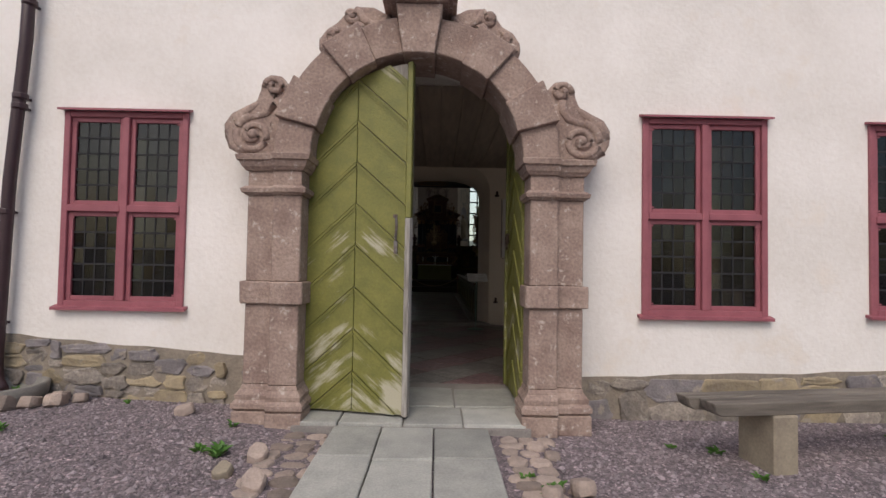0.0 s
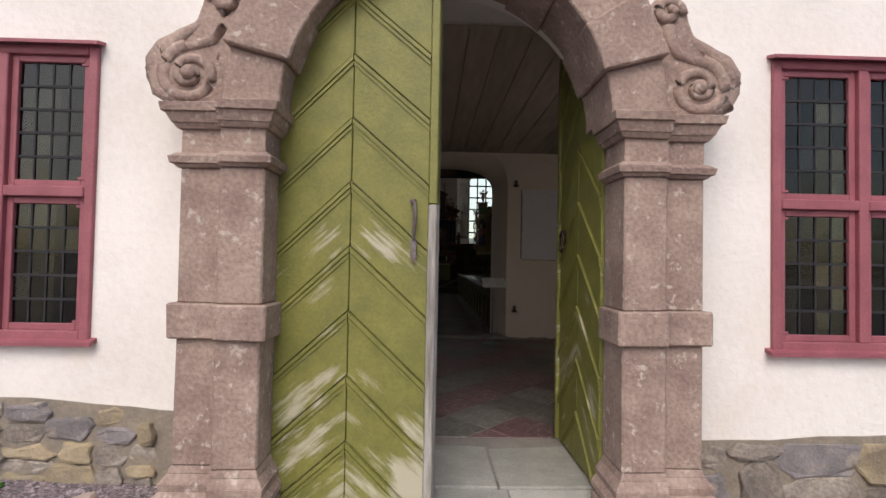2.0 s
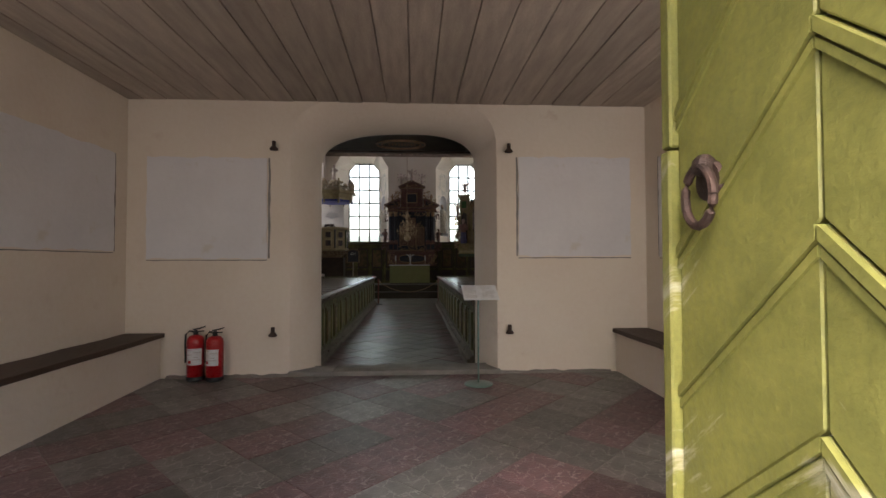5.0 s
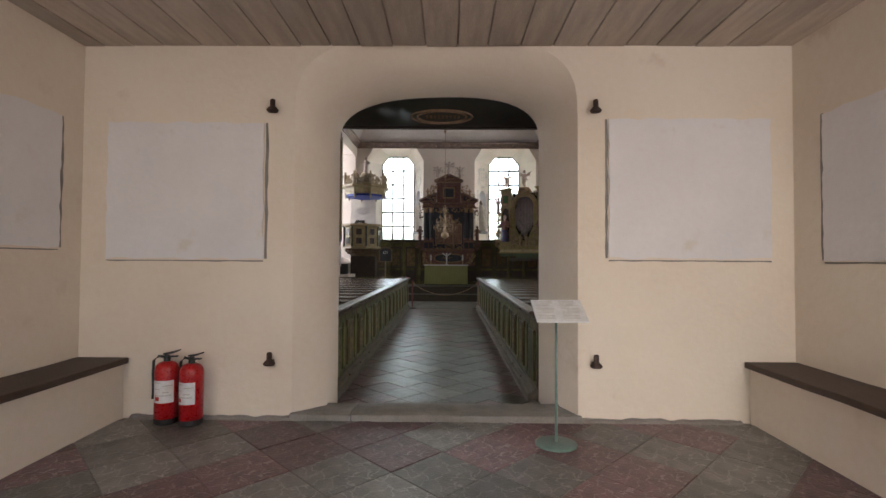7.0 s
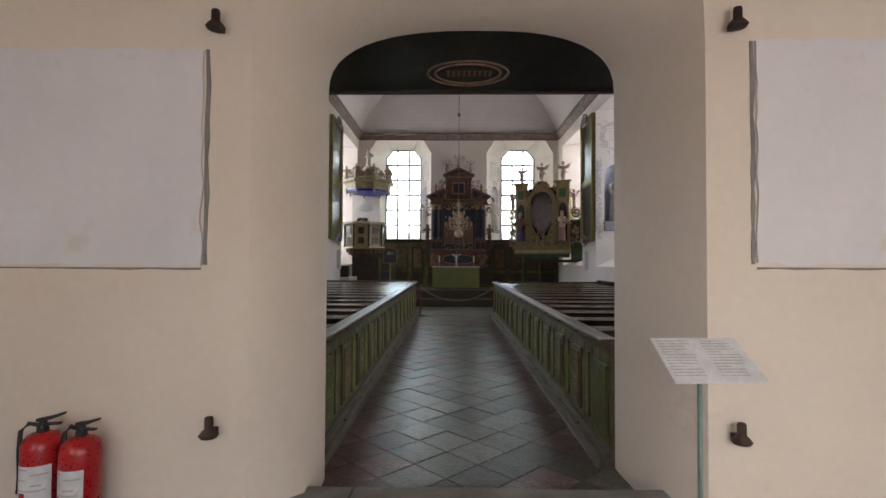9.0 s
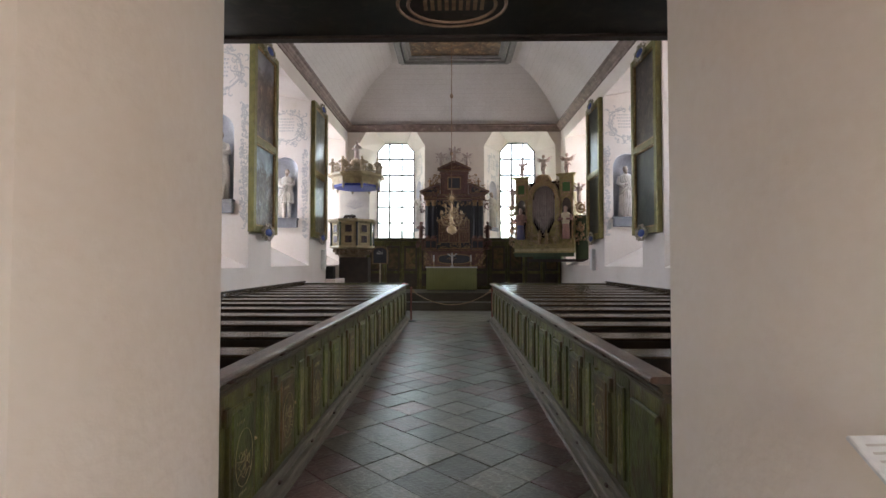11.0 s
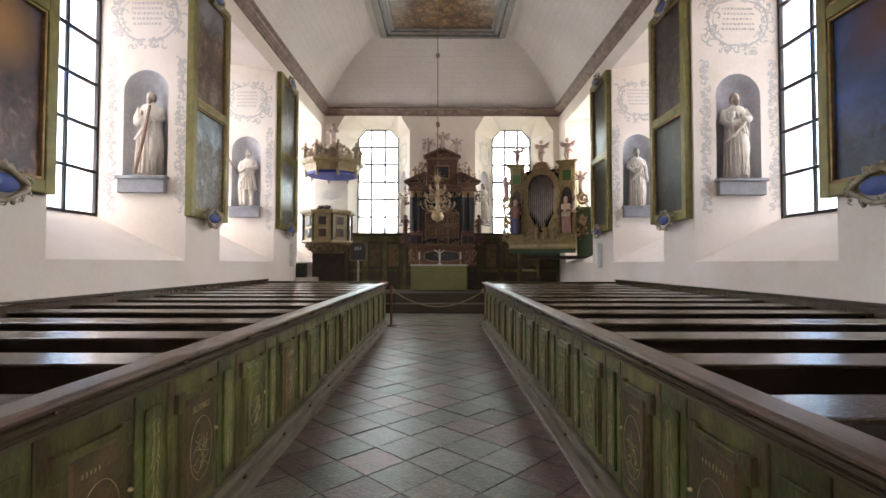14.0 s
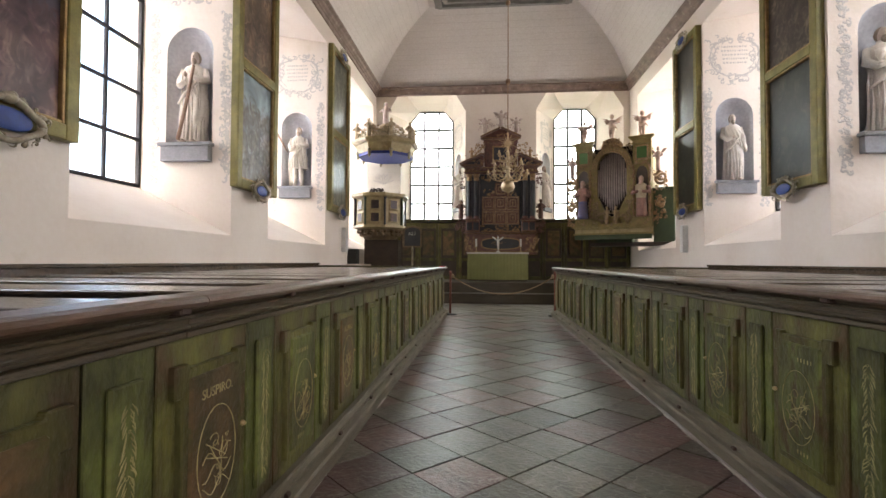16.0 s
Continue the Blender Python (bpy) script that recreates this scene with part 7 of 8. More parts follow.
for k in range(12):
    x = -4.0 + 0.672 * k
    bm = bmesh.new()
    for q in ((x, 0.0, x + 0.09, 1.84), (x + 0.582, 0.0, x + 0.672, 1.84), (x + 0.09, 1.66, x + 0.582, 1.84), (x + 0.09, 0.6, x + 0.582, 0.7), (x + 0.09, 0.0, x + 0.582, 0.12)):
        box(bm, q[0] + 0.002, -0.045, q[1], q[2] - 0.002, 0.0, q[3])
    bevel(bm, 0.005)
    part("panel_frame", bm, PANEL_B, pan)
    bm = bmesh.new()
    box(bm, x + 0.15, -0.03, 0.78, x + 0.52, 0.0, 1.58)
    bevel(bm, 0.012)
    part("panel", bm, BROWN_FIELD, pan)

# ---- altar table ----
altar = thing("altar_table", (0.04, 26.3, 0.55), 0, "altar table with sage green cloth and white linen", "altar")
bm = bmesh.new()
box(bm, -0.9, 0.02, 0.0, 0.9, 0.55, 0.84)
part("table", bm, STEP_WOOD, altar)
bm = bmesh.new()
n = 60
top = [(-0.92 + 1.84 * i / n, 0.0 - 0.006 * math.sin(i * 1.9), 0.845) for i in range(n + 1)]
bot = [(-0.93 + 1.86 * i / n, -0.012 - 0.014 * math.sin(i * 1.9), 0.03) for i in range(n + 1)]
tv, bv2 = [bm.verts.new(p) for p in top], [bm.verts.new(p) for p in bot]
for i in range(n):
    bm.faces.new((bv2[i], bv2[i + 1], tv[i + 1], tv[i])).smooth = True
part("altar_cloth", bm, CLOTH, altar, "sage green hanging cloth")
bm = bmesh.new()
box(bm, -0.945, -0.03, 0.845, 0.945, 0.56, 0.87)
box(bm, -0.945, -0.032, 0.82, 0.945, -0.02, 0.85)
bevel(bm, 0.004)
part("linen", bm, LINEN, altar, "white linen cover")
for x in (-0.66, 0.72):
    c = thing("altar_candle", (0.04 + x, 26.6, 1.42), 0, "white candle in a low dark holder on the altar", "candle", "altar candles")
    bm = bmesh.new()
    lathe(bm, [(0.05, 0), (0.05, 0.01), (0.015, 0.03), (0.015, 0.16), (0.035, 0.18)], 12)
    part("holder", bm, BRASS, c)
    bm = bmesh.new()
    lathe(bm, [(0.028, 0.18), (0.028, 0.42), (0.004, 0.43)], 12)
    part("wax", bm, LINEN, c)
bm = bmesh.new()
tube(bm, [(0, 0, 0.0), (0, 0, 0.5)], 0.014, 6)
tube(bm, [(-0.17, 0, 0.47), (-0.06, -0.01, 0.38), (0.06, -0.01, 0.38), (0.17, 0, 0.47)], 0.022, 8)
ball(bm, (0, -0.02, 0.44), 0.03, 0.03, 0.04)
tube(bm, [(0, -0.02, 0.38), (0, -0.02, 0.2), (0.01, -0.02, 0.02)], [0.04, 0.035, 0.018], 8)
lathe(bm, [(0.07, -0.02), (0.06, 0.01), (0.02, 0.03)], 12)
o = whole("altar_crucifix", bm, LINEN, "small pale carved crucifix standing on the altar", "crucifix", smooth=True)
o.matrix_world = pose(0.06, 26.62, 1.44)


# ---- altarpiece ----
def scrolls(bm, pts, size, r, y=0.0, thick=0.03):
    for cx, cz in pts:
        a0, sg = r.uniform(0, 6.28), r.choice((-1, 1))
        sz = size * r.uniform(0.7, 1.2)
        tube(bm, [(cx + sz * (1 - 0.8 * i / 10) * math.cos(a0 + sg * 6 * i / 10), y - 0.02 * i / 10, cz + sz * (1 - 0.8 * i / 10) * math.sin(a0 + sg * 6 * i / 10)) for i in range(11)], [thick * (1 - 0.5 * i / 10) for i in range(11)], 6)
        ball(bm, (cx, y - 0.02, cz), size * 0.35, 0.03, size * 0.35, 8)


def little_figure(bm, x, y, z, h, wings=0, r=None):
    """A small carved figure, added to a carving."""
    lathe(bm, [(0.10 * h, 0), (0.13 * h, 0.1 * h), (0.11 * h, 0.4 * h), (0.14 * h, 0.62 * h), (0.15 * h, 0.74 * h), (0.06 * h, 0.8 * h), (0.03 * h, 0.83 * h)], 12, (x, y, z))
    ball(bm, (x, y, z + 0.9 * h), 0.085 * h, 0.085 * h, 0.1 * h, 10)
    for sd in (-1, 1):
        tube(bm, [(x + sd * 0.14 * h, y, z + 0.7 * h), (x + sd * 0.22 * h, y - 0.08 * h, z + 0.58 * h), (x + sd * 0.1 * h, y - 0.16 * h, z + 0.56 * h)], [0.05 * h, 0.045 * h, 0.03 * h], 6)
        if wings:
            tube(bm, [(x + sd * 0.08 * h, y + 0.06 * h, z + 0.68 * h), (x + sd * 0.25 * h, y + 0.08 * h, z + 0.85 * h), (x + sd * 0.42 * h, y + 0.08 * h, z + 0.92 * h)], [0.03 * h, 0.075 * h, 0.01 * h], 6)


def putto(name, loc, h, rz, label, mat, group):
    """A chubby winged carved child standing on one leg."""
    bm = bmesh.new()
    tube(bm, [(0.03, 0, 0.0), (0.035, -0.01, 0.2), (0.05, 0, 0.42)], [0.045, 0.05, 0.075], 10)
    tube(bm, [(-0.07, 0.05, 0.08), (-0.075, -0.02, 0.24), (-0.05, 0, 0.42)], [0.04, 0.05, 0.075], 10)
    tube(bm, [(0, 0, 0.38), (0.0, -0.015, 0.55), (0, 0, 0.74)], [0.11, 0.125, 0.10], 12)
    ball(bm, (0.0, -0.01, 0.88), 0.085, 0.09, 0.1, 12)
    tube(bm, [(-0.1, 0, 0.72), (-0.2, -0.03, 0.64), (-0.28, -0.06, 0.74)], [0.045, 0.04, 0.03], 8)
    tube(bm, [(0.1, 0, 0.72), (0.18, -0.08, 0.6), (0.08, -0.16, 0.58)], [0.045, 0.04, 0.03], 8)
    for sd in (-1, 1):
        for k in range(4):
            tube(bm, [(sd * 0.06, 0.08, 0.70 - 0.03 * k), (sd * 0.22, 0.12, 0.82 - 0.05 * k), (sd * (0.42 - 0.04 * k), 0.12, 0.90 - 0.09 * k)], [0.02, 0.032, 0.006], 6)
    tube(bm, [(-0.12, -0.06, 0.45), (0.0, -0.12, 0.42), (0.14, -0.05, 0.47), (0.2, 0.05, 0.36)], [0.02, 0.04, 0.04, 0.015], 8)
    for v in bm.verts:
        v.co *= h
    o = whole(name, bm, mat, label, "statue", group, smooth=True)
    o.matrix_world = pose(*loc, 0, 0, rz)
    return o


def moulded(bm, x0, x1, z0, y, steps):
    """A run of stacked mouldings along x; steps are (height, projection)."""
    for h, out in steps:
        box(bm, x0 - out, y - out, z0, x1 + out, y + 0.05, z0 + h)
        z0 += h + 0.0005


ret = thing("altarpiece", (0.14, 26.98, 1.42), 0, "red-brown carved baroque altarpiece with dark columns and gilded reliefs", "altarpiece")
rr = random.Random(9)
bm = bmesh.new()
box(bm, -1.08, -0.25, 0.0, 1.08, 0.1, 0.56)
bevel(bm, 0.01)
part("predella", bm, ALTAR_RED, ret)
bm = bmesh.new()
moulded(bm, -1.08, 1.08, 0.56, -0.25, ((0.03, 0.02), (0.04, 0.05), (0.025, 0.09)))
moulded(bm, -1.08, 1.08, -0.06, -0.25, ((0.05, 0.05), (0.03, 0.02)))
bevel(bm, 0.006)
part("predella_moulding", bm, ALTAR_RED, ret)
oval = [2 * math.pi * k / 40 for k in range(41)]
bm = bmesh.new()
prism(bm, [(0.58 * math.cos(t), 0.28 + 0.17 * math.copysign(abs(math.sin(t)) ** 0.5, math.sin(t))) for t in oval[:-1]], "y", -0.265, -0.24)
part("predella_panel", bm, BLACK_MARBLE, ret, "blue-black oval panel")
bm = bmesh.new()
tube(bm, [(0.6 * math.cos(t), -0.27, 0.28 + 0.18 * math.copysign(abs(math.sin(t)) ** 0.5, math.sin(t))) for t in oval], 0.022, 6)
carving(bm, -0.3, 0.3, 0.24, 0.32, -0.27, 7, 0.04, rr)
part("predella_frame", bm, GILT_WOOD, ret)
for sx in (-1, 1):
    bm = bmesh.new()
    scrolls(bm, [(sx * 1.08, 0.42), (sx * 1.0, 0.14)], 0.1, rr, -0.27)
    carving(bm, sx * 0.78, sx * 1.12, 0.06, 0.52, -0.27, 12, 0.07, rr)
    part("console", bm, GILT_WOOD, ret, "carved gilded console", True)
    bm = bmesh.new()
    box(bm, sx * 0.66, -0.28, 0.66, sx * 1.1, 0.08, 1.0)
    bevel(bm, 0.012)
    ped = part("pedestal", bm, ALTAR_RED, ret)
    for px0 in (0.69, 0.9):
        bm = bmesh.new()
        box(bm, sx * px0, -0.292, 0.71, sx * (px0 + 0.17), -0.275, 0.95)
        bevel(bm, 0.006)
        part("pedestal_panel", bm, BLACK_MARBLE, ped, "blue-black inset")
    bm = bmesh.new()
    lo, hi = sorted((sx * 0.66, sx * 1.1))
    moulded(bm, lo, hi, 1.0, -0.28, ((0.025, 0.015), (0.03, 0.04), (0.02, 0.025)))
    bevel(bm, 0.005)
    part("pedestal_cap", bm, ALTAR_RED, ret)
    for cx in (0.77, 1.0):
        bm = bmesh.new()
        lathe(bm, [(0.072, 1.16), (0.07, 1.2), (0.064, 2.26), (0.07, 2.28)], 16, (sx * cx, -0.2, 0))
        col = part("column", bm, BLACK_MARBLE, ret, "polished blue-black column", True)
        bm = bmesh.new()
        lathe(bm, [(0.1, 1.075), (0.1, 1.1), (0.085, 1.11), (0.095, 1.13), (0.075, 1.16)], 16, (sx * cx, -0.2, 0))
        part("column_base", bm, ALTAR_RED, col)
        bm = bmesh.new()
        lathe(bm, [(0.068, 2.28), (0.085, 2.34), (0.075, 2.38), (0.105, 2.46), (0.115, 2.49), (0.0, 2.49)], 12, (sx * cx, -0.2, 0))
        carving(bm, sx * cx - 0.07, sx * cx + 0.07, 2.31, 2.46, -0.29, 6, 0.035, rr)
        part("capital", bm, GILT_WOOD, col, "gilded leaf capital")
    bm = bmesh.new()
    lo, hi = sorted((sx * 0.64, sx * 1.14))
    moulded(bm, lo, hi, 2.49, -0.3, ((0.035, 0.0), (0.03, 0.025), (0.11, 0.0), (0.025, 0.025), (0.03, 0.06), (0.03, 0.1)))
    part("entablature", bm, ALTAR_RED, ret)
    bm = bmesh.new()
    prism(bm, [(sx * 0.54, 2.76), (sx * 1.26, 2.76), (sx * 1.26, 2.8), (sx * 0.6, 3.08), (sx * 0.54, 3.06)], "y", -0.3, 0.05)
    prism(bm, [(sx * 1.3, 2.78), (sx * 1.3, 2.83), (sx * 0.6, 3.13), (sx * 0.52, 3.11), (sx * 0.52, 3.06), (sx * 0.6, 3.08)], "y", -0.42, 0.05)
    part("broken_pediment", bm, ALTAR_RED, ret)
    bm = bmesh.new()
    carving(bm, sx * 0.66, sx * 1.12, 2.58, 2.65, -0.31, 12, 0.04, rr)
    carving(bm, sx * 0.62, sx * 1.0, 2.82, 2.93, -0.31, 8, 0.055, rr)
    part("frieze_ornament", bm, GILT_WOOD, ret, "", True)
    bm = bmesh.new()
    carving(bm, sx * 1.16, sx * 1.38, 0.68, 1.02, -0.12, 12, 0.1, rr)
    carving(bm, sx * 1.16, sx * 1.24, 1.05, 1.7, -0.1, 6, 0.07, rr)
    carving(bm, sx * 1.16, sx * 1.26, 2.05, 2.6, -0.1, 9, 0.08, rr)
    little_figure(bm, sx * 1.27, -0.12, 1.08, 0.62)
    part("side_carving", bm, ALTAR_RED, ret, "red-brown carved foliage with small figure", True)
    bm = bmesh.new()
    little_figure(bm, sx * 0.92, -0.28, 2.98, 0.36)
    carving(bm, sx * 0.7, sx * 1.15, 2.96, 3.08, -0.25, 8, 0.07, rr)
    part("pediment_figure", bm, GILT_WOOD, ret, "small carved reclining figure", True)
bm = bmesh.new()
box(bm, -1.1, -0.04, 0.66, -0.665, 0.06, 2.5)
box(bm, 0.665, -0.04, 0.66, 1.1, 0.06, 2.5)
box(bm, -0.66, -0.06, 0.66, 0.66, 0.06, 2.72)
part("shrine_back", bm, BLACK_MARBLE, ret)
bm = bmesh.new()
prism(bm, [(-0.6, 0.9), (0.6, 0.9), (0.6, 1.78), (0.34, 1.8), (0.3, 1.93), (0.2, 1.95), (0.17, 2.24), (-0.17, 2.24), (-0.2, 1.95), (-0.3, 1.93), (-0.34, 1.8), (-0.6, 1.78)], "y", -0.1, -0.05)
part("relief_ground", bm, ALTAR_RED, ret)
cells = [(-0.58 + i * 0.39, 0.9 + j * 0.46, 0.38, 0.43) for i in range(3) for j in range(2)] + [(-0.155, 1.86, 0.31, 0.34)]
for x0, z0, w, h in cells:
    bm = bmesh.new()
    for q in ((0, 0, w, 0.04), (0, h - 0.04, w, h), (0, 0.04, 0.04, h - 0.04), (w - 0.04, 0.04, w, h - 0.04)):
        box(bm, x0 + q[0], -0.17, z0 + q[1], x0 + q[2], -0.1, z0 + q[3])
    for q in ((0.09, 0.1, w - 0.09, 0.125), (0.09, h - 0.115, w - 0.09, h - 0.09), (0.09, 0.125, 0.115, h - 0.115), (w - 0.115, 0.125, w - 0.09, h - 0.115)):
        box(bm, x0 + q[0], -0.15, z0 + q[1], x0 + q[2], -0.1, z0 + q[3])
    bevel(bm, 0.006)
    carving(bm, x0 + 0.05, x0 + w - 0.05, z0 + 0.05, z0 + h - 0.05, -0.11, 8, 0.035, rr)
    little_figure(bm, x0 + w / 2, -0.13, z0 + 0.14, h - 0.28)
    part("relief_panel", bm, RELIEF, ret, "brown gilt relief panel")
bm = bmesh.new()
carving(bm, -0.6, 0.6, 0.7, 0.86, -0.1, 24, 0.075, rr)
box(bm, -0.62, -0.14, 0.665, 0.62, -0.06, 0.7)
part("relief_base", bm, GILT_WOOD, ret, "", True)
for sx in (-1, 1):
    bm = bmesh.new()
    carving(bm, sx * 0.22, sx * 0.5, 1.84, 2.0, -0.1, 8, 0.06, rr)
    carving(bm, sx * 0.16, sx * 0.6, 2.3, 2.44, -0.2, 10, 0.08, rr)
    part("shrine_carving", bm, GILT_WOOD, ret, "carved gilt foliage", True)
bm = bmesh.new()
moulded(bm, -0.62, 0.62, 2.5, -0.16, ((0.04, 0.0), (0.03, 0.03), (0.1, 0.0), (0.03, 0.04), (0.03, 0.07)))
box(bm, -0.52, -0.14, 2.735, 0.52, 0.06, 3.5)
moulded(bm, -0.54, 0.54, 3.5, -0.16, ((0.03, 0.02), (0.07, 0.0), (0.03, 0.04), (0.03, 0.08)))
prism(bm, [(-0.6, 3.665), (0.6, 3.665), (0.58, 3.69), (0.05, 3.94), (-0.05, 3.94), (-0.58, 3.69)], "y", -0.18, 0.06)
for sx in (-1, 1):
    prism(bm, [(sx * 0.64, 3.665), (sx * 0.64, 3.71), (sx * 0.02, 4.0), (sx * 0.02, 3.945)], "y", -0.27, 0.06)
part("upper_stage", bm, ALTAR_RED, ret)
bm = bmesh.new()
for g, y in ((0.0, -0.2), (0.09, -0.17)):
    for q in ((-0.26 + g, 2.92 + g, 0.26 - g, 2.96 + g), (-0.26 + g, 3.36 - g, 0.26 - g, 3.4 - g), (-0.26 + g, 2.96 + g, -0.22 + g, 3.36 - g), (0.22 - g, 2.96 + g, 0.26 - g, 3.36 - g)):
        box(bm, q[0], y, q[1], q[2], -0.13, q[3])
bevel(bm, 0.006)
carving(bm, -0.24, 0.24, 3.72, 3.78, -0.19, 6, 0.05, rr)
part("upper_frame", bm, GILT_WOOD, ret)
for sx in (-1, 1):
    bm = bmesh.new()
    box(bm, sx * 0.36, -0.2, 2.74, sx * 0.48, -0.12, 3.5)
    bevel(bm, 0.008)
    carving(bm, sx * 0.4, sx * 0.44, 2.8, 3.4, -0.2, 8, 0.04, rr)
    part("upper_pilaster", bm, ALTAR_RED, ret)
    bm = bmesh.new()
    carving(bm, sx * 0.56, sx * 0.8, 2.86, 3.45, -0.12, 16, 0.1, rr)
    part("upper_carving", bm, GILT_WOOD, ret, "brown-gold carved foliage", True)
for x, z, h in ((-0.5, 3.86, 0.52), (0.02, 4.0, 0.6), (0.5, 3.86, 0.52)):
    bm = bmesh.new()
    little_figure(bm, x, -0.08, z - 0.02, h, 1)
    carving(bm, x - 0.22, x + 0.22, z + 0.12, z + h * 0.8, 0.05, 9, 0.07, rr)
    part("crowning_figure", bm, PALE_CARVING, ret, "pale winged crowning figure", True)
for sx in (-1, 1):
    lo, hi = sorted((sx * 0.64, sx * 1.14))
    bm = bmesh.new()
    for z, out in ((2.553, 0.03), (2.69, 0.03), (2.75, 0.105)):
        box(bm, lo - out, -0.304 - out, z, hi + out, -0.29 - out, z + 0.014)
    for z in (1.0, 0.668):
        box(bm, lo + 0.02, -0.325, z, hi - 0.04, -0.278, z + 0.012)
    tube(bm, [(sx * 1.29, -0.425, 2.83), (sx * 0.6, -0.425, 3.125), (sx * 0.52, -0.425, 3.11)], 0.01, 6)
    tube(bm, [(sx * 0.635, -0.275, 3.71), (sx * 0.02, -0.275, 3.995)], 0.01, 6)
    part("gilt_trim", bm, GOLD, ret, "thin gilded moulding lines")
    bm = bmesh.new()
    prism(bm, [(sx * 0.66, 2.8), (sx * 1.12, 2.8), (sx * 0.66, 3.0)], "y", -0.312, -0.295)
    part("pediment_field", bm, BLACK_MARBLE, ret, "blue-black pediment field")
bm = bmesh.new()
box(bm, -0.21, -0.175, 2.97, 0.21, -0.13, 3.35)
part("upper_field", bm, BLACK_MARBLE, ret, "blue-black upper panel")
for x0, x1, z in ((-0.65, 0.65, 2.565), (-0.66, 0.66, 2.7), (-0.58, 0.58, 3.6), (-0.62, 0.62, 3.655), (-1.12, 1.12, 0.6), (-1.06, 1.06, 0.03)):
    bm = bmesh.new()
    box(bm, x0, -0.255 if z > 2 else -0.34, z, x1, -0.2 if z > 2 else -0.29, z + 0.012)
    part("gilt_line", bm, GOLD, ret, "thin gilded moulding line")
# figures in niches of the window splays beside the altarpiece
for sx0, sx1, turn, side in ((-1.0, -1.52, 108.2, -1), (1.3, 2.06, 64.3, 1)):
    cx, cy = sx0 + (sx1 - sx0) * 0.55, NY1 + 0.02 + 1.58 * 0.55
    ln = math.hypot(sx1 - sx0, 1.58)
    rz = turn + 180 if side < 0 else turn
    n = thing("niche", (cx, cy, 2.98), rz, "round-headed pale grey niche in the window splay", "niche", "wall niches", "structure")
    bm = bmesh.new()
    cols = []
    for k in range(13):
        t = math.pi * k / 12
        cols.append([bm.verts.new((-0.25 * ln * math.cos(t), 0.2 * math.sin(t) * (1 if side < 0 else -1) * (-1 if side > 0 else 1), z)) for z in (0, 1.47)])
    for p, q in zip(cols, cols[1:]):
        bm.faces.new((p[0], q[0], q[1], p[1])).smooth = True
    prev = [k[1] for k in cols]
    for i in range(1, 7):
        e = radians(90 * i / 6)
        ring = [bm.verts.new((k[0].co.x * math.cos(e), k[0].co.y * math.cos(e), 1.47 + 0.41 * math.sin(e))) for k in cols]
        for k in range(12):
            bm.faces.new((prev[k], prev[k + 1], ring[k + 1], ring[k])).smooth = True
        prev = ring
    bm.faces.new([k[0] for k in cols])
    bmesh.ops.remove_doubles(bm, verts=bm.verts, dist=1e-4)
    part("hollow", bm, NICHE_GREY, n)
    bm = bmesh.new()
    box(bm, -0.4, -0.1, -0.14, 0.4, 0.05, -0.002)
    bevel(bm, 0.01)
    part("ledge", bm, LEDGE, n)
    statue("wall_figure", (cx + 0.08 * (1 if side < 0 else -1), cy - 0.03, 2.985), 1.42, 25 * side, "palm" if side > 0 else "cup", "pale carved figure in the splay niche beside the altarpiece", MARBLE, "figures beside the altarpiece")
    splay_decor(cx - 0.004 * (1 if side < 0 else -1), cy - 0.003, 80 + side, 0.58, turn)

# ---- organ ----
org = thing("organ_case", (2.33, 25.95, 1.8), -29, "olive green gilded organ case with grey pipes", "organ")
org.scale = (0.87, 1, 1)
bm = bmesh.new()
box(bm, 0.0, 0.1, 0.25, 2.44, 0.9, 2.5)
bevel(bm, 0.01)
part("case", bm, ORGAN_GREEN, org)
bm = bmesh.new()
moulded(bm, 0.0, 2.44, -0.02, -0.1, ((0.13, 0.0),))
part("base", bm, LEAF_DARK, org, "dark green base board")
bm = bmesh.new()
moulded(bm, 0.0, 2.44, 0.115, -0.08, ((0.03, 0.05), (0.13, 0.0), (0.025, 0.02), (0.03, 0.06)))
box(bm, 0.0, -0.06, 0.11, 2.44, 0.95, 0.33)
bevel(bm, 0.006)
part("base_moulding", bm, ORGAN_GREEN, org)
bm = bmesh.new()
box(bm, 0.01, -0.086, 0.16, 2.43, -0.07, 0.26)
part("marbled_strip", bm, STONE_CREAM, org, "cream marbled strip")
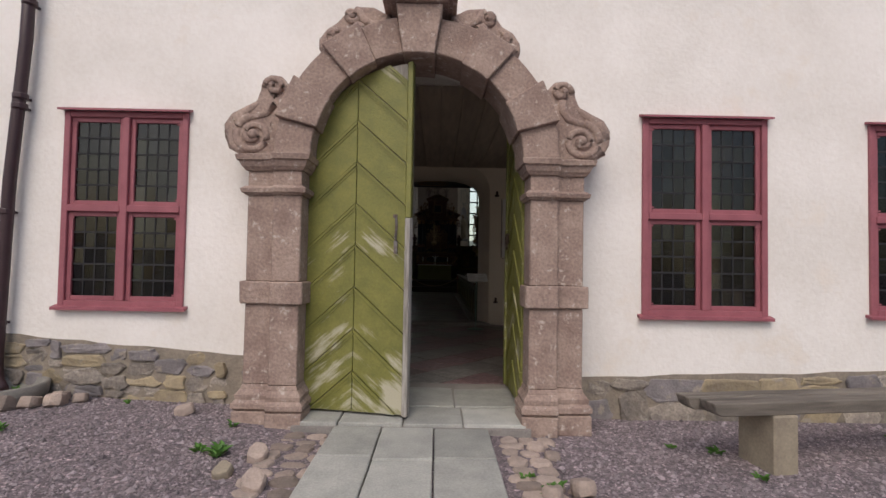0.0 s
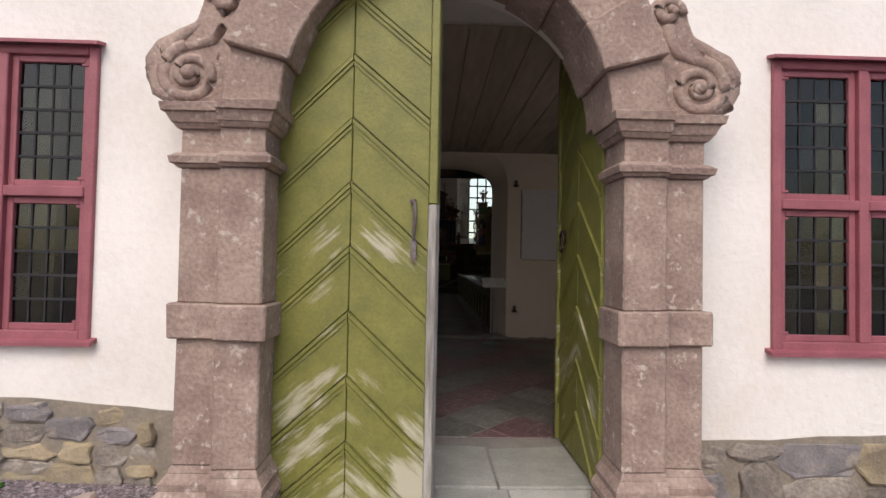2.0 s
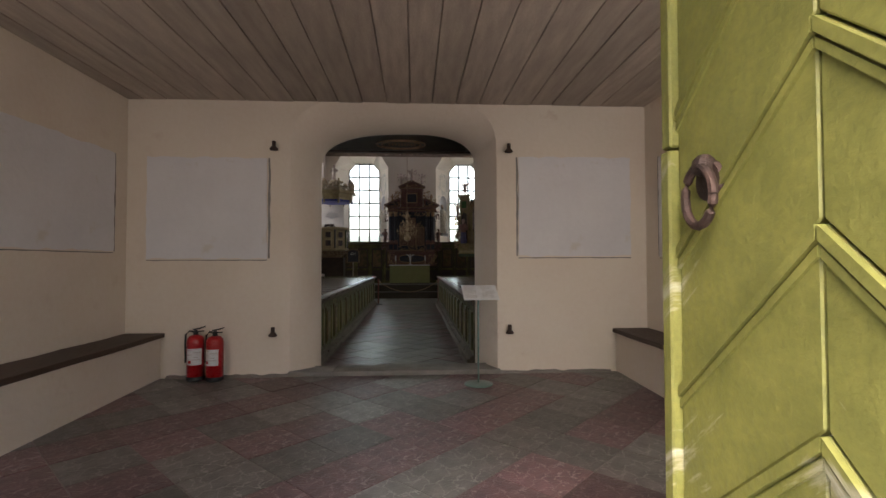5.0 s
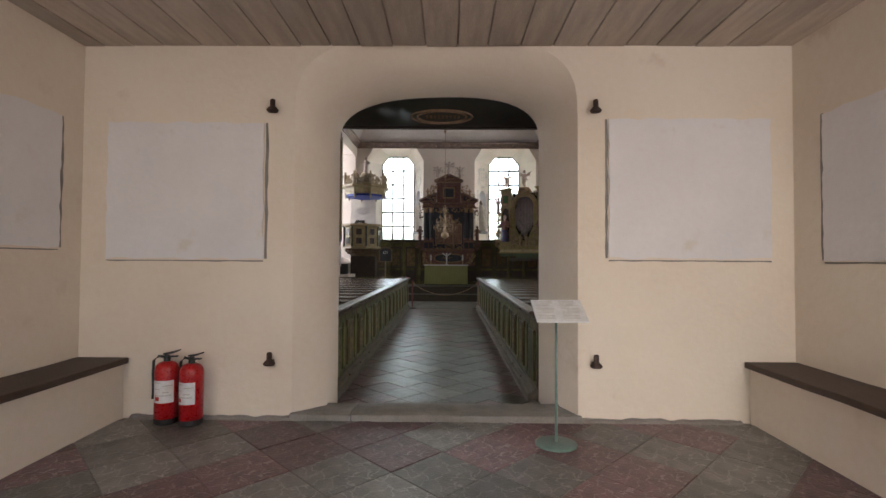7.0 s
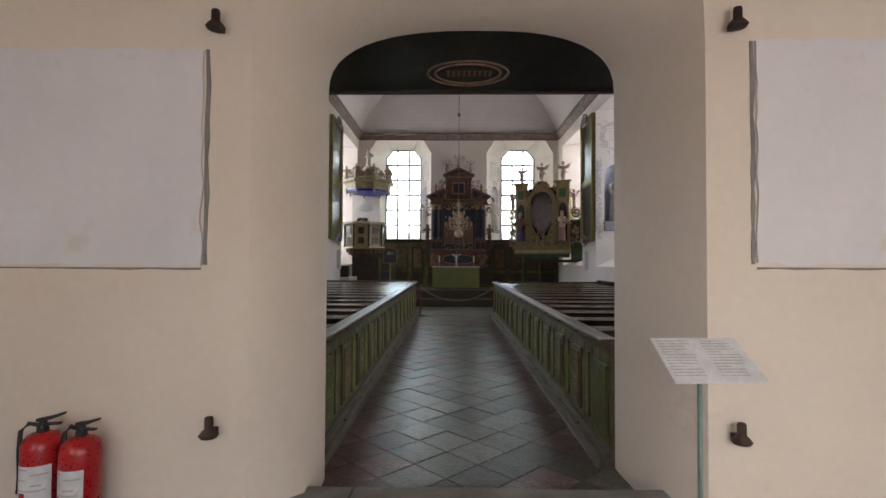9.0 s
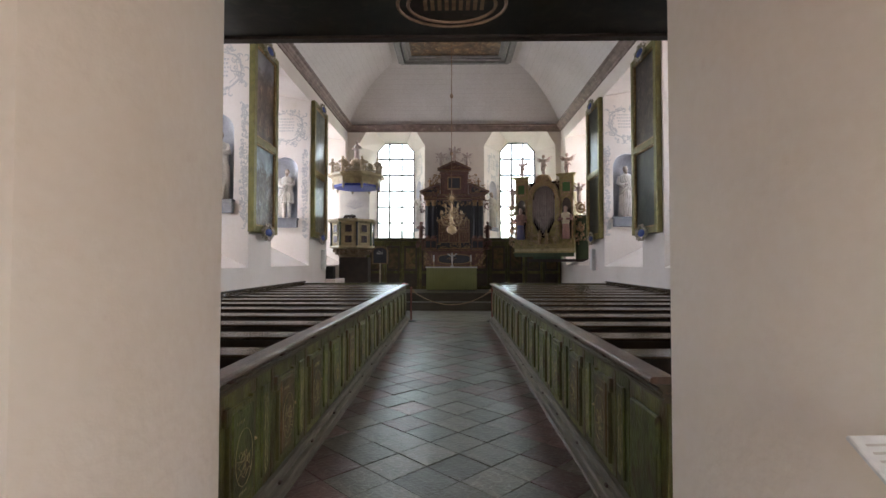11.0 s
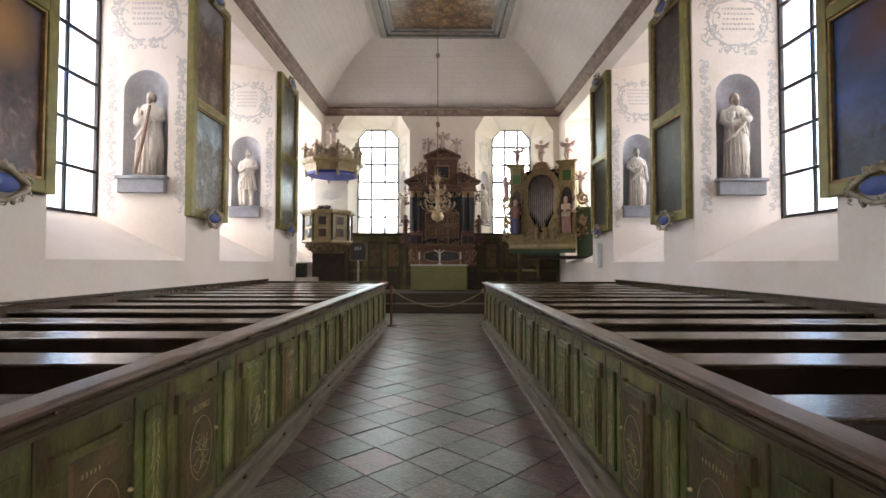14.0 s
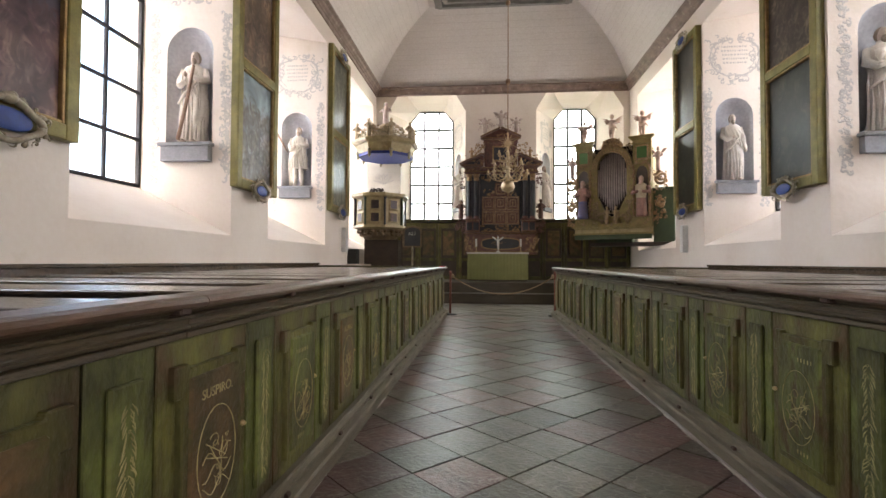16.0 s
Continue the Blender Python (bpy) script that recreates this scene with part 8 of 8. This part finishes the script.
for x0, x1 in ((0.02, 0.56), (1.86, 2.42)):
    cx = (x0 + x1) / 2
    bm = bmesh.new()
    box(bm, x0, -0.02, 0.34, x1, 0.1, 2.72)
    moulded(bm, x0, x1, 2.6, -0.05, ((0.03, 0.02), (0.08, 0.0), (0.03, 0.03), (0.03, 0.07), (0.04, 0.1)))
    moulded(bm, x0, x1, 0.335, -0.06, ((0.03, 0.05), (0.19, 0.02), (0.03, 0.05)))
    bevel(bm, 0.006)
    tower = part("tower", bm, ORGAN_GREEN, org)
    bm = bmesh.new()
    box(bm, x0 + 0.13, -0.05, 2.2, x1 - 0.13, -0.022, 2.52)
    part("green_field", bm, LEAF_GREEN, tower, "bright green panel")
    bm = bmesh.new()
    for q in ((x0 + 0.09, 2.16, x1 - 0.09, 2.2), (x0 + 0.09, 2.52, x1 - 0.09, 2.56), (x0 + 0.09, 2.2, x0 + 0.13, 2.52), (x1 - 0.13, 2.2, x1 - 0.09, 2.52)):
        box(bm, q[0], -0.07, q[1], q[2], -0.02, q[3])
    bevel(bm, 0.006)
    part("field_frame", bm, GILT_WOOD, tower)
    bm = bmesh.new()
    prism(bm, [(x0 + 0.1, 0.6), (x1 - 0.1, 0.6)] + [(cx + 0.17 * math.cos(a), 1.75 + 0.24 * math.sin(a)) for a in [math.pi * k / 10 for k in range(11)]], "y", -0.034, -0.01)
    part("niche_field", bm, ALTAR_DARK, tower, "dark brown niche")
    for x in (x0 + 0.04, x1 - 0.04):
        bm = bmesh.new()
        tube(bm, [(x + 0.02 * math.cos(k * 0.9), -0.07 + 0.02 * math.sin(k * 0.9), 0.6 + 0.035 * k) for k in range(41)], 0.03, 6)
        carving(bm, x - 0.02, x + 0.02, 0.65, 2.0, -0.1, 12, 0.03, rr)
        part("twisted_column", bm, GILT_WOOD, tower, "twisted vine-wound column", True)
    bm = bmesh.new()
    carving(bm, x0 + 0.1, x1 - 0.1, 0.4, 0.5, -0.09, 7, 0.05, rr)
    carving(bm, x0 + 0.1, x1 - 0.1, 2.02, 2.12, -0.05, 8, 0.06, rr)
    carving(bm, x0 + 0.05, x1 - 0.05, 2.64, 2.68, -0.06, 5, 0.03, rr)
    part("carving", bm, GILT_WOOD, tower, "", True)
    bm = bmesh.new()
    carving(bm, x0 + 0.02, x0 + 0.1, 0.62, 2.5, -0.04, 22, 0.045, rr)
    carving(bm, x1 - 0.1, x1 - 0.02, 0.62, 2.5, -0.04, 22, 0.045, rr)
    part("tower_foliage", bm, FOOT_CARVING, tower, "tawny carved foliage", True)
for cx, low, up in ((0.29, ROBE_BLUE, ROBE_PINK), (2.14, ROBE_PINK, ROBE_WHITE)):
    bm = bmesh.new()
    h, z = 1.12, 0.58
    seg = 20
    rings = []
    for t, rad in ((0, 0.13), (0.05, 0.15), (0.25, 0.13), (0.45, 0.125), (0.6, 0.15), (0.72, 0.165), (0.79, 0.12), (0.82, 0.05), (0.84, 0.045)):
        rings.append([bm.verts.new((cx + rad * h * (1 + 0.1 * math.sin(5 * a + 7 * t)) * math.cos(a), -0.13 + 0.75 * rad * h * math.sin(a), z + t * h)) for a in [2 * math.pi * k / seg for k in range(seg)]])
    for j, (p, q) in enumerate(zip(rings, rings[1:])):
        for k in range(seg):
            f = bm.faces.new((p[k], p[(k + 1) % seg], q[(k + 1) % seg], q[k]))
            f.material_index = 0 if j < 3 else 1
    bm.faces.new(rings[0][::-1])
    count = len(bm.faces)
    for sd in (-1, 1):
        tube(bm, [(cx + sd * 0.15 * h, -0.13, z + 0.72 * h), (cx + sd * 0.23 * h, -0.18, z + 0.58 * h), (cx + sd * 0.06 * h, -0.29, z + 0.6 * h)], [0.055 * h, 0.05 * h, 0.03 * h], 8)
    for f in list(bm.faces)[count:]:
        f.material_index = 1 if low is ROBE_BLUE else 0
    count = len(bm.faces)
    ball(bm, (cx, -0.14, z + 0.91 * h), 0.07 * h, 0.075 * h, 0.09 * h, 12)
    ball(bm, (cx, -0.2, z + 0.84 * h), 0.05 * h, 0.04 * h, 0.07 * h, 8)
    for f in list(bm.faces)[count:]:
        f.material_index = 2
    part("standing_figure", bm, [low, up, SKIN_WOOD], org, "carved painted robed figure in the organ tower", True)
for k in range(13):
    x = 0.77 + 0.88 * k / 12
    t = abs(k - 6) / 6
    zt = 1.98 + 0.46 * math.sqrt(max(0, 1 - t * t))
    zb = 0.72 + 0.5 * t
    bm2 = bmesh.new()
    lathe(bm2, [(0.011, zb), (0.031, zb + 0.22), (0.031, zt), (0.0, zt)], 10, (x, 0.02, 0))
    box(bm2, x - 0.02, -0.025, zb + 0.3, x + 0.02, -0.012, zb + 0.34)
    part("pipe", bm2, PEWTER, org, "", True)
# flat sheet on the case, its colour imitating shaded depth
bm = bmesh.new()
prism(bm, [(0.58, 0.6), (1.84, 0.6), (1.84, 2.6), (0.58, 2.6)], "y", 0.07, 0.099)
part("pipe_recess", bm, DARK_VOID, org, "near-black sheet put in as shade behind the pipes")
for sx in (-1, 1):
    bm = bmesh.new()
    lo, hi = sorted((1.21 + sx * 0.47, 1.21 + sx * 0.65))
    box(bm, lo, -0.045, 0.34, hi, 0.098, 2.0)
    prism(bm, [(1.21 + sx * 0.468, 0.34), (1.21 + sx * 0.468, 1.22), (1.21 + sx * 0.34, 1.0), (1.21 + sx * 0.2, 0.72), (1.21, 0.62), (1.21, 0.34)], "y", -0.04, 0.06)
    part("pipe_surround", bm, ORGAN_GREEN, org)
arc20 = [math.pi * k / 20 for k in range(21)]
bm = bmesh.new()
prism(bm, [(0.56, 1.95)] + [(1.21 - 0.66 * math.cos(a), 1.98 + 0.66 * math.sin(a)) for a in arc20] + [(1.86, 1.95), (1.69, 1.98)] + [(1.21 + 0.47 * math.cos(a), 1.98 + 0.47 * math.sin(a)) for a in arc20] + [(0.73, 1.98)], "y", -0.06, 0.12)
bevel(bm, 0.008)
part("pipe_arch", bm, ORGAN_GREEN, org)
bm = bmesh.new()
for rad in (0.49, 0.62):
    tube(bm, [(1.21 - rad * math.cos(a), -0.065, 1.98 + rad * math.sin(a)) for a in arc20], 0.016, 6)
for a in arc20[1:-1]:
    ball(bm, (1.21 - 0.555 * math.cos(a), -0.07, 1.98 + 0.555 * math.sin(a)), 0.035, 0.025, 0.035, 6)
part("arch_moulding", bm, GILT_WOOD, org)
for sx in (-1, 1):
    bm = bmesh.new()
    carving(bm, 1.21 + sx * 0.48, 1.21 + sx * 0.62, 2.4, 2.64, -0.05, 12, 0.05, rr)
    carving(bm, 1.21 + sx * 0.52, 1.21 + sx * 0.6, 1.15, 2.0, -0.05, 14, 0.045, rr)
    part("spandrel_carving", bm, FOOT_CARVING, org, "tawny carved foliage", True)
bm = bmesh.new()
prism(bm, [(1.21 + 0.34 * math.cos(a), 2.58 + 0.27 * math.sin(a)) for a in arc20], "y", -0.05, 0.1)
carving(bm, 0.97, 1.45, 2.62, 2.78, -0.06, 18, 0.09, rr)
part("crest_carving", bm, GILT_WOOD, org, "carved olive-gold crest", True)
bm = bmesh.new()
for sx in (-1, 1):
    carving(bm, 1.21 + sx * 0.2, 1.21 + sx * 0.6, 0.42, 0.72, -0.07, 16, 0.09, rr)
    carving(bm, 1.21 + sx * 0.42, 1.21 + sx * 0.6, 0.7, 1.1, -0.06, 10, 0.07, rr)
    little_figure(bm, 1.21 + sx * 0.14, -0.1, 0.42, 0.5)
carving(bm, 1.1, 1.3, 0.4, 0.6, -0.06, 8, 0.06, rr)
part("pipe_foot_carving", bm, FOOT_CARVING, org, "carved cream and gilt scrolls with small figures", True)
for sx, x in ((-1, -0.02), (1, 2.46)):
    bm = bmesh.new()
    k = 1.3 if sx > 0 else 0.8
    for cz, rad in ((1.62, 0.2), (0.95, 0.13)):
        tube(bm, [(x + sx * k * 0.18 + rad * (1 - 0.8 * i / 24) * math.cos(1.6 + sx * 11 * i / 24), 0.02, cz + rad * (1 - 0.8 * i / 24) * math.sin(1.6 + sx * 11 * i / 24)) for i in range(25)], [0.05 * (1 - 0.5 * i / 24) for i in range(25)], 8)
    carving(bm, x + sx * 0.03, x + sx * 0.28 * k, 0.4, 1.8, 0.02, 34, 0.09, rr)
    part("wing_carving", bm, GILT_WOOD, org, "carved olive-gold scroll wing", True)
    bm = bmesh.new()
    little_figure(bm, x + sx * 0.12 * k, 0.0, 1.82, 0.66, 1)
    part("wing_figure", bm, SKIN_WOOD, org, "small carved winged figure", True)
bm = bmesh.new()
box(bm, 2.44, 0.12, -0.1, 3.05, 0.9, 1.3)
box(bm, 0.4, 0.9, -0.1, 1.6, 1.2, 0.9)
moulded(bm, 2.44, 3.05, 1.3, 0.12, ((0.03, 0.02), (0.04, 0.05)))
bevel(bm, 0.006)
part("rear_box", bm, LEAF_DARK, org, "plain dark green rear box")
bm = bmesh.new()
box(bm, 0.4, 0.2, -0.2, 3.0, 1.0, -0.1)
part("bracket", bm, ALTAR_DARK, org)
turn_o = radians(-29)
for lx, ly, lz, hh in ((0.29, 0.05, 2.81, 0.68), (1.21, 0.0, 2.84, 0.72), (2.14, 0.05, 2.81, 0.74)):
    putto("winged_figure", (2.33 + 0.87 * lx * math.cos(turn_o) - ly * math.sin(turn_o), 25.95 + 0.87 * lx * math.sin(turn_o) + ly * math.cos(turn_o), 1.8 + lz), hh, -30, "painted winged carved child standing on the organ", SKIN_WOOD, "winged figures on the organ")

# ---- pulpit ----
def octo(bm, r0, r1, z0, z1, n=8, turn=22.5):
    lo = [bm.verts.new((r0 * math.cos(radians(turn + 360 * k / n)), r0 * math.sin(radians(turn + 360 * k / n)), z0)) for k in range(n)]
    hi = [bm.verts.new((r1 * math.cos(radians(turn + 360 * k / n)), r1 * math.sin(radians(turn + 360 * k / n)), z1)) for k in range(n)]
    fs = [bm.faces.new(lo[::-1]), bm.faces.new(hi)]
    for k in range(n):
        fs.append(bm.faces.new((lo[k], lo[(k + 1) % n], hi[(k + 1) % n], hi[k])))
    return fs


pul = thing("pulpit", (-3.4, 25.3, 0.55), 0, "cream and gold octagonal pulpit with blue panels", "pulpit")
bm = bmesh.new()
octo(bm, 0.72, 0.72, 1.58, 2.38)
part("tub", bm, STONE_CREAM, pul)
for z0, z1, r0, r1 in ((1.48, 1.53, 0.62, 0.78), (1.53, 1.6, 0.8, 0.78), (2.36, 2.41, 0.76, 0.82), (2.41, 2.49, 0.85, 0.85)):
    bm = bmesh.new()
    octo(bm, r0, r1, z0, z1)
    part("moulding", bm, STONE_CREAM, pul)
bm = bmesh.new()
octo(bm, 0.45, 0.66, 1.2, 1.48)
for k in range(40):
    t = 2 * math.pi * k / 40
    ball(bm, ((0.62 if k % 2 else 0.54) * math.cos(t), (0.62 if k % 2 else 0.54) * math.sin(t), 1.43 if k % 2 else 1.34), 0.07, 0.07, 0.06, 8)
part("underside", bm, UNDER_CARVING, pul, "brown-gold carved leaf underside", True)
bm = bmesh.new()
box(bm, -0.45, -0.1, 0.0, 0.55, 0.5, 1.2)
bevel(bm, 0.01)
part("stair_box", bm, ALTAR_DARK, pul, "dark plain wooden box")
ap = 0.72 * math.cos(radians(22.5))
for k in range(8):
    ang = 45 * k
    for z in (1.66, 2.02):
        bm = bmesh.new()
        box(bm, ap - 0.01, -0.155, z - 0.01, ap + 0.012, 0.155, z + 0.31)
        box(bm, ap - 0.01, -0.13, z + 0.015, ap + 0.03, 0.13, z + 0.285)
        bevel(bm, 0.008)
        o = part("panel", bm, STONE_CREAM, pul)
        o.matrix_basis = pose(0, 0, 0, 0, 0, ang)
        bm = bmesh.new()
        box(bm, ap + 0.028, -0.108, z + 0.035, ap + 0.034, 0.108, z + 0.265)
        q = part("painted_field", bm, P["pulpit"], o, "dark painted panel")
    bm = bmesh.new()
    lathe(bm, [(0.045, 1.6), (0.03, 1.66), (0.034, 2.0), (0.03, 2.3), (0.05, 2.38)], 8, (0.74 * math.cos(radians(22.5)), 0.74 * math.sin(radians(22.5)), 0))
    o = part("corner_column", bm, LEAF_DARK if k % 2 else BLACK_MARBLE, pul, "", True)
    o.matrix_basis = pose(0, 0, 0, 0, 0, ang)
bm = bmesh.new()
carving(bm, -0.15, 0.2, 2.52, 2.58, -0.6, 12, 0.09, rr)
part("book_rest", bm, ALTAR_DARK, pul, "", True)
can = thing("pulpit_canopy", (-3.3, 25.5, 4.2), 0, "gilded pulpit canopy with blue underside and figures", "canopy")
bm = bmesh.new()
octo(bm, 0.82, 0.82, -0.02, 0.06)
part("underside", bm, BLUE_UNDER, can, "bright blue underside")
for z0, z1, r0, r1 in ((0.06, 0.12, 0.84, 0.84), (0.12, 0.3, 0.84, 0.9), (0.3, 0.36, 0.96, 1.02), (0.36, 0.44, 1.02, 1.0)):
    bm = bmesh.new()
    octo(bm, r0, r1, z0, z1)
    part("cornice", bm, STONE_CREAM, can)
for k in range(8):
    a = radians(22.5 + 45 * k)
    bm = bmesh.new()
    lathe(bm, [(0.01, -0.12), (0.045, -0.06), (0.035, 0.0), (0.06, 0.06), (0.05, 0.12)], 8, (0.82 * math.cos(a), 0.82 * math.sin(a), 0))
    part("pendant", bm, CARVED, can, "", True)
    bm = bmesh.new()
    little_figure(bm, 0.85 * math.cos(a), 0.85 * math.sin(a), 0.43, 0.55)
    part("canopy_figure", bm, CREAM_CARVING, can, "small carved figure", True)
bm = bmesh.new()
for k in range(8):
    t = radians(45 * k)
    n0 = len(bm.verts)
    carving(bm, -0.2, 0.2, 0.46, 0.72, -0.82, 7, 0.1, rr)
    bm.verts.ensure_lookup_table()
    for v in list(bm.verts)[n0:]:
        x, y = v.co.x, v.co.y
        v.co.x, v.co.y = x * math.cos(t) - y * math.sin(t), x * math.sin(t) + y * math.cos(t)
part("cresting", bm, CREAM_CARVING, can, "carved cream and gold cresting", True)
bm = bmesh.new()
lathe(bm, [(0.4, 0.44), (0.3, 0.7), (0.2, 0.95), (0.14, 1.0)], 10)
carving(bm, -0.4, 0.4, 0.55, 0.95, -0.25, 20, 0.11, rr)
part("crown", bm, CREAM_CARVING, can, "carved scrolled crown", True)
bm = bmesh.new()
little_figure(bm, 0, 0, 0.96, 0.72)
part("crown_figure", bm, PALE_CARVING, can, "carved standing figure on the crown", True)
shell = thing("marbled_panel", (-3.55, 26.35, 3.03), 0, "grey marbled back panel of the pulpit with painted shell", "panel")
bm = bmesh.new()
box(bm, -0.55, 0.0, 0.0, 0.55, 0.06, 1.2)
bevel(bm, 0.01)
part("board", bm, STONE_GREY_PAINT, shell)
for k in range(-3, 4):
    t = k * 0.42
    for w in (-0.05, 0.05):
        bm = bmesh.new()
        tube(bm, [(0.0, -0.004, 0.52), (0.2 * math.sin(t) + w, -0.006, 0.55 + 0.2 * math.cos(t)), (0.36 * math.sin(t), -0.004, 0.56 + 0.32 * math.cos(t))], [0.008, 0.014, 0.006], 5)
        part("painted_rib", bm, MURAL, shell, "grey painted shell rib")
hb = thing("hymn_board", (-2.36, 24.75, 0.27), 0, "black arched hymn number board on a post", "hymn board")
bm = bmesh.new()
tube(bm, [(0, 0, 0), (0, 0, 1.3)], 0.03, 10)
part("post", bm, CARVED, hb)
bm = bmesh.new()
prism(bm, [(-0.27, 1.25), (0.27, 1.25), (0.27, 1.68)] + [(0.27 * math.cos(a), 1.7 + 0.16 * math.sin(a)) for a in [math.pi * k / 12 for k in range(1, 12)]] + [(-0.27, 1.68)], "y", -0.02, 0.03)
bevel(bm, 0.008)
part("frame", bm, UNDER_CARVING, hb)
bm = bmesh.new()
prism(bm, [(-0.22, 1.29), (0.22, 1.29), (0.22, 1.66)] + [(0.22 * math.cos(a), 1.68 + 0.12 * math.sin(a)) for a in [math.pi * k / 12 for k in range(1, 12)]] + [(-0.22, 1.66)], "y", -0.03, -0.018)
part("slate", bm, BLACK_MARBLE, hb)
txt = bpy.data.curves.new("hymn_number", "FONT")
txt.body, txt.size, txt.extrude, txt.align_x = "621", 0.15, 0.001, "CENTER"
txt.materials.append(LINEN)
t = new("hymn_number", txt)
t.parent = hb
t.matrix_basis = pose(0, -0.032, 1.58, 90, 0, 0)
tagged(t, "pale painted hymn number")

# ---- chandelier ----
ch = thing("chandelier", (0.04, 18.9, 2.18), 0, "many-armed old brass chandelier on a long rod", "chandelier")
bm = bmesh.new()
lathe(bm, [(0.0, 0.0), (0.02, 0.01), (0.024, 0.03), (0.085, 0.045), (0.11, 0.11), (0.085, 0.175), (0.04, 0.2), (0.026, 0.23), (0.045, 0.28), (0.026, 0.32), (0.045, 0.39), (0.026, 0.44), (0.04, 0.5), (0.018, 0.56), (0.03, 0.62), (0.013, 0.7), (0.01, 0.95)], 20)
part("stem", bm, BRASS, ch, "", True)
for tier, (z, rad, n) in enumerate(((0.27, 0.3, 8), (0.42, 0.23, 8), (0.56, 0.15, 6))):
    for k in range(n):
        bm = bmesh.new()
        tube(bm, [(0.03, 0, z), (rad * 0.35, 0, z - 0.07), (rad * 0.7, 0, z - 0.06), (rad * 0.95, 0, z + 0.0), (rad, 0, z + 0.04)], 0.008, 6)
        tube(bm, [(rad * 0.3, 0, z - 0.02), (rad * 0.5, 0, z + 0.04), (rad * 0.65, 0, z + 0.0), (rad * 0.55, 0, z - 0.03)], 0.007, 6)
        lathe(bm, [(0.03, z + 0.04), (0.035, z + 0.05), (0.012, z + 0.055), (0.012, z + 0.1), (0.018, z + 0.105)], 8, (rad, 0, 0))
        o = part("arm", bm, BRASS, ch, "", True)
        o.matrix_basis = pose(0, 0, 0, 0, 0, 360 * k / n + 12 * tier)
bm = bmesh.new()
for k in range(16):
    a = 2 * math.pi * k / 16
    L = 0.15 if k % 2 else 0.1
    tube(bm, [(0.03 * math.cos(a), 0, 0.78 + 0.03 * math.sin(a)), (L * math.cos(a), 0, 0.78 + L * math.sin(a))], [0.01, 0.003], 5)
ball(bm, (0, 0, 0.78), 0.05, 0.03, 0.05, 12)
part("sunburst", bm, BRASS, ch)
bm = bmesh.new()
tube(bm, [(0, 0, 0.95), (0, 0, 6.46)], 0.008, 8)
for z in (1.75, 3.0, 4.2, 5.2):
    ball(bm, (0, 0, z), 0.04, 0.04, 0.05, 10)
part("rod", bm, RELIEF, ch, "", True)

# ---- ceiling painting ----
cp = thing("ceiling_painting", (0.15, 25.2, TOPZ), 0, "large cloudy painting in a grey moulded ceiling frame", "ceiling painting")
bm = bmesh.new()
W2, L2 = 1.95, 9.0
for g, d0, d1 in ((0.0, -0.14, 0.0), (0.1, -0.22, -0.05), (0.26, -0.16, 0.0), (0.36, -0.1, 0.0)):
    w0, w1 = W2 - g, W2 - g - 0.12
    box(bm, -w0, -L2 + g, d0, -w1, -g, d1)
    box(bm, w1, -L2 + g, d0, w0, -g, d1)
    box(bm, -w1, -g - 0.12, d0, w1, -g, d1)
    box(bm, -w1, -L2 + g, d0, w1, -L2 + g + 0.12, d1)
bevel(bm, 0.01)
part("frame", bm, CEIL_FRAME, cp)
bm = bmesh.new()
box(bm, -W2 + 0.45, -L2 + 0.45, -0.05, W2 - 0.45, -0.45, -0.02)
part("canvas", bm, painting("cloud_scene", (0.06, 0.09, 0.075), (0.36, 0.19, 0.085), (0.68, 0.52, 0.3), 12), cp)

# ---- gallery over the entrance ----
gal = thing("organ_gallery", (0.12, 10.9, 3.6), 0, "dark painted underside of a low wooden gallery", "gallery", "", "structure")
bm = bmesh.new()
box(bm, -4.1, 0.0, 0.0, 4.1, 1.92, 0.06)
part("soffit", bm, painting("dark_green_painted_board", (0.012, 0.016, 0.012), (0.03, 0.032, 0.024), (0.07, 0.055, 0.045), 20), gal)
bm = bmesh.new()
box(bm, -4.1, 1.85, -0.02, 4.1, 1.96, 0.3)
bevel(bm, 0.01)
part("edge_beam", bm, ALTAR_DARK, gal)
bm = bmesh.new()
for ra, rb in ((0.42, 0.33), (0.34, 0.26)):
    tube(bm, [(-0.08 + ra * math.cos(a), 1.36 + rb * math.sin(a), -0.004) for a in [2 * math.pi * k / 40 for k in range(41)]], 0.014, 6)
for k in range(9):
    box(bm, -0.3 + k * 0.055, 1.29, -0.006, -0.27 + k * 0.055, 1.43, 0.0)
part("painted_wreath", bm, RELIEF, gal, "faded wreath with illegible letters")

# ---- small things on the nave walls ----
for x, y, s in ((NL, 23.55, 1), (NR, 22.85, -1)):
    bm = bmesh.new()
    box(bm, x, y - 0.09, 1.36, x + s * 0.12, y + 0.09, 1.98)
    bevel(bm, 0.01)
    whole("heater_box", bm, LINEN, "plain white box fixed on the nave wall", "wall box", "white wall boxes")
bm = bmesh.new()
box(bm, NL, 24.0, 1.05, NL + 0.25, 24.3, 1.45)
bevel(bm, 0.01)
whole("black_speaker", bm, BLACK, "small black box on the low wall", "box")
bm = bmesh.new()
box(bm, NL - 0.1, 23.9, 0.0, NL + 0.35, 27.15, 1.04)
bevel(bm, 0.01)
whole("low_wall_ledge", bm, LIME_NAVE, "low limewashed ledge under the pulpit", "ledge")
bm = bmesh.new()
box(bm, -1.25, 21.2, 1.013, -1.13, 21.32, 1.038)
bevel(bm, 0.004)
whole("hymn_book", bm, RED_CAN, "small red book lying on the pew rail", "book")
